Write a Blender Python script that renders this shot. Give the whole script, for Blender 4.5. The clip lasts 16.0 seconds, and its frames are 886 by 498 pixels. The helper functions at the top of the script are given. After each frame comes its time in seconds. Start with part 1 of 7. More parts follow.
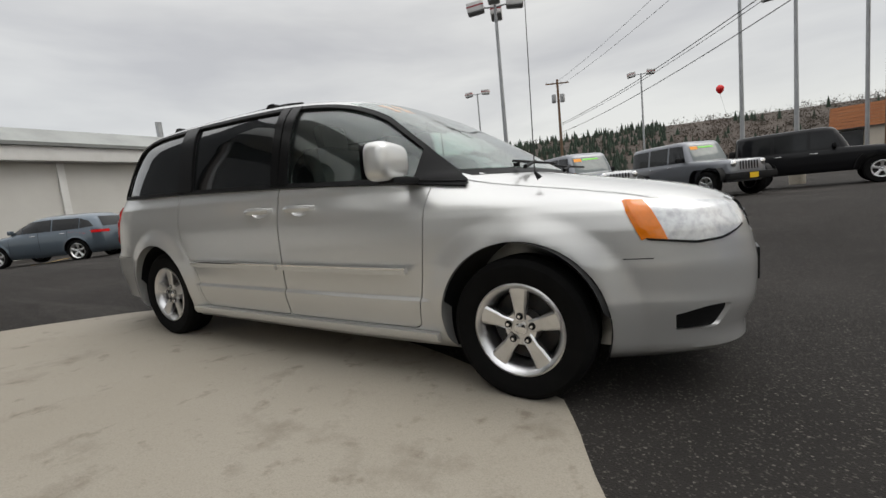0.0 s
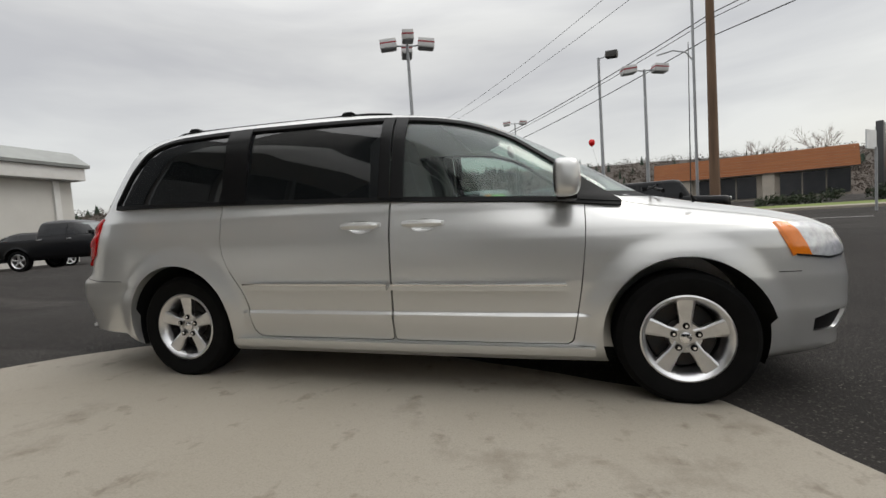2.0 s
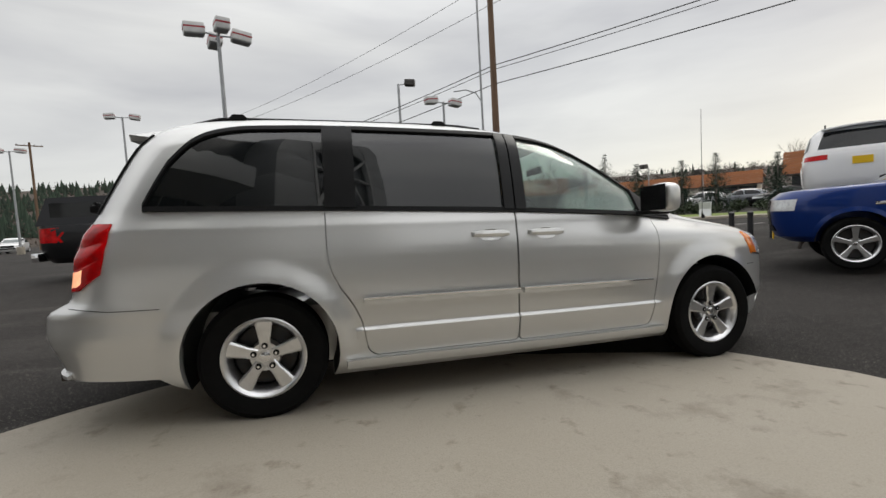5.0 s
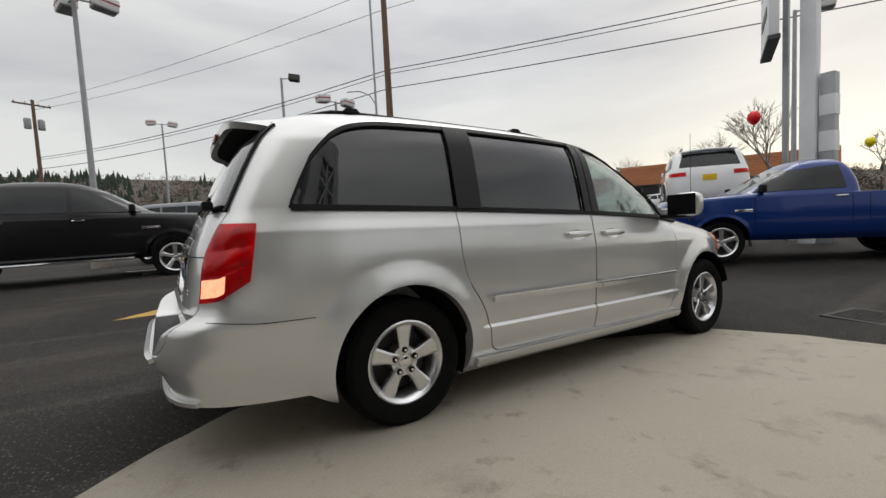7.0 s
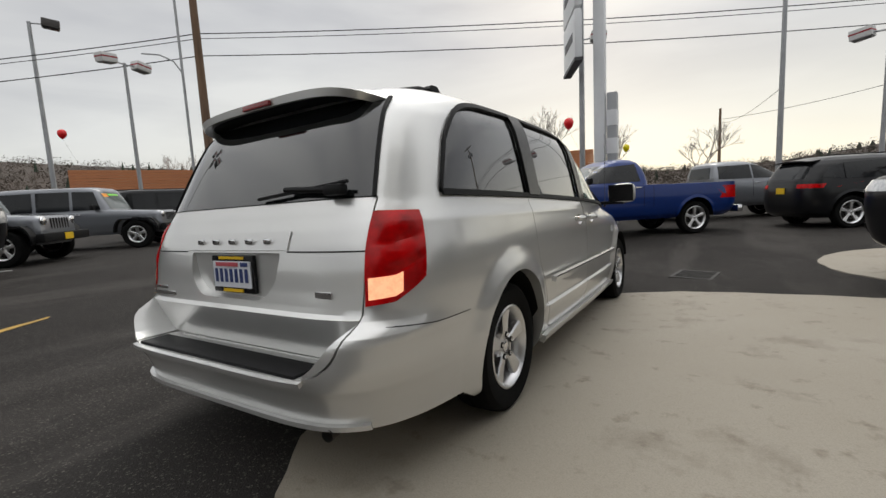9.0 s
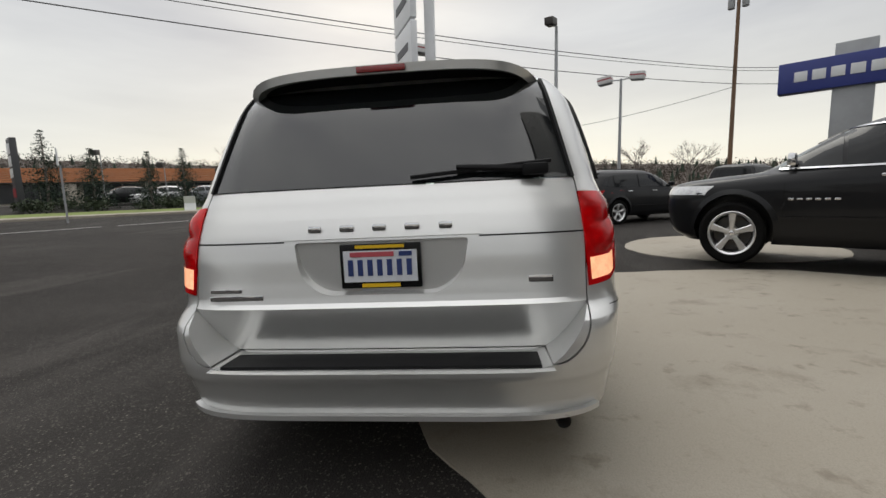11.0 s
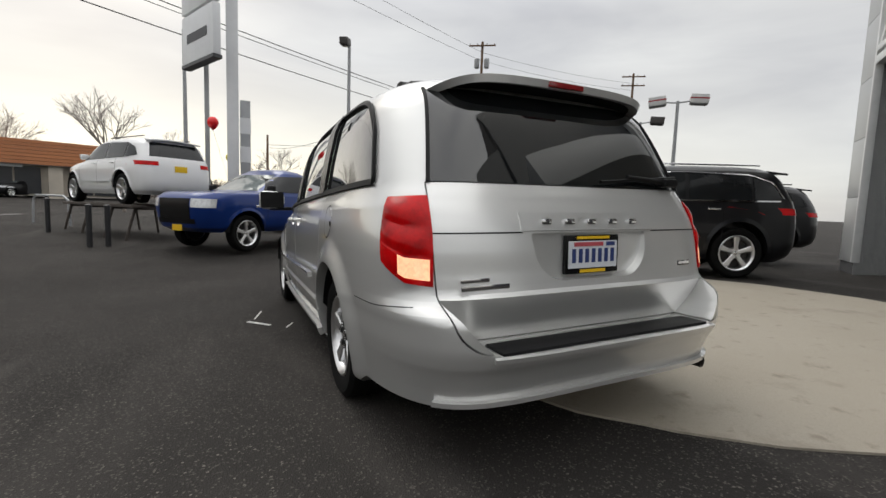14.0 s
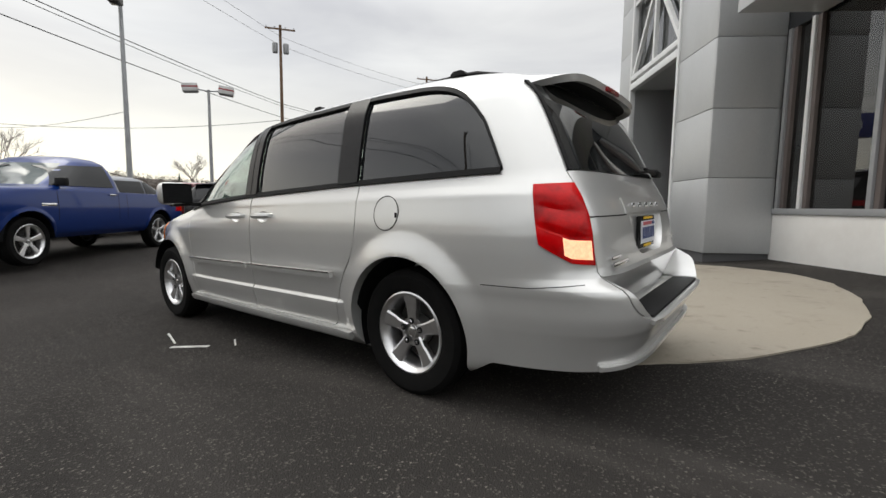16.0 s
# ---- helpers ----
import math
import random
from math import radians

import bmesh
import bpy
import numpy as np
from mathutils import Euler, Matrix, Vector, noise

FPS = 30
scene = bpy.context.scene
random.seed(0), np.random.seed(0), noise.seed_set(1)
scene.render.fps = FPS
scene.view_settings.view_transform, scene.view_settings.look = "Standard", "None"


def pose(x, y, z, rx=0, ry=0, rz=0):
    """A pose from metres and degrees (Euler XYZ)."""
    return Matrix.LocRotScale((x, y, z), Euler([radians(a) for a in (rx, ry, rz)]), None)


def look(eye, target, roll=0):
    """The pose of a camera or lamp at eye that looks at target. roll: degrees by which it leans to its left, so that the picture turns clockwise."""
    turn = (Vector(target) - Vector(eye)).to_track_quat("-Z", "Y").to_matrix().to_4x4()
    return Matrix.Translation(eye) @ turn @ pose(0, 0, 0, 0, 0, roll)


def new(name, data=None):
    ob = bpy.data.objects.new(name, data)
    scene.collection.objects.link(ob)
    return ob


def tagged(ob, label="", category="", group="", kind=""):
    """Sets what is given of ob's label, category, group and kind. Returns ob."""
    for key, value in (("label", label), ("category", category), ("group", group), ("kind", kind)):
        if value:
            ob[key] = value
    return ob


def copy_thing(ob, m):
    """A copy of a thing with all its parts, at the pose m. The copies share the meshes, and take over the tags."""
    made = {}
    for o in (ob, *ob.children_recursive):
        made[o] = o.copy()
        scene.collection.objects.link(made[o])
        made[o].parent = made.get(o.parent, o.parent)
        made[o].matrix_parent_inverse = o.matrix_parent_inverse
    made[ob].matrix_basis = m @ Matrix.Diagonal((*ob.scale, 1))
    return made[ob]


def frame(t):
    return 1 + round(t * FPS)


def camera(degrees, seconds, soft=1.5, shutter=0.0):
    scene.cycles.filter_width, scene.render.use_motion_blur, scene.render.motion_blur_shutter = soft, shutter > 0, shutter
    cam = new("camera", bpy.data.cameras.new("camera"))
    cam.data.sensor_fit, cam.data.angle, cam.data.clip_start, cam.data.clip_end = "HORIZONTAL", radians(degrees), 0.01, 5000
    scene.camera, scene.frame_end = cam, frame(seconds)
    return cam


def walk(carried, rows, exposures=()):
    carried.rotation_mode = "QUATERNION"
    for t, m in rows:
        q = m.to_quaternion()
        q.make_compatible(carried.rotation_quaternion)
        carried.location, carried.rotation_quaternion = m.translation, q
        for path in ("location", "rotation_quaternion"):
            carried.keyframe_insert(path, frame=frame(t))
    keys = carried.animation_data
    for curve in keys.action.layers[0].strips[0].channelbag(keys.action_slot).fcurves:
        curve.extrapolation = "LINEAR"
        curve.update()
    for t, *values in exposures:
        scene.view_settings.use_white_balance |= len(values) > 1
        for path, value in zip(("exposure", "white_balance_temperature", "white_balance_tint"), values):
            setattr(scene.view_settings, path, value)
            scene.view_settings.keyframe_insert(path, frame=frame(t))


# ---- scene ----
cam = camera(91.1, 16.0)
LEVEL = pose(0, 0, 0, -1.2, 1.6, 0)  # the pad and the van on it lean a little with the drainage
PATH = [
    (0, (2.287, -2.791, 0.968), (1.253, -1.093, 0.749), -3.8),
    (0.5, (1.937, -2.949, 0.968), (1.045, -1.168, 0.79), -2.3),
    (1, (1.605, -3.106, 0.951), (0.879, -1.246, 0.835), -3.1),
    (1.5, (1.275, -3.253, 0.959), (0.687, -1.344, 0.851), -3.3),
    (2, (0.89, -3.335, 0.953), (0.4, -1.398, 0.854), -2.1),
    (2.5, (0.546, -3.43, 0.935), (0.231, -1.456, 0.877), -2.9),
    (3, (0.189, -3.546, 0.96), (0.073, -1.55, 0.907), -3.2),
    (3.5, (-0.182, -3.576, 1.002), (-0.149, -1.579, 0.903), -2.0),
    (3.7, (-0.29, -3.583, 0.997), (-0.217, -1.586, 0.922), -1.4),
    (5.8, (-1.774, -3.365, 0.992), (-1.029, -1.511, 0.911), -2.4),
    (6, (-1.901, -3.333, 0.987), (-1.127, -1.49, 0.912), -2.2),
    (6.5, (-2.275, -3.142, 1.019), (-1.346, -1.374, 0.915), -3.0),
    (7, (-2.597, -2.972, 1.032), (-1.515, -1.291, 0.951), -2.2),
    (7.5, (-2.936, -2.766, 1.042), (-1.668, -1.224, 0.928), -2.4),
    (8, (-3.209, -2.46, 1.086), (-1.826, -1.022, 0.951), -3.4),
    (8.5, (-3.436, -2.17, 1.084), (-1.879, -0.92, 0.961), -3.3),
    (9, (-3.654, -1.876, 1.086), (-1.97, -0.811, 0.915), -3.1),
    (9.2, (-3.699, -1.7, 1.087), (-1.985, -0.686, 0.907), -3.0),
    (11.3, (-4.189, -0.221, 1.076), (-2.202, -0.155, 0.856), -2.2),
    (11.5, (-4.227, -0.094, 1.076), (-2.24, -0.107, 0.849), -1.9),
    (12, (-4.234, 0.22, 1.018), (-2.247, 0.064, 0.854), -2.4),
    (12.5, (-4.227, 0.503, 1.031), (-2.252, 0.236, 0.864), -0.9),
    (13, (-4.214, 0.838, 1.056), (-2.288, 0.33, 0.872), -1.4),
    (13.5, (-4.097, 1.163, 1.03), (-2.232, 0.472, 0.818), -0.8),
    (14, (-3.967, 1.458, 1.027), (-2.171, 0.592, 0.87), 0.2),
    (14.5, (-3.819, 1.782, 1.027), (-2.155, 0.691, 0.831), 0.4),
    (15, (-3.575, 2.065, 1.019), (-2.02, 0.82, 0.842), -0.1),
    (15.5, (-3.349, 2.375, 1.02), (-1.968, 0.941, 0.832), -0.7),
    (16, (-3.091, 2.606, 1.011), (-1.864, 1.038, 0.819), -1.3),
]
walk(cam, [(t, LEVEL @ look(eye, target, roll)) for t, eye, target, roll in PATH],
     exposures=[(0.0, -0.06, 6720, 7), (6.0, -0.08, 6720, 7), (9.2, -0.14, 6720, 7), (12.5, -0.08, 6720, 7), (14.5, 0.05, 6720, 7), (16.0, 0.16, 6720, 7)])

# ---- world and light ----
world = bpy.data.worlds.new("overcast_sky")
scene.world = world
world.use_nodes = True
wn, wl = world.node_tree.nodes, world.node_tree.links
wn.clear()


def wnode(kind, **kw):
    n = wn.new(kind)
    for k, v in kw.items():
        n.inputs[k].default_value = v
    return n


# overcast sky: cloud bands over a pale sheet, brighter low over the road side
geo = wn.new("ShaderNodeTexCoord")
sep = wn.new("ShaderNodeSeparateXYZ")
wl.new(geo.outputs["Generated"], sep.inputs[0])
stretch = wn.new("ShaderNodeMapping")
stretch.inputs["Scale"].default_value = (1.0, 1.0, 4.5)
wl.new(geo.outputs["Generated"], stretch.inputs[0])
cloud = wnode("ShaderNodeTexNoise", Scale=1.7, Detail=5.0, Roughness=0.5, Distortion=0.3)
wl.new(stretch.outputs[0], cloud.inputs["Vector"])
ramp = wn.new("ShaderNodeValToRGB")
ramp.color_ramp.elements[0].position, ramp.color_ramp.elements[0].color = 0.33, (0.62, 0.615, 0.65, 1)
ramp.color_ramp.elements[1].position, ramp.color_ramp.elements[1].color = 0.66, (0.88, 0.875, 0.885, 1)
wl.new(cloud.outputs["Fac"], ramp.inputs[0])
# a warm bright band near the horizon towards +x
low = wnode("ShaderNodeMapRange")
low.inputs["From Min"].default_value, low.inputs["From Max"].default_value = 0.0, 0.30
low.inputs["To Min"].default_value, low.inputs["To Max"].default_value = 1.0, 0.0
wl.new(sep.outputs["Z"], low.inputs["Value"])
east = wnode("ShaderNodeMapRange")
east.inputs["From Min"].default_value, east.inputs["From Max"].default_value = 0.35, 1.0
wl.new(sep.outputs["X"], east.inputs["Value"])
both = wn.new("ShaderNodeMath")
both.operation = "MULTIPLY"
wl.new(low.outputs[0], both.inputs[0])
wl.new(east.outputs[0], both.inputs[1])
mixw = wn.new("ShaderNodeMixRGB")
mixw.inputs["Color2"].default_value = (1.15, 1.08, 0.95, 1)
wl.new(both.outputs[0], mixw.inputs["Fac"])
wl.new(ramp.outputs[0], mixw.inputs["Color1"])
sky = wn.new("ShaderNodeTexSky")
sky.sky_type, sky.sun_disc = "NISHITA", False
sky.sun_elevation, sky.sun_rotation = radians(28), radians(75)
skymix = wn.new("ShaderNodeMixRGB")
skymix.blend_type = "ADD"
skymix.inputs["Fac"].default_value = 0.02
wl.new(mixw.outputs[0], skymix.inputs["Color1"])
wl.new(sky.outputs[0], skymix.inputs["Color2"])
over = wnode("ShaderNodeMapRange")
over.inputs["From Min"].default_value, over.inputs["From Max"].default_value = 0.38, 1.0
over.inputs["To Min"].default_value, over.inputs["To Max"].default_value = 1.0, 2.7
wl.new(sep.outputs["Z"], over.inputs["Value"])
lift = wn.new("ShaderNodeVectorMath")
lift.operation = "SCALE"
wl.new(skymix.outputs[0], lift.inputs[0])
wl.new(over.outputs[0], lift.inputs["Scale"])
bg = wn.new("ShaderNodeBackground")
bg.inputs["Strength"].default_value = 0.86
wl.new(lift.outputs[0], bg.inputs["Color"])
wo = wn.new("ShaderNodeOutputWorld")
wl.new(bg.outputs[0], wo.inputs[0])

sun_data = bpy.data.lights.new("sun", "SUN")
sun_data.energy, sun_data.angle, sun_data.color = 0.9, radians(35), (1.0, 0.97, 0.92)
sun = new("sun", sun_data)
sun.matrix_world = look((0, 0, 30), (-20, -8, 0))


# ---- materials ----
def material(name, color, rough=0.5, metal=0.0, coat=0.0, dirt=0.0, dirt_scale=3.0, dirt_color=None, bump=0.0, bump_scale=60.0,
             grain=0.0, grain_scale=80.0, emit=None, spec=0.5, stretch_by=(1, 1, 1), island=0.0):
    m = bpy.data.materials.new(name)
    m.use_nodes = True
    n, l = m.node_tree.nodes, m.node_tree.links
    b = n["Principled BSDF"]
    b.inputs["Base Color"].default_value = (*color, 1)
    b.inputs["Roughness"].default_value, b.inputs["Metallic"].default_value = rough, metal
    b.inputs["Coat Weight"].default_value, b.inputs["Coat Roughness"].default_value = coat, 0.04
    b.inputs["Specular IOR Level"].default_value = spec
    tc = n.new("ShaderNodeTexCoord")
    mp = n.new("ShaderNodeMapping")
    mp.inputs["Scale"].default_value = stretch_by
    l.new(tc.outputs["Object"], mp.inputs[0])
    src = None

    def mixin(fac_socket, col, amount):
        nonlocal src
        mx = n.new("ShaderNodeMixRGB")
        ml = n.new("ShaderNodeMath")
        ml.operation = "MULTIPLY"
        ml.inputs[1].default_value = amount
        l.new(fac_socket, ml.inputs[0])
        l.new(ml.outputs[0], mx.inputs["Fac"])
        if src:
            l.new(src, mx.inputs["Color1"])
        else:
            mx.inputs["Color1"].default_value = (*color, 1)
        mx.inputs["Color2"].default_value = (*col, 1)
        src = mx.outputs[0]

    if dirt:
        t = n.new("ShaderNodeTexNoise")
        t.inputs["Scale"].default_value, t.inputs["Detail"].default_value, t.inputs["Roughness"].default_value = dirt_scale, 6, 0.62
        l.new(mp.outputs[0], t.inputs["Vector"])
        r = n.new("ShaderNodeMapRange")
        r.inputs["From Min"].default_value, r.inputs["From Max"].default_value = 0.42, 0.68
        l.new(t.outputs["Fac"], r.inputs["Value"])
        mixin(r.outputs[0], dirt_color or tuple(c * 0.5 for c in color), dirt)
    if grain:
        t = n.new("ShaderNodeTexNoise")
        t.inputs["Scale"].default_value, t.inputs["Detail"].default_value = grain_scale, 3
        l.new(mp.outputs[0], t.inputs["Vector"])
        r = n.new("ShaderNodeMapRange")
        r.inputs["From Min"].default_value, r.inputs["From Max"].default_value = 0.35, 0.7
        l.new(t.outputs["Fac"], r.inputs["Value"])
        mixin(r.outputs[0], tuple(min(1, c * 1.7 + 0.01) for c in color), grain)
    if island:
        g = n.new("ShaderNodeObjectInfo")
        gi = n.new("ShaderNodeNewGeometry")
        ad = n.new("ShaderNodeMath")
        ad.operation = "ADD"
        l.new(g.outputs["Random"], ad.inputs[0])
        l.new(gi.outputs["Random Per Island"], ad.inputs[1])
        fr = n.new("ShaderNodeMath")
        fr.operation = "FRACT"
        l.new(ad.outputs[0], fr.inputs[0])
        mixin(fr.outputs[0], tuple(c * 0.45 for c in color), island)
    if src:
        l.new(src, b.inputs["Base Color"])
    if bump:
        t = n.new("ShaderNodeTexNoise")
        t.inputs["Scale"].default_value, t.inputs["Detail"].default_value = bump_scale, 4
        l.new(mp.outputs[0], t.inputs["Vector"])
        bp = n.new("ShaderNodeBump")
        bp.inputs["Strength"].default_value, bp.inputs["Distance"].default_value = bump, 0.01
        l.new(t.outputs["Fac"], bp.inputs["Height"])
        l.new(bp.outputs[0], b.inputs["Normal"])
    if emit:
        b.inputs["Emission Color"].default_value, b.inputs["Emission Strength"].default_value = (*emit[0], 1), emit[1]
    return m


def paint(name, color, flake=0.55, rough=0.32, coat=1.0, spec=0.5):
    """Metallic car paint under clear coat, with fine flake and road film low down in patches."""
    m = material(name, color, rough, flake, coat, dirt=0.10, dirt_scale=1.3, dirt_color=tuple(c * 0.75 for c in color), grain=0.10, grain_scale=900, spec=spec)
    return m


def glass(name, tint, see=0.6, rough=0.02, gloss=0.06):
    """A pane: part see-through, part gloss."""
    m = bpy.data.materials.new(name)
    m.use_nodes = True
    n, l = m.node_tree.nodes, m.node_tree.links
    b = n["Principled BSDF"]
    b.inputs["Base Color"].default_value = (0.012, 0.014, 0.015, 1)
    b.inputs["Roughness"].default_value = rough
    b.inputs["IOR"].default_value = 1.5
    tr = n.new("ShaderNodeBsdfTransparent")
    tr.inputs["Color"].default_value = (*tint, 1)
    gl = n.new("ShaderNodeBsdfGlossy")
    gl.inputs["Roughness"].default_value = rough
    gl.inputs["Color"].default_value = (1, 1, 1, 1)
    lw = n.new("ShaderNodeLayerWeight")
    lw.inputs["Blend"].default_value = 0.5
    pw = n.new("ShaderNodeMath")
    pw.operation = "POWER"
    pw.inputs[1].default_value = 3.6
    l.new(lw.outputs["Facing"], pw.inputs[0])
    fr = n.new("ShaderNodeMath")
    fr.operation = "MULTIPLY_ADD"
    fr.inputs[1].default_value, fr.inputs[2].default_value = 0.80, gloss
    l.new(pw.outputs[0], fr.inputs[0])
    a = n.new("ShaderNodeMixShader")
    a.inputs[0].default_value = see
    l.new(b.outputs[0], a.inputs[1])
    l.new(tr.outputs[0], a.inputs[2])
    c = n.new("ShaderNodeMixShader")
    l.new(fr.outputs[0], c.inputs[0])
    l.new(a.outputs[0], c.inputs[1])
    l.new(gl.outputs[0], c.inputs[2])
    l.new(c.outputs[0], n["Material Output"].inputs[0])
    return m


SILVER = paint("silver_paint", (0.66, 0.66, 0.645), 0.60, 0.30)
BLUE = paint("blue_paint", (0.001, 0.024, 0.155), 0.15, 0.28, 0.55, 0.3)
WHITE_CAR = paint("white_paint", (0.78, 0.78, 0.78), 0.0, 0.35)
BLACK_CAR = paint("black_paint", (0.006, 0.0062, 0.0075), 0.0, 0.28, 0.28, 0.25)
GREY_CAR = paint("grey_paint", (0.20, 0.21, 0.23), 0.5, 0.3)
STEEL_BLUE = paint("steel_blue_paint", (0.10, 0.13, 0.16), 0.5, 0.3)
RED_CAR = paint("dark_red_paint", (0.14, 0.015, 0.02), 0.3, 0.3)
TINT = glass("tinted_glass", (0.22, 0.22, 0.225), 0.35, gloss=0.045)
CLEAR = glass("clear_glass", (0.80, 0.87, 0.84), 0.92, gloss=0.05)
FARGLASS = glass("car_glass", (0.35, 0.37, 0.37), 0.35)
SHOPGLASS = glass("shop_glass", (0.55, 0.55, 0.55), 0.72)
BLACK_PLASTIC = material("black_plastic", (0.007, 0.007, 0.0075), 0.55, spec=0.18, bump=0.05, bump_scale=300, grain=0.2, grain_scale=200)
GLOSS_BLACK = material("gloss_black_trim", (0.006, 0.006, 0.0065), 0.25, spec=0.28, dirt=0.2, dirt_scale=8, dirt_color=(0.014, 0.014, 0.014))
RUBBER = material("tyre_rubber", (0.005, 0.005, 0.005), 0.85, spec=0.12, dirt=0.4, dirt_scale=9, dirt_color=(0.011, 0.0105, 0.010), bump=0.15, bump_scale=120)
ALLOY = material("alloy", (0.78, 0.78, 0.785), 0.30, 1.0, 0.3, dirt=0.25, dirt_scale=14, dirt_color=(0.45, 0.44, 0.43))
CHROME = material("chrome", (0.85, 0.85, 0.86), 0.08, 1.0, dirt=0.1, dirt_scale=20, dirt_color=(0.6, 0.6, 0.6))
DARKMETAL = material("dark_metal", (0.06, 0.06, 0.06), 0.55, 0.7, dirt=0.5, dirt_scale=15, dirt_color=(0.10, 0.07, 0.05))
RED_LENS = material("red_lens", (0.58, 0.001, 0.003), 0.18, 0.0, 0.08, dirt=0.8, dirt_scale=9, dirt_color=(0.17, 0.0004, 0.001), spec=0.22)
LIT_LENS = material("lit_lens", (0.9, 0.5, 0.4), 0.15, 0, 0.6, emit=((1.0, 0.45, 0.22), 1.0), dirt=0.6, dirt_scale=40, dirt_color=(0.8, 0.12, 0.08))
BRAKE_LENS = material("brake_lens", (0.25, 0.01, 0.012), 0.15, 0, 0.6, dirt=0.2, dirt_scale=30)
AMBER_LENS = material("amber_lens", (0.85, 0.22, 0.01), 0.15, 0, 0.8, dirt=0.2, dirt_scale=40)
LAMP_CHROME = material("lamp_reflector", (0.80, 0.81, 0.82), 0.26, 0.45, 0.7, dirt=0.40, dirt_scale=24, dirt_color=(0.16, 0.17, 0.18))
YELLOW = material("yellow_card", (0.80, 0.50, 0.01), 0.5, dirt=0.1)
ORANGE_CARD = material("orange_marker", (0.9, 0.33, 0.02), 0.5, dirt=0.1)
GREEN_CARD = material("green_marker", (0.25, 0.75, 0.10), 0.5, dirt=0.1)
PLATE_WHITE = material("plate_white", (0.70, 0.72, 0.76), 0.4, dirt=0.15, dirt_scale=20)
PLATE_BLUE = material("plate_ink", (0.02, 0.04, 0.16), 0.5, dirt=0.2)
PLATE_RED = material("plate_red", (0.5, 0.08, 0.10), 0.5, dirt=0.2)
SEAT = material("grey_cloth", (0.07, 0.07, 0.075), 0.9, bump=0.2, bump_scale=400, grain=0.3, grain_scale=150)
STRIPE_RED = material("red_stripe", (0.30, 0.02, 0.03), 0.5, dirt=0.2)
LAMP_BOX = material("lamp_housing_white", (0.62, 0.62, 0.61), 0.45, dirt=0.25, dirt_scale=4)
LAMP_DARK = material("lamp_housing_bronze", (0.045, 0.04, 0.036), 0.5, dirt=0.3, dirt_scale=4)
POLE_GREY = material("galvanised_pole", (0.36, 0.37, 0.38), 0.5, 0.4, dirt=0.35, dirt_scale=3)
POLE_WOOD = material("weathered_pole_wood", (0.17, 0.105, 0.065), 0.9, dirt=0.7, dirt_scale=5, dirt_color=(0.07, 0.045, 0.03), bump=0.5, bump_scale=40, stretch_by=(1, 1, 0.08))
WIRE = material("black_cable", (0.03, 0.03, 0.03), 0.6, grain=0.1)
BALLOON_RED = material("red_balloon_rubber", (0.72, 0.012, 0.015), 0.25, dirt=0.1)
BALLOON_YELLOW = material("yellow_balloon_rubber", (0.85, 0.72, 0.01), 0.25, dirt=0.1)
BARK = material("bare_bark", (0.24, 0.205, 0.18), 0.9, dirt=0.5, dirt_scale=6, bump=0.4, bump_scale=30)
FIR = material("fir_needles", (0.022, 0.042, 0.024), 0.85, island=0.8, grain=0.3, grain_scale=8)
WOODS = material("winter_woods", (0.078, 0.060, 0.048), 0.95, island=0.22, dirt=0.5, dirt_scale=0.05, dirt_color=(0.048, 0.045, 0.037))
HEDGE = material("hedge_leaves", (0.035, 0.05, 0.022), 0.85, island=0.7)
GRASS = material("winter_grass", (0.13, 0.17, 0.035), 0.95, dirt=0.6, dirt_scale=0.8, dirt_color=(0.10, 0.10, 0.04), bump=0.6, bump_scale=30, grain=0.3, grain_scale=12)
METAL_PANEL = material("silver_wall_panel", (0.50, 0.51, 0.515), 0.42, 0.35, dirt=0.3, dirt_scale=0.7, dirt_color=(0.36, 0.37, 0.375), grain=0.06, grain_scale=40, stretch_by=(1, 1, 0.5))
JOINT = material("panel_joint", (0.10, 0.10, 0.105), 0.7, dirt=0.2)
SOFT_WHITE = material("white_painted_base", (0.72, 0.71, 0.69), 0.6, dirt=0.3, dirt_scale=2, dirt_color=(0.55, 0.53, 0.5))
TRIM_WHITE = material("white_frame", (0.74, 0.75, 0.75), 0.45, dirt=0.2, dirt_scale=3)
# dark taupe of the shop soffits and of the shade painted beside mullions
TAUPE = material("taupe_soffit_and_shade", (0.13, 0.11, 0.105), 0.5, dirt=0.2)
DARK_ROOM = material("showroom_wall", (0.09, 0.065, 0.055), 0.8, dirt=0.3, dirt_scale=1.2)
WARM_LAMP = material("warm_pendant", (0.9, 0.7, 0.5), 0.4, emit=((1.0, 0.72, 0.45), 2.2), dirt=0.1)
WARE_WALL = material("warehouse_wall", (0.60, 0.585, 0.55), 0.8, dirt=0.35, dirt_scale=0.4, dirt_color=(0.48, 0.46, 0.43), bump=0.1, bump_scale=20)
WARE_ROOF = material("warehouse_roof_edge", (0.33, 0.34, 0.33), 0.7, dirt=0.4, dirt_scale=0.6)
ORANGE_TILE = material("orange_fascia", (0.36, 0.135, 0.05), 0.75, dirt=0.4, dirt_scale=0.5, dirt_color=(0.25, 0.09, 0.04), island=0.25)
TAN_WALL = material("tan_stucco", (0.50, 0.45, 0.38), 0.85, dirt=0.3, dirt_scale=0.6)
SHOP_DARK = material("dark_storefront", (0.03, 0.032, 0.036), 0.2, dirt=0.3, dirt_scale=0.8, dirt_color=(0.08, 0.08, 0.085))
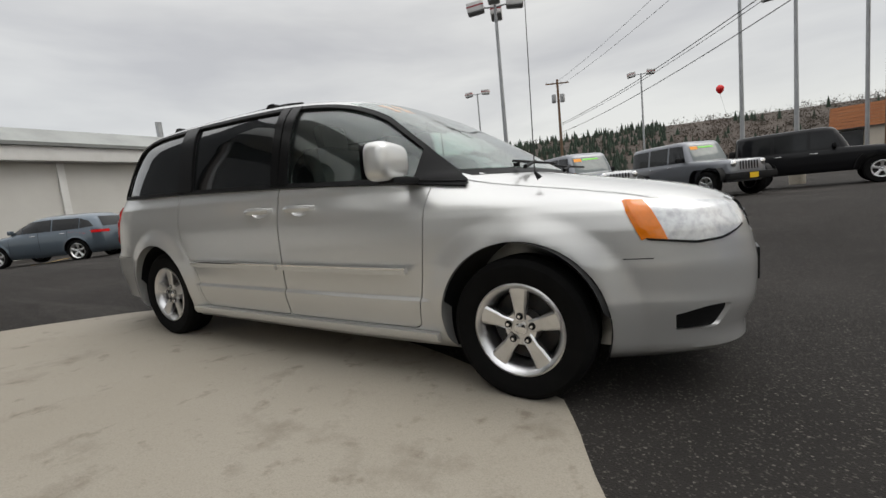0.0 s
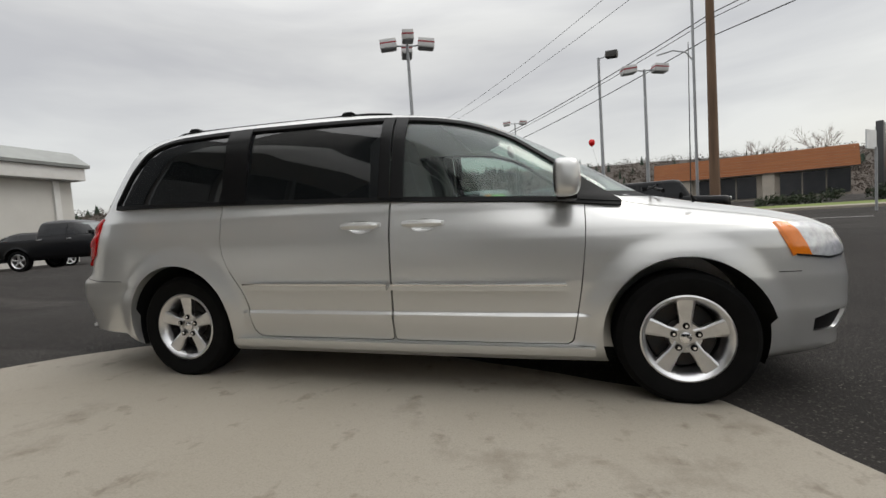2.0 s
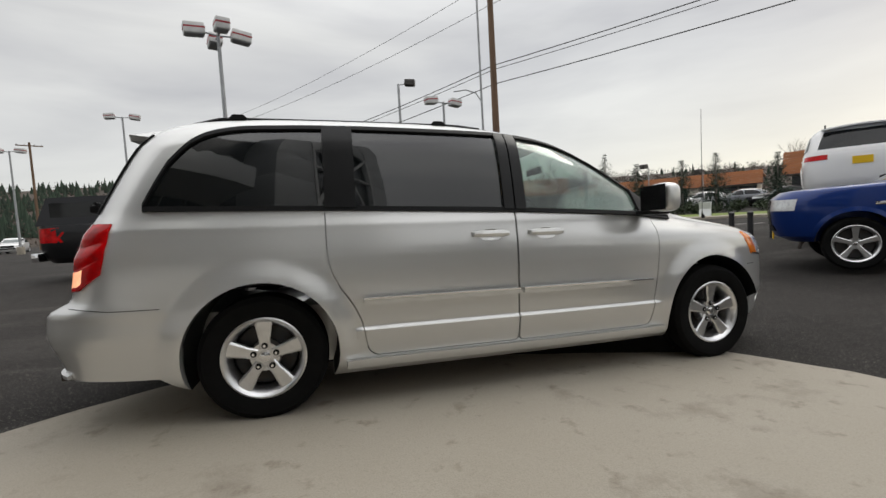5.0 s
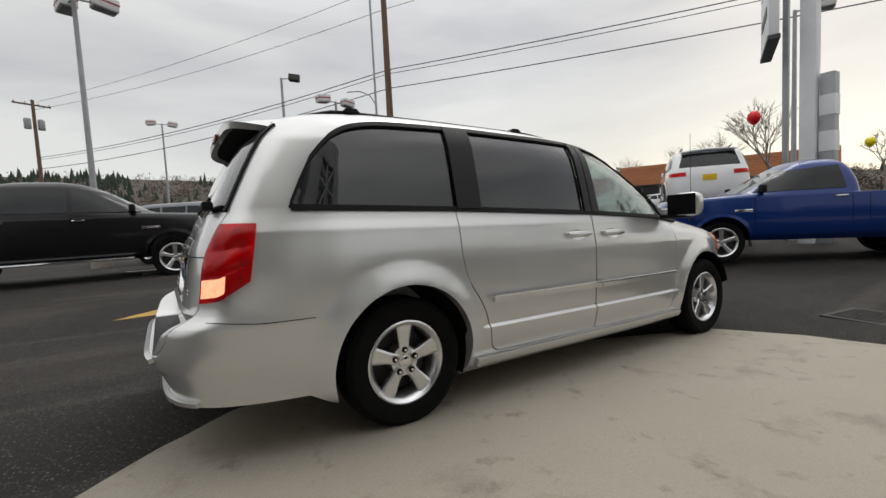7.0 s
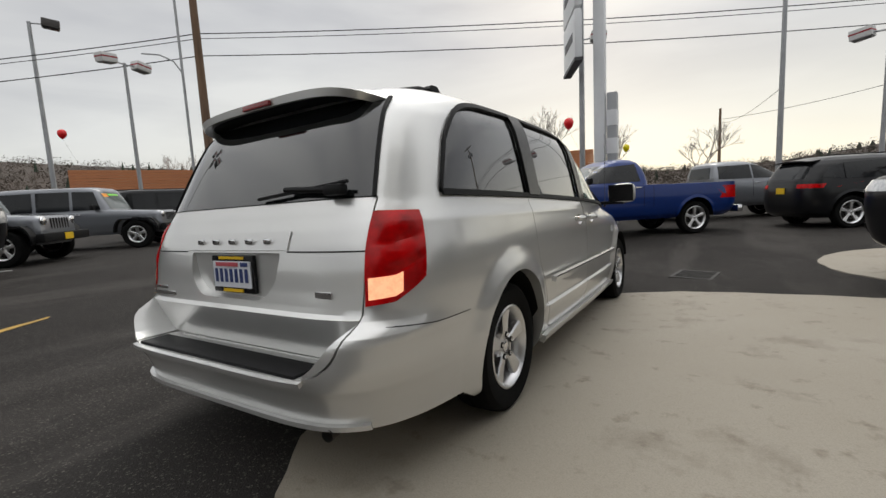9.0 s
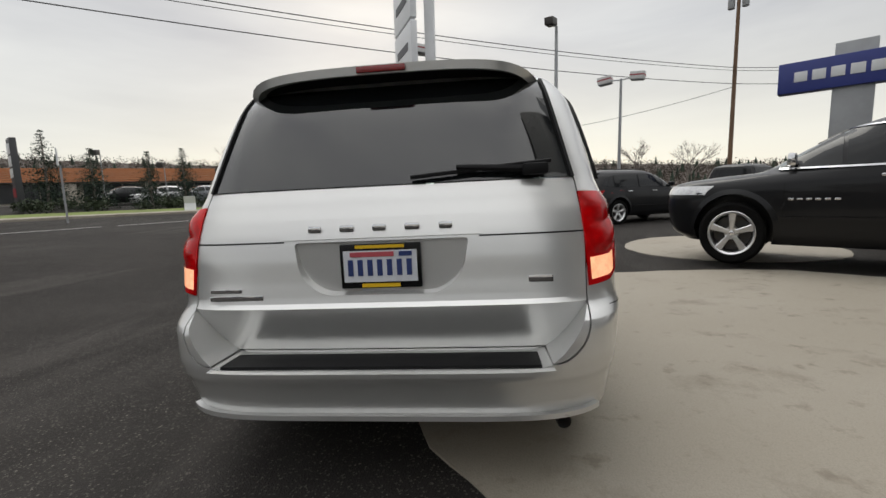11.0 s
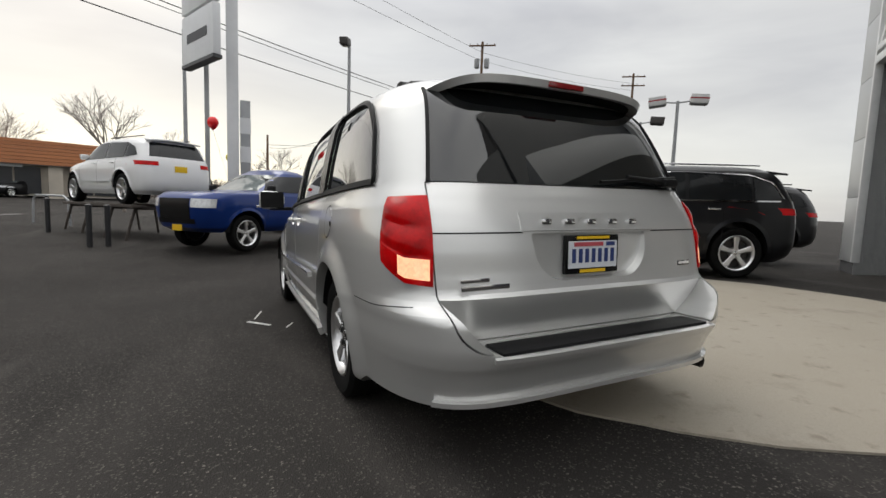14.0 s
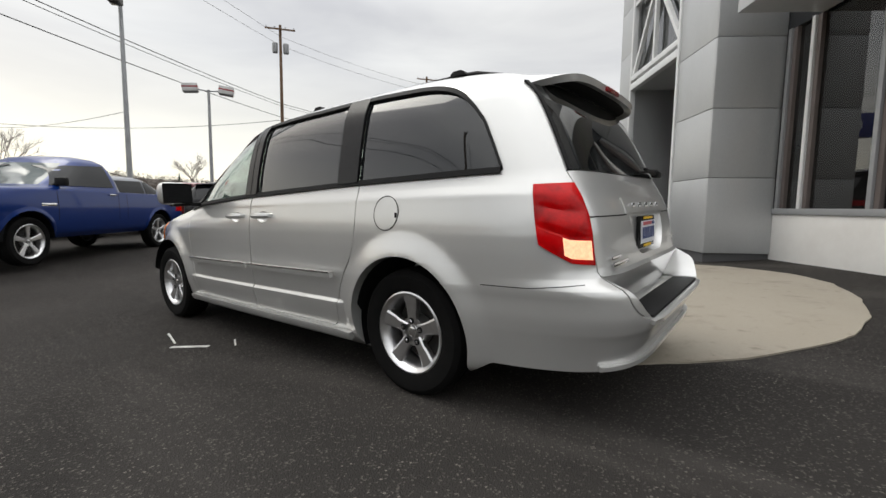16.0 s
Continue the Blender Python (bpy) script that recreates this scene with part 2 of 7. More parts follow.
SIGN_BLUE = material("navy_sign_face", (0.03, 0.045, 0.22), 0.35, dirt=0.15, dirt_scale=2)
SIGN_WHITE = material("white_sign_face", (0.72, 0.73, 0.74), 0.4, dirt=0.15, dirt_scale=2)
SIGN_INK = material("dark_sign_lettering", (0.05, 0.05, 0.055), 0.5, dirt=0.1)
SIGN_GREY = material("sign_grey", (0.36, 0.37, 0.38), 0.45, 0.3, dirt=0.25, dirt_scale=1.5)
POST_BLACK = material("black_post_paint", (0.02, 0.02, 0.022), 0.5, dirt=0.3, dirt_scale=10)
RACK = material("rusty_rack_steel", (0.09, 0.075, 0.065), 0.7, 0.4, dirt=0.5, dirt_scale=10)


def ground_material(name, base, light, dark, speck, speck_amount, rough, bump, spec=0.3, stain=0.35, coarse=0.0):
    m = bpy.data.materials.new(name)
    m.use_nodes = True
    n, l = m.node_tree.nodes, m.node_tree.links
    b = n["Principled BSDF"]
    tc = n.new("ShaderNodeTexCoord")

    def noise_tex(scale, detail=5, rough_=0.6):
        t = n.new("ShaderNodeTexNoise")
        t.inputs["Scale"].default_value, t.inputs["Detail"].default_value, t.inputs["Roughness"].default_value = scale, detail, rough_
        l.new(tc.outputs["Object"], t.inputs["Vector"])
        return t.outputs["Fac"]

    def rng(s, a, c):
        r = n.new("ShaderNodeMapRange")
        r.inputs["From Min"].default_value, r.inputs["From Max"].default_value = a, c
        l.new(s, r.inputs["Value"])
        return r.outputs[0]

    def mix(f, amount, c1, c2):
        ml = n.new("ShaderNodeMath")
        ml.operation = "MULTIPLY"
        ml.inputs[1].default_value = amount
        l.new(f, ml.inputs[0])
        x = n.new("ShaderNodeMixRGB")
        l.new(ml.outputs[0], x.inputs["Fac"])
        if isinstance(c1, tuple):
            x.inputs["Color1"].default_value = (*c1, 1)
        else:
            l.new(c1, x.inputs["Color1"])
        x.inputs["Color2"].default_value = (*c2, 1)
        return x.outputs[0]

    c = mix(rng(noise_tex(0.35, 4), 0.4, 0.65), 0.7, base, light)
    if coarse:
        mp = n.new("ShaderNodeMapping")
        mp.inputs["Rotation"].default_value = (0, 0, 0.9)
        mp.inputs["Scale"].default_value = (0.16, 0.9, 1)
        l.new(tc.outputs["Object"], mp.inputs[0])
        tk = n.new("ShaderNodeTexNoise")
        tk.inputs["Scale"].default_value, tk.inputs["Detail"].default_value, tk.inputs["Distortion"].default_value = 1.0, 5, 0.6
        l.new(mp.outputs[0], tk.inputs["Vector"])
        c = mix(rng(tk.outputs["Fac"], 0.56, 0.66), 0.55, c, tuple(1.7 * q for q in light))
    c = mix(rng(noise_tex(1.6, 8, 0.7), 0.55, 0.75), stain, c, dark)
    c = mix(rng(noise_tex(7.0, 4), 0.60, 0.72), stain * 0.8, c, dark)
    v = n.new("ShaderNodeTexVoronoi")
    v.inputs["Scale"].default_value = 125
    l.new(tc.outputs["Object"], v.inputs["Vector"])
    sv = n.new("ShaderNodeSeparateColor")
    l.new(v.outputs["Color"], sv.inputs[0])
    c = mix(rng(sv.outputs[0], 0.88, 0.97), speck_amount, c, speck)
    c = mix(rng(noise_tex(140, 2), 0.4, 0.7), 0.25, c, dark)
    if coarse:
        # larger pale stones, thicker in patches
        v2 = n.new("ShaderNodeTexVoronoi")
        v2.inputs["Scale"].default_value = 62
        l.new(tc.outputs["Object"], v2.inputs["Vector"])
        s2 = n.new("ShaderNodeSeparateColor")
        l.new(v2.outputs["Color"], s2.inputs[0])
        near = n.new("ShaderNodeMath")
        near.operation = "LESS_THAN"
        near.inputs[1].default_value = 0.36
        l.new(v2.outputs["Distance"], near.inputs[0])
        pick = n.new("ShaderNodeMath")
        pick.operation = "MULTIPLY"
        l.new(rng(s2.outputs[1], 0.90, 0.97), pick.inputs[0])
        l.new(near.outputs[0], pick.inputs[1])
        patch = n.new("ShaderNodeMath")
        patch.operation = "MULTIPLY"
        l.new(pick.outputs[0], patch.inputs[0])
        l.new(rng(noise_tex(1.1, 4), 0.38, 0.62), patch.inputs[1])
        c = mix(patch.outputs[0], coarse, c, speck)
    b.inputs["Specular IOR Level"].default_value = spec
    l.new(c, b.inputs["Base Color"])
    rr = n.new("ShaderNodeMapRange")
    rr.inputs["To Min"].default_value, rr.inputs["To Max"].default_value = rough - 0.12, rough + 0.1
    l.new(noise_tex(0.9, 3), rr.inputs["Value"])
    l.new(rr.outputs[0], b.inputs["Roughness"])
    bp = n.new("ShaderNodeBump")
    bp.inputs["Strength"].default_value, bp.inputs["Distance"].default_value = bump, 0.006
    ad = n.new("ShaderNodeMath")
    l.new(noise_tex(160, 3), ad.inputs[0])
    l.new(v.outputs["Distance"], ad.inputs[1])
    l.new(ad.outputs[0], bp.inputs["Height"])
    l.new(bp.outputs[0], b.inputs["Normal"])
    return m


ASPHALT = ground_material("damp_asphalt", (0.0275, 0.0252, 0.0233), (0.043, 0.0395, 0.0365), (0.0135, 0.0124, 0.0115), (0.22, 0.20, 0.18), 0.35, 0.84, 0.9, spec=0.12, coarse=0.75)
CONCRETE = ground_material("worn_concrete", (0.325, 0.292, 0.238), (0.37, 0.338, 0.285), (0.17, 0.145, 0.115), (0.25, 0.22, 0.18), 0.25, 0.72, 0.25, stain=0.85)
ROAD_PAINT = material("faded_yellow_paint", (0.42, 0.26, 0.05), 0.8, dirt=0.6, dirt_scale=7, dirt_color=(0.12, 0.09, 0.05), grain=0.2)
LINE_PAINT = material("white_line_paint", (0.55, 0.55, 0.53), 0.8, dirt=0.6, dirt_scale=9, dirt_color=(0.15, 0.15, 0.14), grain=0.2)
DRAIN = material("cast_iron_grate", (0.045, 0.043, 0.04), 0.6, 0.5, dirt=0.5, dirt_scale=12)


# ---- mesh helpers ----
def obj(name, bm, mat, smooth=True, sharp=35):
    me = bpy.data.meshes.new(name)
    bmesh.ops.recalc_face_normals(bm, faces=bm.faces)
    if smooth:
        for e in bm.edges:
            e.smooth = len(e.link_faces) < 2 or e.calc_face_angle(0) < radians(sharp)
        for f in bm.faces:
            f.smooth = True
    bm.to_mesh(me)
    bm.free()
    for mt in (mat if isinstance(mat, (list, tuple)) else [mat]):
        me.materials.append(mt)
    return new(name, me)


def part(name, bm, mat, parent, label="", smooth=True, sharp=35):
    o = obj(name, bm, mat, smooth, sharp)
    o.parent = parent
    if label:
        o["label"] = label
    return o


def thing(name, m, label, category, group="", kind=""):
    e = new(name)
    e.empty_display_size = 0.1
    e.matrix_world = m
    return tagged(e, label, category, group, kind)


def box(bm, c, s, m=None, bevel=0.0):
    r = bmesh.ops.create_cube(bm, size=1)
    vs = r["verts"]
    bmesh.ops.scale(bm, vec=s, verts=vs)
    if bevel:
        es = list({e for v in vs for e in v.link_edges})
        b = bmesh.ops.bevel(bm, geom=es, offset=bevel, segments=2, affect="EDGES", profile=0.6)
        vs = list({v for f in b["faces"] for v in f.verts} | {v for v in vs if v.is_valid})
    bmesh.ops.translate(bm, vec=c, verts=vs)
    if m is not None:
        bmesh.ops.transform(bm, matrix=m, verts=vs)
    return vs


def boxes(*items, bevel=0.0):
    bm = bmesh.new()
    for c, s in items:
        box(bm, c, s, bevel=bevel)
    return bm


def tube(bm, p, q, r1, r2=None, n=10, caps=True):
    p, q = Vector(p), Vector(q)
    d = q - p
    m = Matrix.Translation((p + q) / 2) @ d.to_track_quat("Z", "Y").to_matrix().to_4x4()
    bmesh.ops.create_cone(bm, cap_ends=caps, segments=n, radius1=r1, radius2=r1 if r2 is None else r2, depth=d.length, matrix=m)
    return bm


def sweep(pts, r, n=6):
    """One continuous round bar through the points."""
    bm = bmesh.new()
    pts = [Vector(p) for p in pts]
    prev = None
    for i, p in enumerate(pts):
        d = (pts[min(i + 1, len(pts) - 1)] - pts[max(i - 1, 0)]).normalized()
        side = d.cross(Vector((0, 0, 1)))
        side = side.normalized() if side.length > 1e-3 else Vector((1, 0, 0))
        up = side.cross(d)
        ring = [bm.verts.new(p + (side * math.cos(2 * math.pi * k / n) + up * math.sin(2 * math.pi * k / n)) * r) for k in range(n)]
        if prev:
            for k in range(n):
                bm.faces.new((prev[k], prev[(k + 1) % n], ring[(k + 1) % n], ring[k]))
        else:
            bm.faces.new(ring[::-1])
        prev = ring
    bm.faces.new(prev)
    return bm


def lathe(bm, prof, n=40, axis="Y"):
    """Turn a profile of (radius, along) round the y axis (or z)."""
    rings = []
    for k in range(n):
        a = 2 * math.pi * k / n
        c, s = math.cos(a), math.sin(a)
        rings.append([bm.verts.new((r * c, h, r * s) if axis == "Y" else (r * c, r * s, h)) for r, h in prof])
    for k in range(n):
        a, b = rings[k], rings[(k + 1) % n]
        for i in range(len(prof) - 1):
            if prof[i][0] < 1e-6 and prof[i + 1][0] < 1e-6:
                continue
            bm.faces.new((a[i], a[i + 1], b[i + 1], b[i]))
    bmesh.ops.remove_doubles(bm, verts=bm.verts, dist=1e-5)
    return bm


def sheet(fn, us, vs, thick=None):
    """A grid of points fn(u, v); with thick, a plate of that depth along the given vector function or vector."""
    bm = bmesh.new()
    g = [[bm.verts.new(fn(u, v)) for v in vs] for u in us]
    for i in range(len(us) - 1):
        for j in range(len(vs) - 1):
            bm.faces.new((g[i][j], g[i + 1][j], g[i + 1][j + 1], g[i][j + 1]))
    if thick:
        bmesh.ops.recalc_face_normals(bm, faces=bm.faces)
        bmesh.ops.solidify(bm, geom=list(bm.faces), thickness=thick)
    return bm


def block(near, far, us, vs):
    """A closed block between two grids of points."""
    bm = bmesh.new()
    g = [[[bm.verts.new(f(u, v)) for v in vs] for u in us] for f in (near, far)]
    nu, nv = len(us), len(vs)
    for q in g:
        for i in range(nu - 1):
            for j in range(nv - 1):
                bm.faces.new((q[i][j], q[i + 1][j], q[i + 1][j + 1], q[i][j + 1]))
    rim = [(i, 0) for i in range(nu)] + [(nu - 1, j) for j in range(1, nv)] + [(i, nv - 1) for i in range(nu - 2, -1, -1)] + [(0, j) for j in range(nv - 2, 0, -1)]
    for (i, j), (p, q) in zip(rim, rim[1:] + rim[:1]):
        bm.faces.new((g[0][i][j], g[0][p][q], g[1][p][q], g[1][i][j]))
    bmesh.ops.recalc_face_normals(bm, faces=bm.faces)
    return bm


def prism(poly, axis, a, b):
    """A closed prism of an outline. axis 'y': outline in x, z; 'x': outline in y, z; 'z': outline in x, y."""
    bm = bmesh.new()
    put = {"y": lambda p, d: (p[0], d, p[1]), "x": lambda p, d: (d, p[0], p[1]), "z": lambda p, d: (p[0], p[1], d)}[axis]
    lo, hi = [bm.verts.new(put(p, a)) for p in poly], [bm.verts.new(put(p, b)) for p in poly]
    bm.faces.new(lo)
    bm.faces.new(hi[::-1])
    for i in range(len(poly)):
        j = (i + 1) % len(poly)
        bm.faces.new((lo[i], hi[i], hi[j], lo[j]))
    bmesh.ops.recalc_face_normals(bm, faces=bm.faces)
    return bm


def rounded(pts, r, n=5):
    """An outline with its corners rounded by r."""
    out = []
    for i, p in enumerate(pts):
        p, a, b = Vector(p), Vector(pts[i - 1]), Vector(pts[(i + 1) % len(pts)])
        q = r[i] if isinstance(r, (list, tuple)) else r
        u, v = (a - p), (b - p)
        k = min(q, u.length * 0.45, v.length * 0.45)
        s, e = p + u.normalized() * k, p + v.normalized() * k
        for j in range(n + 1):
            t = j / n
            out.append(tuple((1 - t) ** 2 * s + 2 * t * (1 - t) * p + t * t * e))
    return out


def carve(bm, cutter, op="DIFFERENCE"):
    """bm cut by cutter (both closed); returns a new bmesh."""
    a, b = bpy.data.meshes.new("tmp_a"), bpy.data.meshes.new("tmp_b")
    bmesh.ops.recalc_face_normals(bm, faces=bm.faces)
    bmesh.ops.recalc_face_normals(cutter, faces=cutter.faces)
    bm.to_mesh(a)
    cutter.to_mesh(b)
    cutter.free()
    oa, ob = new("tmp_a", a), new("tmp_b", b)
    md = oa.modifiers.new("cut", "BOOLEAN")
    md.operation, md.solver, md.object = op, "EXACT", ob
    dg = bpy.context.evaluated_depsgraph_get()
    dg.update()
    me = oa.evaluated_get(dg).to_mesh()
    out = bmesh.new()
    out.from_mesh(me)
    bpy.data.objects.remove(oa)
    bpy.data.objects.remove(ob)
    bpy.data.meshes.remove(a)
    bpy.data.meshes.remove(b)
    return out


def carve_all(bm, cutters):
    """Cut by several closed shapes that do not meet one another."""
    one = bmesh.new()
    for c in cutters:
        merge(one, c)
    out = carve(bm, one)
    bm.free()
    return out


def merge(a, b):
    """Join bmesh b into a."""
    me = bpy.data.meshes.new("tmp")
    b.to_mesh(me)
    b.free()
    a.from_mesh(me)
    bpy.data.meshes.remove(me)
    return a


def smoothstep(a, b, x):
    t = min(1, max(0, (x - a) / (b - a)))
    return t * t * (3 - 2 * t)


def ground_z(x, y):
    """Height of the lot: leaning by the pad, level further out, rising a little to the road."""
    r = math.hypot(x, y)
    near = 1 - smoothstep(3.5, 9.0, r)
    z = (-0.0280 * x - 0.0209 * y) * near
    toward = smoothstep(-0.2, 0.6, (0.75 * x + 0.66 * y) / max(r, 0.1))
    z += 0.85 * smoothstep(16, 42, r) * toward
    z += 0.20 * smoothstep(3.5, 8.5, y) * (1 - smoothstep(14, 30, r))
    z += 0.26 * smoothstep(4.0, 7.5, -0.56 * y - 0.83 * x - 0.6) * (1 - smoothstep(9, 25, r))
    return z


# ---- a vehicle shell from a table of levels ----
class Shell:
    """Closed body: at each height the plan is a rounded outline. rows: z, rear x, front x, half width, rear squareness, front squareness."""

    def __init__(self, rows, mid=-0.3, press=None, dense=()):
        """press(x, z): how far the flank is pressed out; dense: stretches of x that need close points."""
        self.k = np.array(rows, float)
        self.mid = mid
        self.press = press
        self.dense = dense

    def level(self, z):
        k = self.k
        z = min(max(z, k[0, 0]), k[-1, 0])
        return [float(np.interp(z, k[:, 0], k[:, i])) for i in range(1, 6)]

    def side(self, x, z):
        xr, xf, w, nr, nf = self.level(z)
        a, n = (xf - self.mid, nf) if x > self.mid else (self.mid - xr, nr)
        t = min(0.9995, abs((x - self.mid) / a))
        return w * (1 - t ** n) ** (1 / n) + (self.press(x, z) if self.press else 0.0)

    def back(self, y, z):
        xr, xf, w, nr, nf = self.level(z)
        t = min(0.9995, abs(y / w))
        return self.mid - (self.mid - xr) * (1 - t ** nr) ** (1 / nr)

    def front(self, y, z):
        xr, xf, w, nr, nf = self.level(z)
        t = min(0.9995, abs(y / w))
        return self.mid + (xf - self.mid) * (1 - t ** nf) ** (1 / nf)

    def mesh(self, levels=110, around=160):
        k = self.k
        # levels close where the outline changes fast
        zs = np.linspace(k[0, 0], k[-1, 0], 2000)
        move = np.abs(np.gradient([self.level(z)[0] for z in zs])) + np.abs(np.gradient([self.level(z)[1] for z in zs])) + np.abs(np.gradient([self.level(z)[2] for z in zs])) * 1.5 + (zs[1] - zs[0])
        cum = np.cumsum(move)
        pick = np.interp(np.linspace(cum[0], cum[-1], levels), cum, zs)
        if self.press:
            pick = np.unique(np.round(np.r_[pick, np.linspace(0.44, 0.49, 8), np.linspace(0.36, 0.92, 26)], 4))
        # angles spread by arc length, closer over the dense stretches
        xr, xf, w, nr, nf = self.level(0.5 * (k[0, 0] + k[-1, 0]) * 0.7)
        fine = np.linspace(0, 2 * math.pi, 4001)
        px, py = [], []
        for a in fine:
            c, s = math.cos(a), math.sin(a)
            n = nf if c > 0 else nr
            rad = (abs(c) ** n + abs(s) ** n) ** (-1 / n)
            px.append(c * rad * ((xf - self.mid) if c > 0 else (self.mid - xr)) + self.mid)
            py.append(s * rad * w)
        px, py = np.array(px), np.array(py)
        step = np.hypot(np.diff(px), np.diff(py))
        mx = 0.5 * (px[1:] + px[:-1])
        for a, b, f in self.dense:
            step = np.where((mx > a) & (mx < b), step * f, step)
        arc = np.r_[0, np.cumsum(step)]
        angles = np.interp((np.arange(around) + 0.5) / around * arc[-1], arc, fine)
        bm = bmesh.new()
        rings = []
        for z in pick:
            xr, xf, w, nr, nf = self.level(z)
            ring = []
            for a in angles:
                c, s = math.cos(a), math.sin(a)
                n = nf if c > 0 else nr
                # even spacing in a boxy outline: meet the ray with it
                rad = (abs(c) ** n + abs(s) ** n) ** (-1 / n)
                ux, uy = c * rad, s * rad
                x, y = self.mid + ux * ((xf - self.mid) if c > 0 else (self.mid - xr)), uy * w
                if self.press and abs(uy) > 0.5:
                    y += math.copysign(self.press(x, z), y)
                ring.append(bm.verts.new((x, y, z)))
            rings.append(ring)
        for i in range(len(rings) - 1):
            for j in range(around):
                j2 = (j + 1) % around
                bm.faces.new((rings[i][j], rings[i][j2], rings[i + 1][j2], rings[i + 1][j]))
        bm.faces.new(rings[0][::-1])
        bm.faces.new(rings[-1])
        return bm

    def on_side(self, sgn, poly_b, poly_t, out=0.004, nu=24, nv=8, thick=0.0):
        """A curved plate on the side between a lower and an upper edge, each a list of (x, z)."""
        def along(pl, u):
            pl = np.array(pl, float)
            d = np.r_[0, np.cumsum(np.hypot(*np.diff(pl, axis=0).T))]
            return np.interp(u * d[-1], d, pl[:, 0]), np.interp(u * d[-1], d, pl[:, 1])

        def fn(u, v):
            (xb, zb), (xt, zt) = along(poly_b, u), along(poly_t, u)
            x, z = xb + (xt - xb) * v, zb + (zt - zb) * v
            return (x, sgn * (self.side(x, z) + out), z)
        return sheet(fn, np.linspace(0, 1, nu), np.linspace(0, 1, nv), thick)

    def on_end(self, which, y0, y1, z0, z1, out=0.004, nu=24, nv=8, thick=0.0, top_y=None):
        """A curved plate on the tail or nose."""
        f = self.back if which == "back" else self.front
        sg = -1 if which == "back" else 1

        def fn(u, v):
            z = z0 + (z1 - z0) * v
            a, b = (y0, y1) if top_y is None else (y0 + (top_y[0] - y0) * v, y1 + (top_y[1] - y1) * v)
            y = a + (b - a) * u
            return (f(y, z) + sg * out, y, z)
        return sheet(fn, np.linspace(0, 1, nu), np.linspace(0, 1, nv), thick)


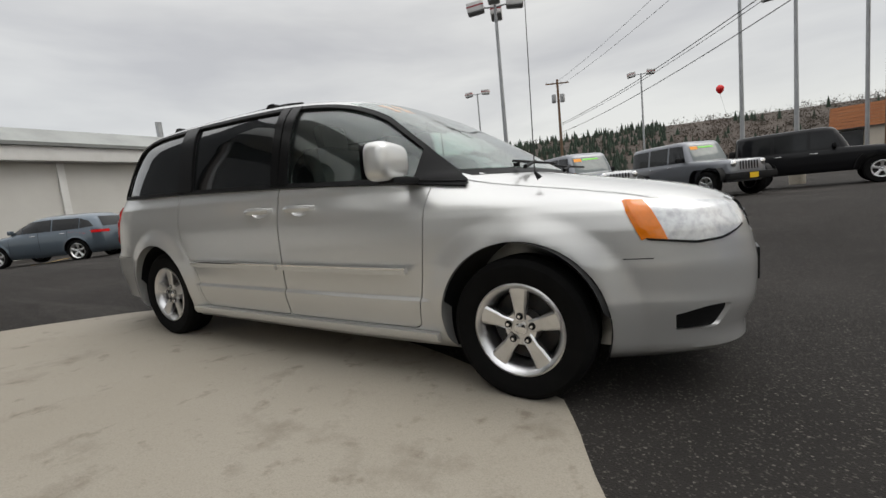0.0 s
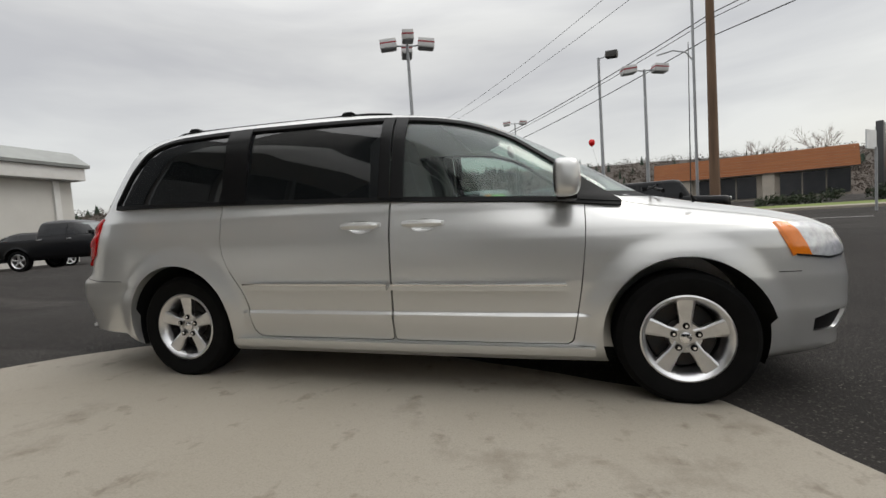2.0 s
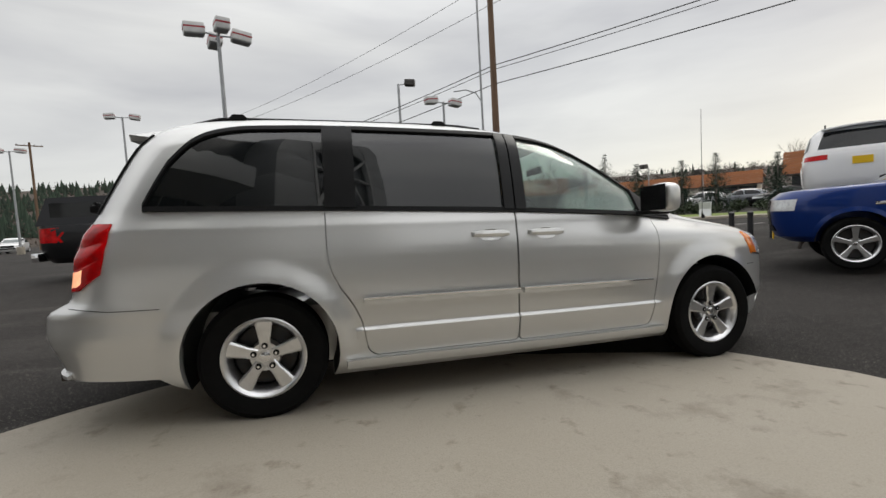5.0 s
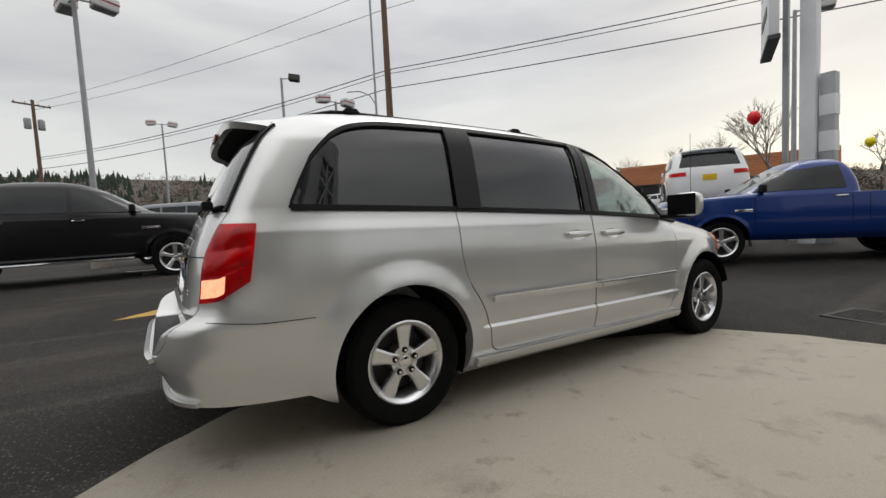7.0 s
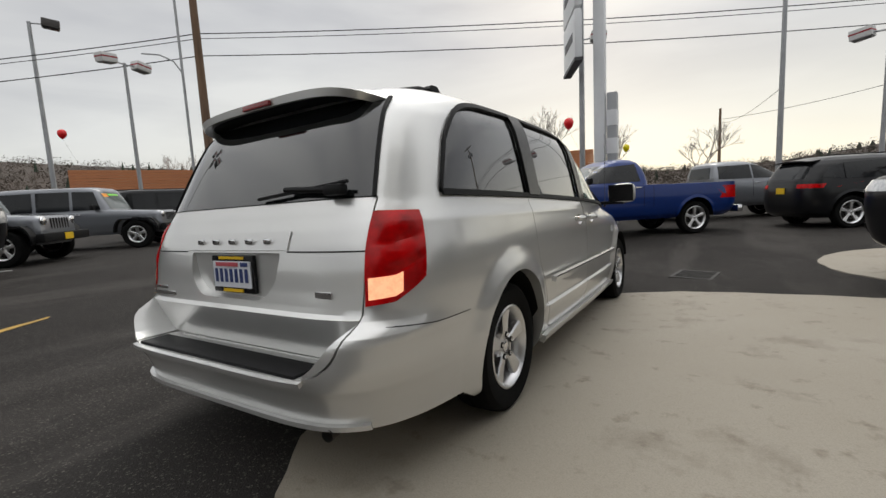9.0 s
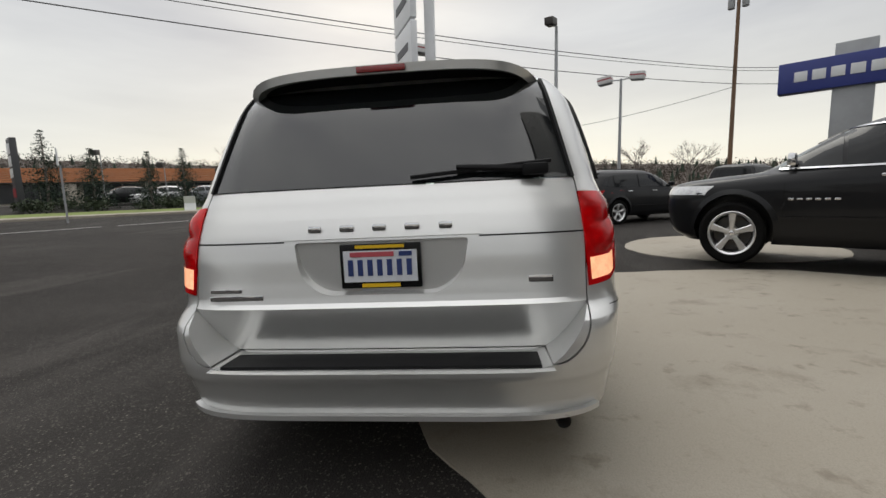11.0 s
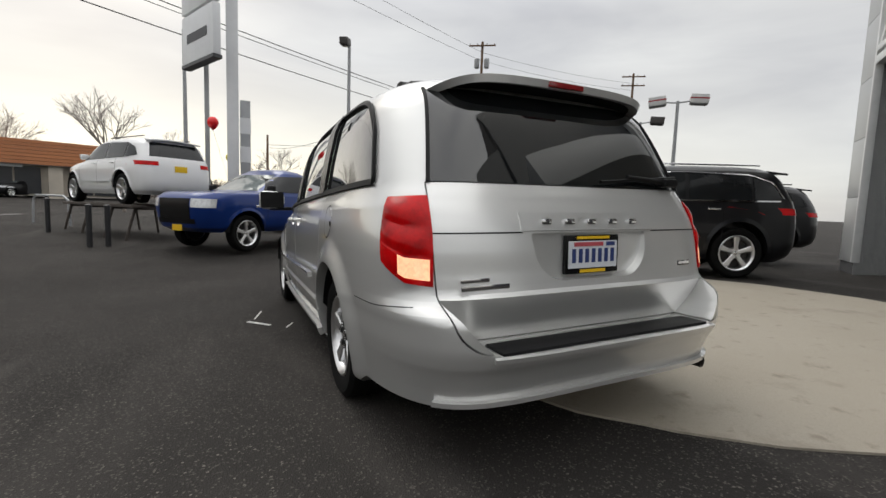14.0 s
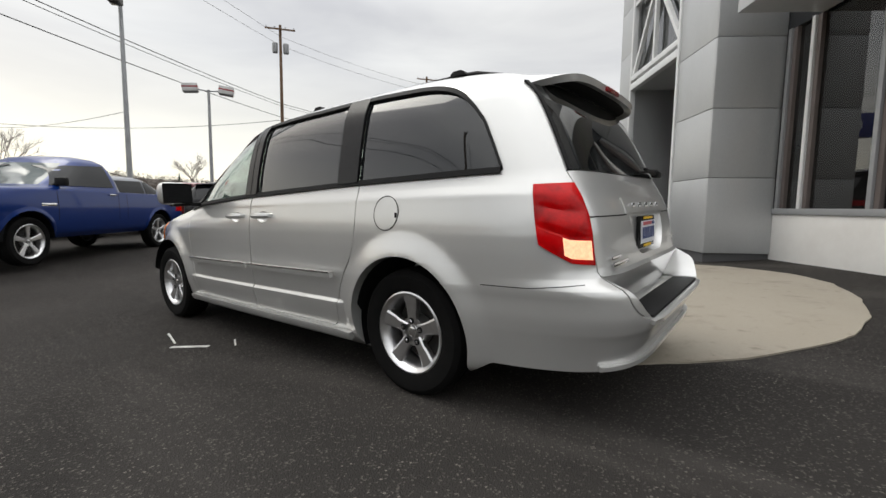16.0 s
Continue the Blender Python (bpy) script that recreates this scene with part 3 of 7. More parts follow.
def wheel(parent, x, y, r, rim_r, width, sgn, style=5, lugs=True):
    """A wheel under parent: tyre and rim, spokes, nuts; sgn: which side its face looks to."""
    w = new("wheel")
    w.parent = parent
    w.matrix_basis = Matrix.Translation((x, y, r)) @ Matrix.Rotation(0 if sgn < 0 else math.pi, 4, "Z")
    # face looks to -y in the wheel's own frame
    h = width / 2
    bm = lathe(bmesh.new(), [(rim_r, h * 0.8), (rim_r + 0.03, h * 0.98), (r - 0.035, h), (r - 0.008, h * 0.82), (r, h * 0.5), (r, 0.02), (r - 0.006, 0.012), (r - 0.006, -0.004), (r, -0.012), (r, -h * 0.5), (r - 0.008, -h * 0.82), (r - 0.035, -h), (rim_r + 0.03, -h * 0.98), (rim_r, -h * 0.8)], 56)
    part("tyre", bm, RUBBER, w, "black rubber tyre")
    bm = lathe(bmesh.new(), [(rim_r + 0.001, h * 0.85), (rim_r - 0.02, h * 0.7), (rim_r - 0.035, 0), (rim_r - 0.03, -h * 0.55), (rim_r - 0.012, -h * 0.84), (rim_r + 0.004, -h * 0.93), (rim_r + 0.012, -h * 0.90), (rim_r + 0.006, -h * 0.8)], 56)
    part("rim", bm, ALLOY, w, "silver alloy rim")
    bm = bmesh.new()
    for k in range(style):
        rot = Matrix.Rotation(2 * math.pi * k / style, 4, "Y")
        prof = [(0.045, 0.030, -h * 0.66), (0.10, 0.030, -h * 0.72), (rim_r * 0.62, 0.036, -h * 0.72), (rim_r - 0.014, 0.046, -h * 0.80)]
        rows_ = []
        for z, hw, d in prof:
            rows_.append([bm.verts.new(rot @ Vector(p)) for p in ((-hw, d + 0.035, z), (-hw, d + 0.006, z), (-hw * 0.72, d, z), (hw * 0.72, d, z), (hw, d + 0.006, z), (hw, d + 0.035, z))])
        for a, b in zip(rows_, rows_[1:]):
            for i in range(5):
                bm.faces.new((a[i], a[i + 1], b[i + 1], b[i]))
    part("spokes", bm, ALLOY, w, "five bright alloy spokes", sharp=25)
    bm = lathe(bmesh.new(), [(0, -h * 0.66), (0.034, -h * 0.66), (0.036, -h * 0.60), (0.078, -h * 0.62), (0.085, -h * 0.45), (0.085, 0)], 24)
    part("hub", bm, ALLOY, w)
    part("cap", lathe(bmesh.new(), [(0, -h * 0.70), (0.02, -h * 0.69), (0.028, -h * 0.66), (0.028, -h * 0.6)], 16), CHROME, w)
    part("brake_disc", lathe(bmesh.new(), [(0.0, h * 0.1), (rim_r - 0.045, h * 0.1), (rim_r - 0.045, h * 0.2), (0, h * 0.2)], 32), DARKMETAL, w)
    part("wheel_back", lathe(bmesh.new(), [(0.0, h * 0.5), (rim_r - 0.02, h * 0.5), (rim_r - 0.02, h * 0.6), (0, h * 0.6)], 32), BLACK_PLASTIC, w)
    if lugs:
        nut = hole = None
        for k in range(5):
            a = 2 * math.pi * k / 5
            at = (0.062 * math.sin(a), 0, 0.062 * math.cos(a))
            if nut is None:
                # flat black disc stands for the shade inside the nut's recess
                hole = part("lug_hole", lathe(bmesh.new(), [(0, -h * 0.735), (0.0165, -h * 0.735), (0.0175, -h * 0.70)], 14), BLACK_PLASTIC, w)
                nut = part("lug_nut", tube(bmesh.new(), (0, -h * 0.72, 0), (0, -h * 0.80, 0), 0.0105, 0.008, 6), CHROME, w)
                hole.location = nut.location = at
            else:
                for nm, src in (("lug_hole", hole), ("lug_nut", nut)):
                    one = new(nm, src.data)
                    one.parent = w
                    one.location = at
    return w


# ---- ground ----
def ground_sheet():
    bm = bmesh.new()
    rad = [0.0] + [0.5 * 1.09 ** i for i in range(0, 82)] + [900, 1600]
    n = 96
    rings = []
    for r in rad[1:]:
        rings.append([bm.verts.new((r * math.cos(2 * math.pi * k / n), r * math.sin(2 * math.pi * k / n), ground_z(r * math.cos(2 * math.pi * k / n), r * math.sin(2 * math.pi * k / n)))) for k in range(n)])
    c = bm.verts.new((0, 0, 0))
    for k in range(n):
        bm.faces.new((c, rings[0][k], rings[0][(k + 1) % n]))
    for a, b in zip(rings, rings[1:]):
        for k in range(n):
            bm.faces.new((a[k], b[k], b[(k + 1) % n], a[(k + 1) % n]))
    return bm


tagged(obj("ground", ground_sheet(), ASPHALT), "dark damp asphalt of a car dealer's lot", "ground", kind="structure")


def on_ground(name, outline, mat, label, lift=0.006, depth=0.05, kind="structure", category="pavement", wobble=0.0):
    """A flat piece that follows the ground inside an outline of (x, y)."""
    bm = bmesh.new()
    pts = [Vector((*p, 0)) for p in outline]
    dense = []
    for i, p in enumerate(pts):
        q = pts[(i + 1) % len(pts)]
        m = max(1, int((q - p).length / 0.12)) if wobble else max(1, int((q - p).length / 0.5))
        for j in range(m):
            v = p.lerp(q, j / m)
            if wobble:
                v = v + Vector((noise.noise(v * 3.0), noise.noise(v * 3.0 + Vector((9, 9, 9))), 0)) * wobble
            dense.append(v)
    c = sum(dense, Vector()) / len(dense)
    rings = []
    steps = 14 if wobble else 4
    for s in range(steps, 0, -1):
        t = s / steps
        rings.append([bm.verts.new((c.x + (p.x - c.x) * t, c.y + (p.y - c.y) * t, ground_z(c.x + (p.x - c.x) * t, c.y + (p.y - c.y) * t) + lift)) for p in dense])
    skirt = [bm.verts.new((p.x, p.y, ground_z(p.x, p.y) - depth)) for p in dense]
    n = len(dense)
    for a, b in zip([skirt] + rings, rings):
        for k in range(n):
            bm.faces.new((a[k], a[(k + 1) % n], b[(k + 1) % n], b[k]))
    cv = bm.verts.new((c.x, c.y, ground_z(c.x, c.y) + lift))
    for k in range(n):
        bm.faces.new((rings[-1][k], rings[-1][(k + 1) % n], cv))
    return tagged(obj(name, bm, mat, sharp=30), label, category, kind=kind)


# the pad below the van: straight front end by the front wheel, round towards the rear
PAD = [(1.73, -0.88), (2.02, -1.50), (2.14, -2.1), (2.18, -3.3), (2.0, -4.3), (1.2, -5.2), (0.0, -5.9), (-1.2, -6.1), (-2.4, -5.8), (-3.2, -5.2), (-3.6, -4.4), (-3.76, -3.4), (-3.72, -2.5), (-3.55, -1.7),
       (-3.28, -1.15), (-2.96, -0.70), (-2.66, -0.40), (-2.30, -0.14), (-1.9, 0.03), (-1.2, 0.05), (-0.5, -0.1), (0.3, -0.35), (1.0, -0.6)]
on_ground("pavement_pad", PAD, CONCRETE, "worn pale concrete pad with dark stains under the van", 0.012, 0.05, wobble=0.035)
pad2 = [(4.6 + 1.9 * math.cos(a), -4.9 + 1.75 * math.sin(a)) for a in [2 * math.pi * k / 28 for k in range(28)]]
on_ground("pavement_pad_2", pad2, CONCRETE, "second round concrete pad in the asphalt", 0.012, 0.05, wobble=0.03)


def stroke(name, a, b, w, mat, label, lift=0.005):
    a, b = Vector(a), Vector(b)
    d = (b - a).normalized()
    s = Vector((-d.y, d.x)) * w / 2
    return on_ground(name, [tuple(a - s), tuple(b - s), tuple(b + s), tuple(a + s)], mat, label, lift, 0.02, category="road marking")


arrow = [(-3.2, 4.25), (-2.75, 4.30), (-2.62, 4.52), (-1.85, 4.98), (-1.80, 5.06), (-2.66, 4.66), (-2.62, 4.78)]
on_ground("painted_arrow", arrow, ROAD_PAINT, "faded yellow arrow painted on the asphalt", 0.005, 0.02, category="road marking")
stroke("painted_line", (-0.95, 10.0), (-3.4, 10.4), 0.10, LINE_PAINT, "worn white parking line on the asphalt")
stroke("painted_line", (-1.0, 10.1), (-3.0, 9.2), 0.10, LINE_PAINT, "worn white parking line on the asphalt")
stroke("painted_line", (-19.0, 3.0), (-23.0, 5.5), 0.12, ROAD_PAINT, "faded yellow parking line by the warehouse")
for x0, y0, x1, y1, w in ((0.30, 1.18, 0.52, 1.36, 0.035), (0.60, 1.30, 0.95, 1.22, 0.015), (0.15, 1.05, 0.30, 0.98, 0.012)):
    stroke("paint_splash", (x0, y0), (x1, y1), w, LINE_PAINT, "small white paint smear on the asphalt", 0.004)
for k in range(4):
    t = k / 3
    stroke("road_line", (9.0 + 9 * t, 16.0 - 5.0 * t), (11.5 + 9 * t, 14.6 - 5.0 * t), 0.12, LINE_PAINT, "worn white lane dash on the road")
# drain grate in front of the van
dr = thing("drain_grate", Matrix.Translation((3.35, -1.62, ground_z(3.35, -1.62) + 0.006)) @ Matrix.Rotation(radians(-10), 4, "Z"), "dark cast iron drain grate sunk in asphalt", "drain")
part("frame", boxes(((0, 0.24, 0), (0.62, 0.04, 0.02)), ((0, -0.24, 0), (0.62, 0.04, 0.02)), ((0.29, 0, 0), (0.04, 0.44, 0.02)), ((-0.29, 0, 0), (0.04, 0.44, 0.02))), DRAIN, dr, smooth=False)
for i in range(9):
    part("bar", boxes(((-0.24 + 0.06 * i, 0, 0), (0.022, 0.44, 0.016))), DRAIN, dr, smooth=False)

# ---- the silver van ----
VAN_ROWS = [
    (0.190, -2.420, 2.250, 0.870, 6.0, 4.6),
    (0.215, -2.500, 2.350, 0.900, 6.0, 4.4),
    (0.245, -2.575, 2.450, 0.925, 6.0, 4.2),
    (0.275, -2.600, 2.475, 0.938, 6.0, 4.2),
    (0.300, -2.615, 2.445, 0.938, 6.0, 4.3),
    (0.345, -2.618, 2.465, 0.946, 6.0, 4.3),
    (0.430, -2.652, 2.495, 0.957, 6.0, 4.3),
    (0.460, -2.670, 2.500, 0.961, 6.0, 4.3),
    (0.478, -2.675, 2.501, 0.963, 6.0, 4.3),
    (0.520, -2.685, 2.505, 0.968, 6.0, 4.2),
    (0.600, -2.680, 2.505, 0.972, 6.0, 4.2),
    (0.640, -2.665, 2.500, 0.977, 6.2, 4.2),
    (0.665, -2.620, 2.495, 0.977, 6.5, 4.2),
    (0.690, -2.560, 2.490, 0.978, 6.8, 4.2),
    (0.720, -2.530, 2.485, 0.979, 7.0, 4.2),
    (0.800, -2.515, 2.465, 0.981, 7.0, 4.2),
    (0.880, -2.505, 2.425, 0.980, 7.0, 4.1),
    (0.930, -2.495, 2.348, 0.976, 7.0, 3.9),
    (0.960, -2.488, 2.266, 0.972, 7.0, 3.7),
    (0.985, -2.480, 2.172, 0.968, 7.0, 3.5),
    (1.010, -2.470, 2.048, 0.964, 7.0, 3.4),
    (1.035, -2.460, 1.894, 0.960, 7.0, 3.4),
    (1.060, -2.448, 1.730, 0.957, 7.0, 3.6),
    (1.085, -2.436, 1.580, 0.947, 7.0, 4.0),
    (1.110, -2.425, 1.460, 0.937, 7.0, 4.2),
    (1.150, -2.405, 1.380, 0.927, 6.8, 4.2),
    (1.250, -2.360, 1.220, 0.909, 6.6, 4.2),
    (1.350, -2.315, 1.050, 0.890, 6.4, 4.1),
    (1.450, -2.268, 0.870, 0.867, 6.2, 4.0),
    (1.530, -2.225, 0.720, 0.848, 6.0, 3.8),
    (1.590, -2.185, 0.600, 0.822, 5.6, 3.6),
    (1.630, -2.150, 0.510, 0.797, 5.2, 3.4),
    (1.660, -2.115, 0.430, 0.768, 4.8, 3.2),
    (1.685, -2.070, 0.340, 0.730, 4.4, 3.0),
    (1.705, -2.015, 0.250, 0.685, 4.0, 2.9),
    (1.722, -1.950, 0.130, 0.630, 3.7, 2.8),
    (1.737, -1.870, -0.020, 0.560, 3.4, 2.6),
    (1.750, -1.760, -0.180, 0.460, 3.2, 2.5),
    (1.759, -1.620, -0.360, 0.330, 3.0, 2.4),
    (1.764, -1.450, -0.550, 0.190, 2.6, 2.2),
    (1.766, -1.250, -0.750, 0.080, 2.4, 2.2),
]
R_T, WB = 0.345, 1.539


def flank(x, z):
    """Pressings of the van's flank: swelling wheel arches and the ledge along the doors."""
    d = 0.0
    for cx in (WB, -WB):
        r = math.hypot(x - cx, z - R_T - 0.015)
        t = min(1, max(0, (r - 0.405) / 0.125))
        inner = (cx > 0) == (x < cx)
        d = max(d, 0.034 * (0.55 * (1 - t) + 0.45 * (1 - smoothstep(0, 1, t))) * smoothstep(0.14, 0.42 if inner else 0.25, z))
    ends = smoothstep(-1.07, -1.02, x) * (1 - smoothstep(1.09, 1.14, x))
    ledge = 0.017 * (1 - smoothstep(0.452, 0.476, z)) * smoothstep(0.26, 0.44, z)
    return max(d, ledge * ends)


VAN = Shell(VAN_ROWS, -0.9, flank, ((-2.15, -0.92, 2.6), (0.92, 2.15, 2.6), (-3.0, -2.15, 1.8), (2.15, 3.0, 1.6)))
van = thing("minivan", LEVEL.copy(), "silver minivan with dark tinted rear windows, parked on concrete", "car")

def zlow(x):
    return float(np.interp(x, [-2.1, -1.1, 0.0, 0.9, 1.265], [1.168, 1.154, 1.124, 1.081, 1.045]))


def zhigh(x):
    return float(np.interp(x, [-2.1, -2.03, -1.985, -1.90, -1.83, -1.72, -1.60, -1.3, -1.0, -0.1, 0.1, 0.25, 0.38, 0.48, 0.58, 0.68, 0.87, 1.265],
                           [1.172, 1.32, 1.41, 1.51, 1.568, 1.606, 1.624, 1.636, 1.641, 1.632, 1.622, 1.608, 1.586, 1.557, 1.518, 1.468, 1.335, 1.046]))


_dx = np.r_[np.linspace(-2.098, -1.6, 30), np.linspace(-1.55, 0.1, 12), np.linspace(0.15, 1.255, 30)]
DLO = [(float(x), zlow(x)) for x in _dx] + [(float(x), max(zhigh(x), zlow(x) + 0.004)) for x in _dx[::-1]]
body = VAN.mesh(110, 440)
WS = rounded([(-0.80, 1.125), (-0.60, 1.630), (0.60, 1.630), (0.80, 1.125)], 0.06)
RG = rounded([(-0.745, 1.158), (-0.660, 1.60), (0.660, 1.60), (0.745, 1.158)], 0.05)
cuts = [prism(WS, "x", 0.2, 2.4), prism(RG, "x", -2.7, -1.7)]
for sg in (1, -1):
    for cx in (WB, -WB):
        cuts.append(tube(bmesh.new(), (cx, sg * 0.55, R_T + 0.015), (cx, sg * 1.2, R_T + 0.015), 0.404, n=72))
    # hollows behind the handles
    for hx in (-0.205, 0.175):
        c = bmesh.new()
        bmesh.ops.create_uvsphere(c, u_segments=24, v_segments=14, radius=1)
        for v in c.verts:
            v.co = Vector((hx + 0.078 * v.co.x, sg * (VAN.side(hx, 0.975) + 0.004 + 0.030 * v.co.y), 0.972 + 0.040 * v.co.z))
        cuts.append(c)
    cuts.append(prism(rounded([(sg * 0.62, 0.350), (sg * 0.60, 0.465), (sg * 0.69, 0.455), (sg * 0.79, 0.39), (sg * 0.79, 0.350)], 0.03), "x", 2.18, 2.8))
cuts.append(prism(rounded([(-0.40, 0.74), (-0.42, 0.90), (0.42, 0.90), (0.40, 0.74)], 0.05), "x", 2.36, 2.8))
# recess for the plate, its sides splayed
c = prism(rounded([(-0.375, 0.950), (-0.345, 0.80), (-0.25, 0.722), (0.25, 0.722), (0.345, 0.80), (0.375, 0.950)], [0.02, 0.08, 0.08, 0.08, 0.08, 0.02]), "x", -2.70, -2.478)
for v in c.verts:
    if v.co.x > -2.5:
        v.co.y *= 0.90
        v.co.z = 0.952 + (v.co.z - 0.952) * 0.86
cuts.append(c)
body = carve_all(body, cuts)
# step in the rear bumper: the gate's foot leans in towards the shelf
def step_foot(y):
    return 0.508 + 0.31 * smoothstep(0.56, 0.90, abs(y)) ** 1.2


c = block(lambda y, v: (VAN.back(min(0.80, abs(y)), 0.70) + 0.003 + (0.70 - (step_foot(y) + (0.84 - step_foot(y)) * v)) * 0.40, y, step_foot(y) + (0.84 - step_foot(y)) * v),
          lambda y, v: (-3.0, y, step_foot(y) + (0.84 - step_foot(y)) * v), np.linspace(-0.85, 0.85, 45), np.linspace(0, 1, 7))
under = prism([(-3.0, 0.0), (-1.9, 0.0), (-1.9, 0.20), (-2.05, 0.285), (-2.35, 0.292), (-3.0, 0.300)], "y", -1.3, 1.3)
body = carve_all(body, [prism(DLO, "y", -1.2, 1.2), c, under])
cab = prism(rounded([(-2.28, 0.56), (1.15, 0.56), (1.20, 1.00), (0.30, 1.60), (-1.95, 1.62), (-2.22, 1.20)], 0.08), "y", -0.80, 0.80)
for v in cab.verts:
    v.co.y *= 1 - 0.16 * smoothstep(1.15, 1.6, v.co.z)
body = carve_all(body, [cab])


def grown(poly, gap=0.0055):
    c = Vector((sum(p[0] for p in poly) / len(poly), sum(p[1] for p in poly) / len(poly)))
    return [(p[0] + math.copysign(gap, p[0] - c.x), p[1] + math.copysign(gap, p[1] - c.y)) for p in poly]


FRONT_DOOR = rounded([(-0.018, 1.20), (-0.022, 0.9), (-0.018, 0.302), (0.95, 0.302), (0.985, 0.32), (1.030, 0.60), (1.055, 0.85), (1.062, 1.20)], [0.01, 0.02, 0.03, 0.05, 0.05, 0.1, 0.1, 0.01])
SLIDE_DOOR = rounded([(-0.030, 1.24), (-0.033, 0.9), (-0.030, 0.302), (-0.93, 0.302), (-0.972, 0.34), (-1.010, 0.555), (-1.150, 0.76), (-1.180, 0.88), (-1.185, 1.24)], [0.01, 0.02, 0.03, 0.05, 0.05, 0.12, 0.1, 0.08, 0.01])
GATE = rounded([(-0.752, 1.158), (-0.772, 0.95), (-0.765, 0.68), (-0.735, 0.58), (-0.66, 0.522), (0.66, 0.522), (0.735, 0.58), (0.765, 0.68), (0.772, 0.95), (0.752, 1.158)], [0.01, 0.1, 0.08, 0.06, 0.06, 0.06, 0.06, 0.08, 0.1, 0.01])
gaps = []
for sg in (-1, 1):
    for nm, poly in (("front_door", FRONT_DOOR), ("sliding_door", SLIDE_DOOR)):
        part(nm, carve(body, prism(poly, "y", sg * 0.81, sg * 1.2), "INTERSECT"), SILVER, van, sharp=28)
    gaps.append(prism([(x, z) for x, z in grown(FRONT_DOOR)], "y", sg * 0.81, sg * 1.2))
    gaps.append(prism([(min(x, -0.0250), z) for x, z in grown(SLIDE_DOOR)], "y", sg * 0.81, sg * 1.2))
part("tailgate", carve(body, prism(GATE, "x", -2.7, -2.30), "INTERSECT"), SILVER, van, sharp=28)
gaps.append(prism(grown(GATE), "x", -2.7, -2.30))
body = carve_all(body, gaps)
part("body", body, SILVER, van, sharp=28)

# window panes and black pillars, both sides
def band(xs, inset, sg, out=-0.004, thick=-0.004):
    return VAN.on_side(sg, [(x, zlow(x) + inset) for x in xs], [(x, max(zlow(x) + inset + 0.002, zhigh(x) - inset)) for x in xs], out, len(xs) * 2, 10, thick)


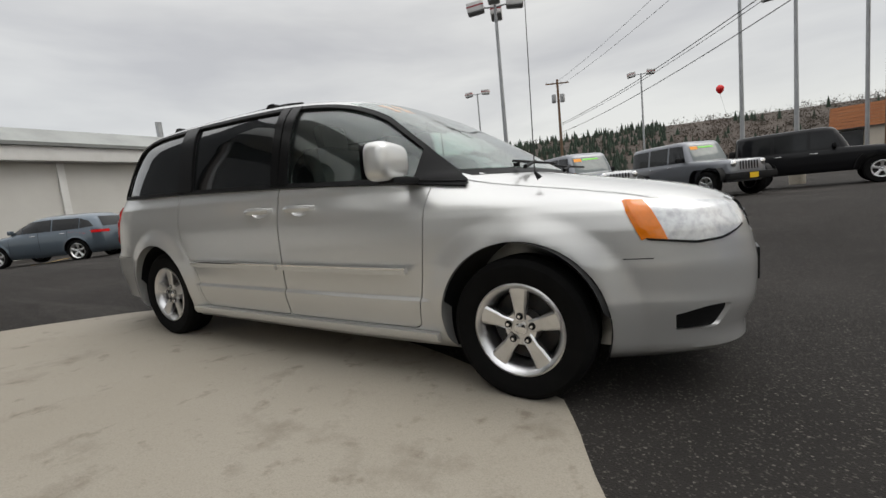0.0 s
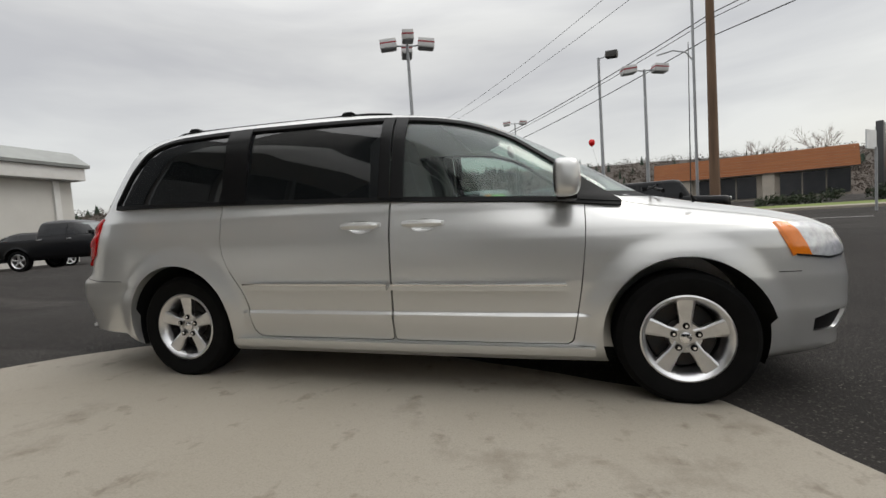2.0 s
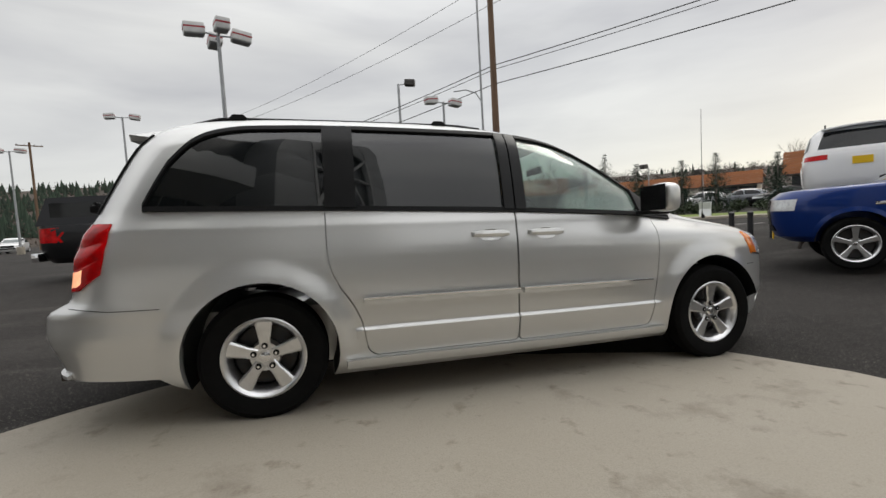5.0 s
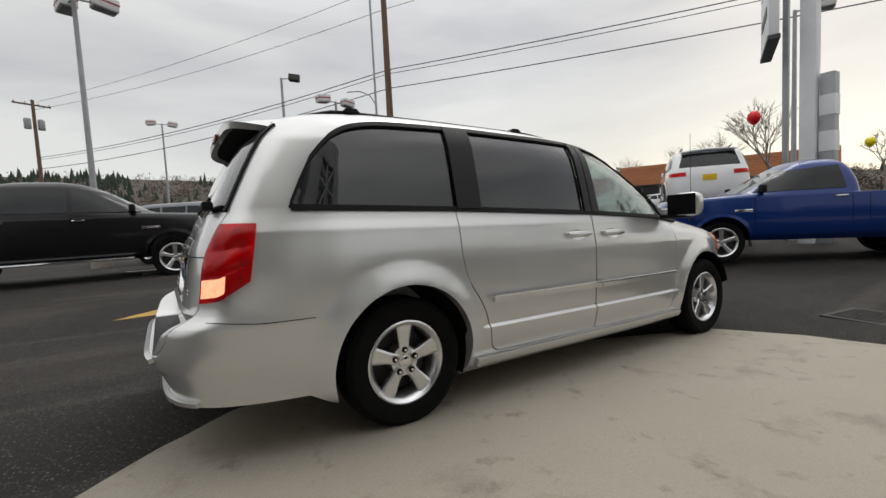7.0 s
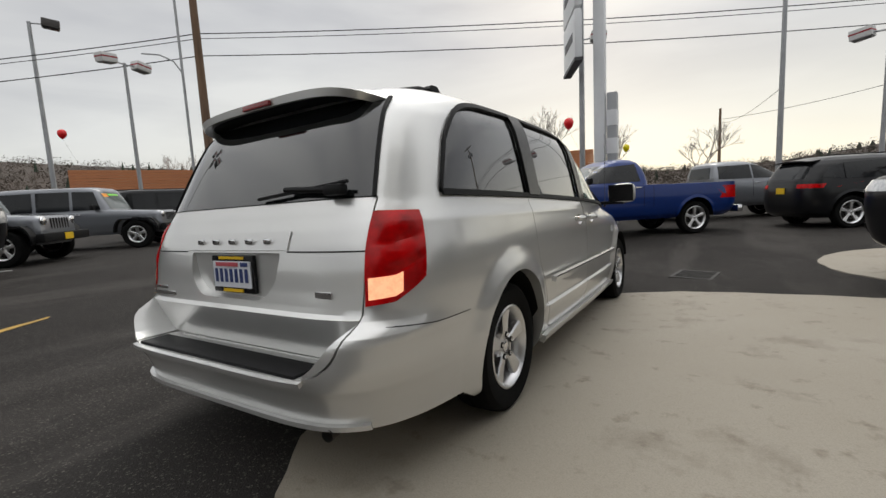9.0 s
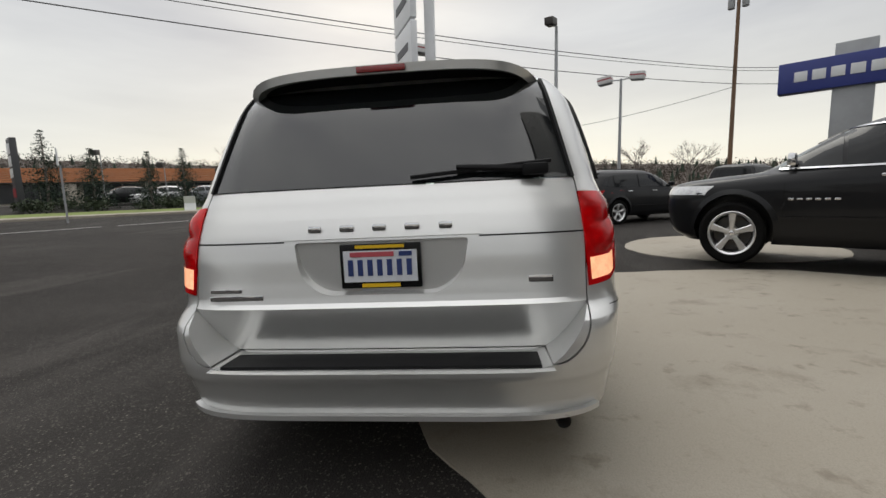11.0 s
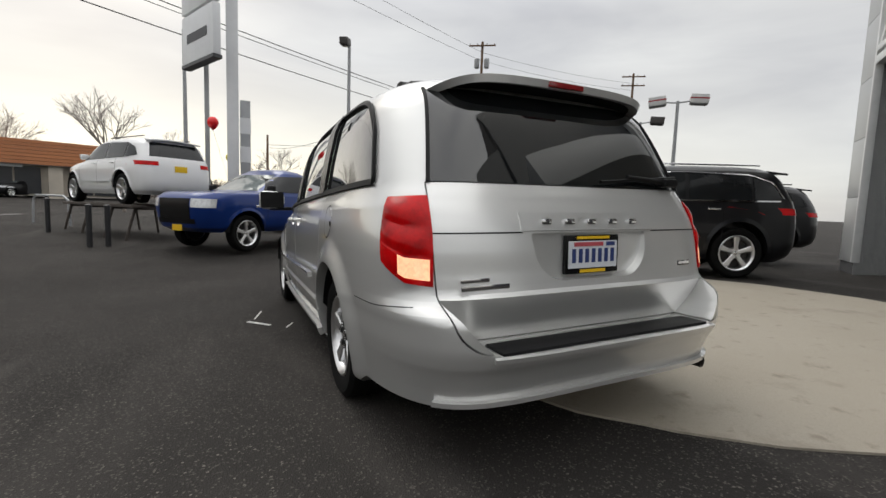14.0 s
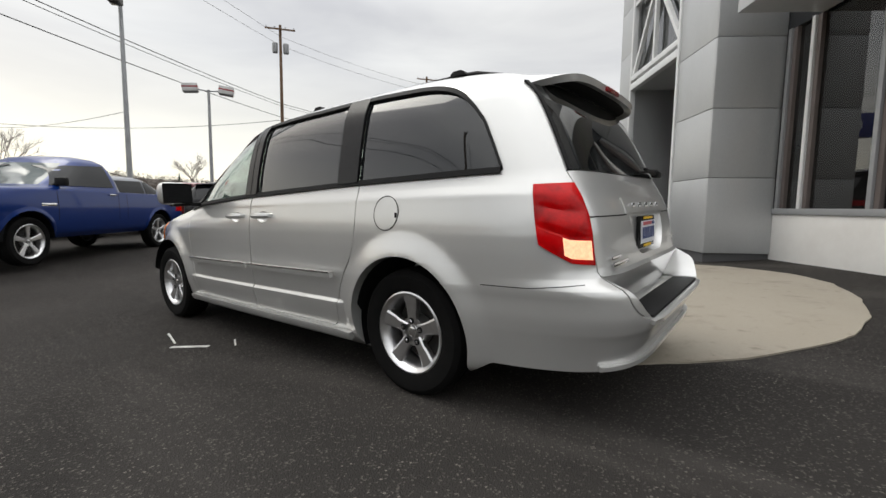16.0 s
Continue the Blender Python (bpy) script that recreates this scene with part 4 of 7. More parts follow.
for sg in (-1, 1):
    part("quarter_window", band(np.linspace(-2.085, -1.185, 26), 0.010, sg), TINT, van, "dark tinted quarter window")
    part("sliding_door_window", band(np.linspace(-1.01, -0.10, 12), 0.016, sg), TINT, van, "dark tinted sliding door window")
    part("front_door_window", band(np.linspace(0.055, 0.96, 16), 0.014, sg), CLEAR, van, "clear front door window").visible_shadow = False
    part("rear_pillar_trim", band(np.linspace(-1.184, -1.012, 4), 0.003, sg, 0.001, -0.02), GLOSS_BLACK, van, "black window pillar trim")
    part("middle_pillar_trim", band(np.linspace(-0.098, -0.03, 3), 0.003, sg, 0.001, -0.02), GLOSS_BLACK, van, "black window pillar trim")
    part("door_pillar_trim", band(np.linspace(-0.020, 0.053, 3), 0.003, sg, 0.001, -0.02), GLOSS_BLACK, van, "black window pillar trim")
    part("sail_trim", band(np.linspace(0.962, 1.25, 5), 0.003, sg, 0.001, -0.02), BLACK_PLASTIC, van, "black mirror sail panel")
    xs = np.linspace(-2.09, 1.25, 60)
    part("window_seal", VAN.on_side(sg, [(x, zlow(x) - 0.012) for x in xs], [(x, zlow(x) + 0.014) for x in xs], 0.004, 60, 3, -0.012), BLACK_PLASTIC, van, "black window seal")
    part("window_frame", VAN.on_side(sg, [(x, zhigh(x) - 0.020) for x in xs], [(x, zhigh(x) + 0.004) for x in xs], 0.002, 90, 3, -0.015), BLACK_PLASTIC, van)
    # rub strip and sill crease
    for a, b in ((-0.995, -0.040), (-0.012, 0.955)):
        zz = lambda x: 0.628 - 0.008 * (x + 1) / 2
        xs2 = np.linspace(a, b, 24)
        part("rub_strip", VAN.on_side(sg, [(x, zz(x) - 0.016) for x in xs2], [(x, zz(x) + 0.016) for x in xs2], 0.020, 24, 3, -0.03), SILVER, van, "silver side rub strip", sharp=60)
        part("rub_strip_insert", VAN.on_side(sg, [(x, zz(x) + 0.010) for x in xs2], [(x, zz(x) + 0.019) for x in xs2], 0.022, 24, 2, -0.03), CHROME, van)
    # handles
    for hx in (-0.205, 0.175):
        h = new("door_handle")
        h.parent = van
        bm = bmesh.new()
        path = [(-0.125, 0.006), (-0.115, 0.028), (-0.07, 0.042), (0.0, 0.046), (0.07, 0.042), (0.115, 0.028), (0.125, 0.006)]
        rows_ = []
        for u, d in path:
            x = hx + u
            y = VAN.side(x, 0.98) + d
            hh = 0.021 if abs(u) < 0.11 else 0.014
            rows_.append([bm.verts.new((x, sg * (y + dy), 0.980 + dz)) for dy, dz in ((-0.012, -hh), (0, -hh * 0.8), (0.006, 0), (0, hh * 0.8), (-0.012, hh))])
        for a, b in zip(rows_, rows_[1:]):
            for i in range(5):
                j = (i + 1) % 5
                bm.faces.new((a[i], a[j], b[j], b[i]))
        bm.faces.new(rows_[0])
        bm.faces.new(rows_[-1][::-1])
        part("grip", bm, SILVER, h)
    # wheels in their arches
    for cx in (WB, -WB):
        bm = bmesh.new()
        tube(bm, (cx, sg * 0.56, R_T + 0.015), (cx, sg * 0.86, R_T + 0.015), 0.400, n=48, caps=False)
        bmesh.ops.delete(bm, geom=[f for f in bm.faces if f.calc_center_median().z < 0.22], context="FACES")
        for v in bm.verts:
            if abs(v.co.y) > 0.8 and (v.co.z > 0.42 or cx < 0):
                v.co.y = sg * (0.955 if v.co.z > 0.42 else 0.915)
        part("arch_liner", bm, BLACK_PLASTIC, van, "black wheel arch liner")
        wheel(van, cx, sg * 0.835, R_T, 0.212, 0.225, sg)
    # sill
    part("sill", VAN.on_side(sg, [(x, 0.250) for x in np.linspace(-1.10, 1.10, 20)], [(x, 0.288) for x in np.linspace(-1.10, 1.10, 20)], 0.002, 20, 4, -0.03), SILVER, van, "silver sill below the doors")
    # mirrors
    m = new("door_mirror")
    m.parent = van
    bm = bmesh.new()
    bmesh.ops.create_uvsphere(bm, u_segments=28, v_segments=18, radius=1)
    for v in bm.verts:
        p = v.co
        q = [math.copysign(abs(c) ** 0.55, c) for c in p]
        k = 1.0 if q[0] > 0 else 0.55
        v.co = Vector((0.945 + 0.085 * q[0] * k, sg * (1.085 + 0.125 * q[1]), 1.175 + (0.092 + 0.008 * q[1]) * q[2]))
    part("shell", bm, SILVER, m, "silver mirror shell")
    bm = boxes(((0.965, sg * 1.0, 1.085), (0.10, 0.22, 0.035)), bevel=0.012)
    part("foot", bm, BLACK_PLASTIC, m, "black mirror foot")
    # mirror face in plain black: its shaded look is put into the colour
    bm = sheet(lambda u, v: (0.894 - 0.004, sg * (1.085 + 0.113 * u), 1.175 + 0.082 * v), np.linspace(-1, 1, 6), np.linspace(-1, 1, 6))
    part("mirror_glass", bm, GLOSS_BLACK, m, "mirror glass coloured black for the shade in it")
    # head lamp: amber end and clear lens over a bright reflector
    def lampshape(u, v, sg=sg, out=0.008):
        x0 = 1.985 + 0.085 * (1 - v)
        yend = 0.50
        zb = float(np.interp(u, [0, 0.35, 0.6, 1], [0.757, 0.735, 0.745, 0.79]))
        zt = float(np.interp(u, [0, 1], [0.925, 0.895]))
        z = zb + (zt - zb) * v
        ya = VAN.side(x0, z)
        y = ya + (yend - ya) * u ** 1.15
        x = VAN.front(y, z) if u > 0.02 else x0
        return (x + out * 0.6, sg * (y + out * (1 - u)), z)
    part("head_lamp", sheet(lampshape, np.linspace(0.15, 1, 30), np.linspace(0, 1, 10), 0.02), LAMP_CHROME, van, "clear head lamp with bright reflectors")
    part("turn_lamp", sheet(lampshape, np.linspace(0, 0.15, 10), np.linspace(0, 1, 10), 0.02), AMBER_LENS, van, "amber turn lamp")
    part("head_lamp_edge", sheet(lambda u, v: lampshape(u, v * 0.06 - 0.05, out=0.010), np.linspace(0, 1, 30), [0, 1], 0.008), BLACK_PLASTIC, van)
    # fog opening trim
    part("fog_recess", VAN.on_end("front", sg * 0.56, sg * 0.80, 0.36, 0.50, -0.035, 12, 5, -0.01, top_y=(sg * 0.52, sg * 0.70)), BLACK_PLASTIC, van, "black fog lamp recess")
    # tail lamp: wraps the corner
    def tail(u, v, sg=sg, out=0.006):
        # u 0: inner edge on the tail, 1: forward edge on the side
        zt = 1.105 - 0.004 * u
        zb = float(np.interp(u, [0, 0.45, 1], [0.752, 0.765, 0.845]))
        z = zb + (zt - zb) * v
        yi, yc = 0.780 - 0.018 * v, 0.880 - 0.035 * v
        xf = -2.285 + 0.045 * v
        # walk along the outline
        n = 18
        ptsl = [(VAN.back(yi + (yc - yi) * k / n, z), yi + (yc - yi) * k / n) for k in range(n + 1)]
        xe = ptsl[-1][0]
        ptsl += [(xe + (xf - xe) * k / n, VAN.side(xe + (xf - xe) * k / n, z)) for k in range(1, n + 1)]
        a = np.array(ptsl)
        d = np.r_[0, np.cumsum(np.hypot(*np.diff(a, axis=0).T))]
        x, y = np.interp(u * d[-1], d, a[:, 0]), np.interp(u * d[-1], d, a[:, 1])
        lobe = abs(math.sin(math.pi * (v - 0.29) / 0.355)) if v > 0.29 else 0.45
        bulge = out + (0.003 + 0.015 * lobe) * math.sin(math.pi * min(1, max(0, u))) ** 0.7
        return (x - bulge * (1 - u) ** 0.7, sg * (y + bulge * u ** 0.5), z)
    us = np.linspace(0, 1, 26)
    part("tail_lamp", sheet(tail, us, np.linspace(0.29, 1, 25), 0.02), RED_LENS, van, "red wrap-round tail lamp")
    part("tail_lamp_corner", sheet(tail, np.linspace(0.56, 1, 10), np.linspace(0, 0.29, 6), 0.02), RED_LENS, van, "red lower tail lamp")
    part("tail_lamp_rim", sheet(tail, np.linspace(0, 0.56, 14), np.linspace(0, 0.06, 2), 0.02), RED_LENS, van)
    part("lit_lamp", sheet(tail, np.linspace(0.05, 0.56, 14), np.linspace(0.06, 0.29, 6), 0.02), LIT_LENS, van, "lit lower section of the tail lamp")
    # roof rails and bars' feet
    rail = []
    for k in range(25):
        x = -1.92 + 1.80 * k / 24
        rail.append((x, sg * (0.60 - 0.015 * abs(k - 12) / 12), float(np.interp(x, [-1.92, -1.75, -0.3, -0.12], [1.680, 1.724, 1.724, 1.706]))))
    part("roof_rail", sweep(rail, 0.012, 8), BLACK_PLASTIC, van, "black roof rail")
    part("tail_lamp_edge", sheet(tail, np.linspace(0, 0.05, 3), np.linspace(0.06, 0.29, 5), 0.02), RED_LENS, van)
    for fx in (-1.66, -0.42):
        bm = prism(rounded([(-0.055, 0), (-0.030, 0.026), (0.030, 0.026), (0.055, 0)], 0.010), "y", -0.022, 0.022)
        bmesh.ops.translate(bm, vec=(fx, sg * 0.595, 1.722), verts=bm.verts)
        part("bar_foot", bm, BLACK_PLASTIC, van, "black roof bar foot")

# glass at both ends
part("windscreen", VAN.on_end("front", -0.79, 0.79, 1.128, 1.628, -0.004, 40, 16, -0.004, top_y=(-0.595, 0.595)), CLEAR, van, "clear windscreen").visible_shadow = False
part("rear_window", VAN.on_end("back", -0.740, 0.740, 1.162, 1.598, -0.003, 40, 14, -0.004, top_y=(-0.655, 0.655)), TINT, van, "dark tinted rear window")
for sg in (-1, 1):
    part("rear_window_edge", VAN.on_end("back", sg * 0.738, sg * 0.752, 1.160, 1.600, 0.002, 4, 12, -0.01, top_y=(sg * 0.653, sg * 0.667)), BLACK_PLASTIC, van)
# spoiler with the high brake lamp
def spoil(u, v):
    y = -0.665 + 1.33 * u
    e = (1 - abs(2 * u - 1) ** 9)
    x = -2.02 - (0.215 * e + 0.06) * v
    z = 1.700 - 0.042 * v - 0.025 * (1 - e) - 0.046 * abs(2 * u - 1) ** 3
    return (x, y, z)
part("rear_spoiler", sheet(spoil, np.linspace(0, 1, 40), np.linspace(0, 1, 8), 0.035), SILVER, van, "silver roof spoiler", sharp=50)
part("spoiler_underside", sheet(lambda u, v: (-2.10 - (0.155 * (1 - abs(2 * u - 1) ** 9)) * v, -0.64 + 1.28 * u, 1.640 + 0.008 * v - 0.020 * abs(2 * u - 1) ** 4 * v - 0.022 * abs(2 * u - 1) ** 3), np.linspace(0, 1, 30), np.linspace(0, 1, 4), 0.02), BLACK_PLASTIC, van, "black spoiler underside")
part("brake_lamp", boxes(((-2.297, 0, 1.640), (0.02, 0.205, 0.026)), bevel=0.006), BRAKE_LENS, van, "dark red high brake lamp")
# wiper, letters, plate, badges, step pad, tow cap
wp = bmesh.new()
tube(wp, (-2.405, -0.62, 1.195), (-2.41, -0.30, 1.215), 0.016, 0.011, 8)
tube(wp, (-2.40, -0.66, 1.225), (-2.415, -0.12, 1.185), 0.008, n=6)
box(wp, (-2.41, -0.60, 1.195), (0.05, 0.10, 0.045), bevel=0.015)
part("rear_wiper", wp, BLACK_PLASTIC, van, "black rear wiper")
part("letter_panel", VAN.on_end("back", -0.385, 0.385, 0.962, 1.038, 0.006, 24, 4, 0.008), SILVER, van, "raised handle bar on the tailgate", sharp=50)
for k, w in enumerate((0.052, 0.056, 0.052, 0.056, 0.050)):
    y = 0.255 - 0.1275 * k
    bm = boxes(((VAN.back(y, 1.0) - 0.013, y, 1.0), (0.010, w, 0.024)), bevel=0.006)
    part("name_badge", bm, CHROME, van, "small chrome badge shape")
part("plate_frame", boxes(((-2.490, 0, 0.853), (0.02, 0.315, 0.172)), bevel=0.005), GLOSS_BLACK, van, "black number plate frame")
part("number_plate", boxes(((-2.502, 0, 0.853), (0.006, 0.285, 0.120))), PLATE_WHITE, van, "white number plate with blue bars", smooth=False)
part("plate_band", boxes(((-2.5065, 0.03, 0.899), (0.003, 0.17, 0.018))), PLATE_RED, van, smooth=False)
part("plate_sticker", boxes(((-2.5065, -0.10, 0.899), (0.003, 0.05, 0.018))), PLATE_BLUE, van, smooth=False)
for k in range(7):
    part("plate_bar", boxes(((-2.5065, 0.115 - 0.038 * k, 0.848), (0.003, 0.020, 0.062))), PLATE_BLUE, van, smooth=False)
part("frame_text_low", boxes(((-2.502, 0, 0.779), (0.004, 0.15, 0.014))), YELLOW, van, "yellow frame lettering bar", smooth=False)
part("frame_text_high", boxes(((-2.502, 0, 0.928), (0.004, 0.19, 0.012))), YELLOW, van, "yellow frame lettering bar", smooth=False)
part("model_badge", boxes(((VAN.back(0.61, 0.765) - 0.004, 0.62, 0.772), (0.006, 0.13, 0.016)), ((VAN.back(0.57, 0.745) - 0.004, 0.575, 0.744), (0.006, 0.22, 0.020)), bevel=0.002), CHROME, van, "chrome model badge bars")
part("trim_badge", boxes(((VAN.back(-0.62, 0.79) - 0.004, -0.60, 0.790), (0.006, 0.09, 0.026)), bevel=0.002), CHROME, van, "small chrome badge")
part("step_pad", boxes(((-2.598, 0, 0.512), (0.135, 1.16, 0.018)), bevel=0.004), BLACK_PLASTIC, van, "black ribbed step pad on the bumper")
part("bumper_strip", VAN.on_end("back", -0.62, 0.62, 0.492, 0.510, 0.0015, 30, 2, -0.02), SILVER, van, "bright strip along the bumper edge")
bm = tube(bmesh.new(), (-2.30, -0.62, 0.30), (-2.60, -0.66, 0.285), 0.026, n=14, caps=False)
part("exhaust_tip", bm, DARKMETAL, van, "dark exhaust tip")
for sg in (-1, 1):
    part("tailgate_seam", VAN.on_end("back", sg * 0.38, sg * 0.768, 0.952, 0.958, 0.0015, 14, 2), BLACK_PLASTIC, van)
part("rear_bumper_edge", VAN.on_end("back", -0.79, 0.79, 0.302, 0.322, 0.0005, 50, 4, -0.02), SILVER, van, "flared lower bumper edge", sharp=60)
# seam between bumper and fender
for sg in (-1, 1):
    xs = np.linspace(-2.46, -2.02, 14)
    part("bumper_seam", VAN.on_side(sg, [(x, 0.655 + 0.10 * max(0, (-2.25 - x))) for x in xs], [(x, 0.659 + 0.10 * max(0, (-2.25 - x))) for x in xs], 0.0012, 14, 2), BLACK_PLASTIC, van)
    xs = np.linspace(1.985, 2.10, 6)
    part("bumper_seam", VAN.on_side(sg, [(x, 0.668) for x in xs], [(x, 0.672) for x in xs], 0.0012, 6, 2), BLACK_PLASTIC, van)
# fuel flap on the left flank
flap = sheet(lambda u, v: (-1.43 + 0.086 * v * math.cos(u), VAN.side(-1.43 + 0.086 * v * math.cos(u), 0.985 + 0.086 * v * math.sin(u)) + 0.002, 0.985 + 0.086 * v * math.sin(u)), np.linspace(2 * math.pi, 0, 49), [0.02, 0.5, 1.0], 0.0015)
part("fuel_flap", flap, SILVER, van, "round fuel flap", sharp=40)
part("fuel_flap_notch", boxes(((-1.505, VAN.side(-1.505, 0.975) + 0.004, 0.975), (0.012, 0.006, 0.026)), bevel=0.002), BLACK_PLASTIC, van)
part("fuel_flap_gap", sheet(lambda u, v: (-1.43 + (0.088 + 0.005 * v) * math.cos(u), VAN.side(-1.43 + 0.09 * math.cos(u), 0.985 + 0.09 * math.sin(u)) + 0.0015, 0.985 + (0.088 + 0.005 * v) * math.sin(u)), np.linspace(0, 2 * math.pi, 49), [0, 1]), BLACK_PLASTIC, van)
# nose: grille, bonnet wipers, plate, bonnet seams
gr = new("grille")
gr.parent = van
part("grille_back", VAN.on_end("front", -0.41, 0.41, 0.745, 0.895, -0.05, 20, 4, 0.01), BLACK_PLASTIC, gr)
for y, w in ((0, 0.03),):
    part("cross_bar", VAN.on_end("front", y - w, y + w, 0.745, 0.895, 0.004, 3, 6, 0.012), CHROME, gr, "chrome grille bar")
part("cross_bar", VAN.on_end("front", -0.41, 0.41, 0.81, 0.835, 0.004, 20, 3, 0.012), CHROME, gr, "chrome grille bar")
part("grille_surround", VAN.on_end("front", -0.43, 0.43, 0.892, 0.908, 0.006, 20, 2, 0.012), CHROME, gr, "chrome grille surround")
part("front_plate", boxes(((VAN.front(0, 0.56) + 0.008, 0, 0.56), (0.014, 0.31, 0.16)), bevel=0.003), GLOSS_BLACK, van, "dark front plate holder")
wb = bmesh.new()
for y0, y1 in ((-0.70, -0.12), (0.02, 0.62)):
    tube(wb, (1.50, y0 + 0.06, 1.115), (1.475, (y0 + y1) / 2, 1.155), 0.012, 0.008, 6)
    tube(wb, (1.46, y0, 1.145), (1.50, y1, 1.152), 0.007, n=6)
part("front_wipers", wb, BLACK_PLASTIC, van, "black windscreen wipers")
part("cowl", sheet(lambda u, v: (VAN.front(-0.8 + 1.6 * u, 1.09 + 0.035 * v) + 0.004, -0.8 + 1.6 * u, 1.09 + 0.035 * v), np.linspace(0, 1, 30), [0, 0.5, 1]), BLACK_PLASTIC, van, "black cowl below the windscreen")
for sg in (-1, 1):
    part("bonnet_seam", sheet(lambda u, v, sg=sg: (lambda z: (VAN.front(0.70 + 0.10 * (z - 0.915) / 0.17, z) + 0.0005, sg * (0.70 + 0.10 * (z - 0.915) / 0.17 + 0.005 * v), z + 0.0025))(0.915 + 0.17 * u), np.linspace(0, 1, 40), [0, 1]), BLACK_PLASTIC, van)
bm = boxes(((1.42, -0.55, 1.135), (0.03, 0.02, 0.02)))
part("washer_jet", bm, BLACK_PLASTIC, van)
bm = tube(bmesh.new(), (1.62, -0.78, 1.045), (1.60, -0.79, 1.075), 0.014, 0.006, 8)
part("aerial_base", bm, BLACK_PLASTIC, van, "short black aerial base")
bm = tube(bmesh.new(), (1.60, -0.79, 1.075), (1.59, -0.80, 1.86), 0.003, 0.0018, 6)
part("aerial", bm, WIRE, van, "thin mast aerial")
# price digits written on the windscreen
for dy, w in ((0.0, 0.03), (0.075, 0.055)):
    part("windscreen_marker", VAN.on_end("front", -0.50 + dy, -0.50 + dy + w, 1.545, 1.612, 0.003, 4, 4), ORANGE_CARD, van, "orange marker digit on the windscreen")


# inside: seats, dash, wheel
def seat(x, y, head=True):
    s = new("seat")
    s.parent = van
    bm = boxes(((x + 0.05, y, 0.78), (0.5, 0.48, 0.16)), bevel=0.05)
    part("cushion", bm, SEAT, s, "grey cloth cushion")
    bm = boxes(((0, 0, 0.32), (0.13, 0.48, 0.62)), bevel=0.05)
    bmesh.ops.transform(bm, matrix=pose(x - 0.16, y, 0.78, 0, -14, 0), verts=bm.verts)
    part("backrest", bm, SEAT, s, "grey cloth backrest")
    if head:
        bm = boxes(((0, 0, 0.72), (0.09, 0.27, 0.18)), bevel=0.04)
        bmesh.ops.transform(bm, matrix=pose(x - 0.16, y, 0.78, 0, -14, 0), verts=bm.verts)
        part("headrest", bm, SEAT, s, "grey headrest")


for x, y in ((0.25, 0.38), (0.25, -0.38), (-0.75, 0.40), (-0.75, -0.40), (-1.70, 0.40), (-1.70, -0.40)):
    seat(x, y)
part("dashboard", prism(rounded([(0.82, 0.72), (0.80, 0.98), (0.92, 1.085), (1.17, 1.06), (1.17, 0.72)], 0.05), "y", -0.77, 0.77), BLACK_PLASTIC, van, "dark dashboard")
bm = bmesh.new()
for k in range(24):
    a, b = 2 * math.pi * k / 24, 2 * math.pi * (k + 1) / 24
    tube(bm, (0, 0.185 * math.cos(a), 0.185 * math.sin(a)), (0, 0.185 * math.cos(b), 0.185 * math.sin(b)), 0.015, n=6)
box(bm, (0.01, 0, -0.02), (0.03, 0.16, 0.13), bevel=0.02)
box(bm, (0.01, 0, 0.0), (0.02, 0.36, 0.03))
bmesh.ops.transform(bm, matrix=pose(0.68, 0.38, 1.02, 0, -25, 0), verts=bm.verts)
part("steering_wheel", bm, BLACK_PLASTIC, van, "black steering wheel")
part("cabin_mirror", boxes(((0.60, 0, 1.50), (0.03, 0.24, 0.06)), bevel=0.01), BLACK_PLASTIC, van)


# ---- other vehicles ----
CARGLASS = material("dark_car_glass", (0.010, 0.011, 0.012), 0.05, dirt=0.3, dirt_scale=1.5, dirt_color=(0.03, 0.033, 0.036), spec=0.38)
PALE_GLASS = material("pale_car_glass", (0.13, 0.15, 0.15), 0.05, dirt=0.5, dirt_scale=2.0, dirt_color=(0.25, 0.28, 0.27))

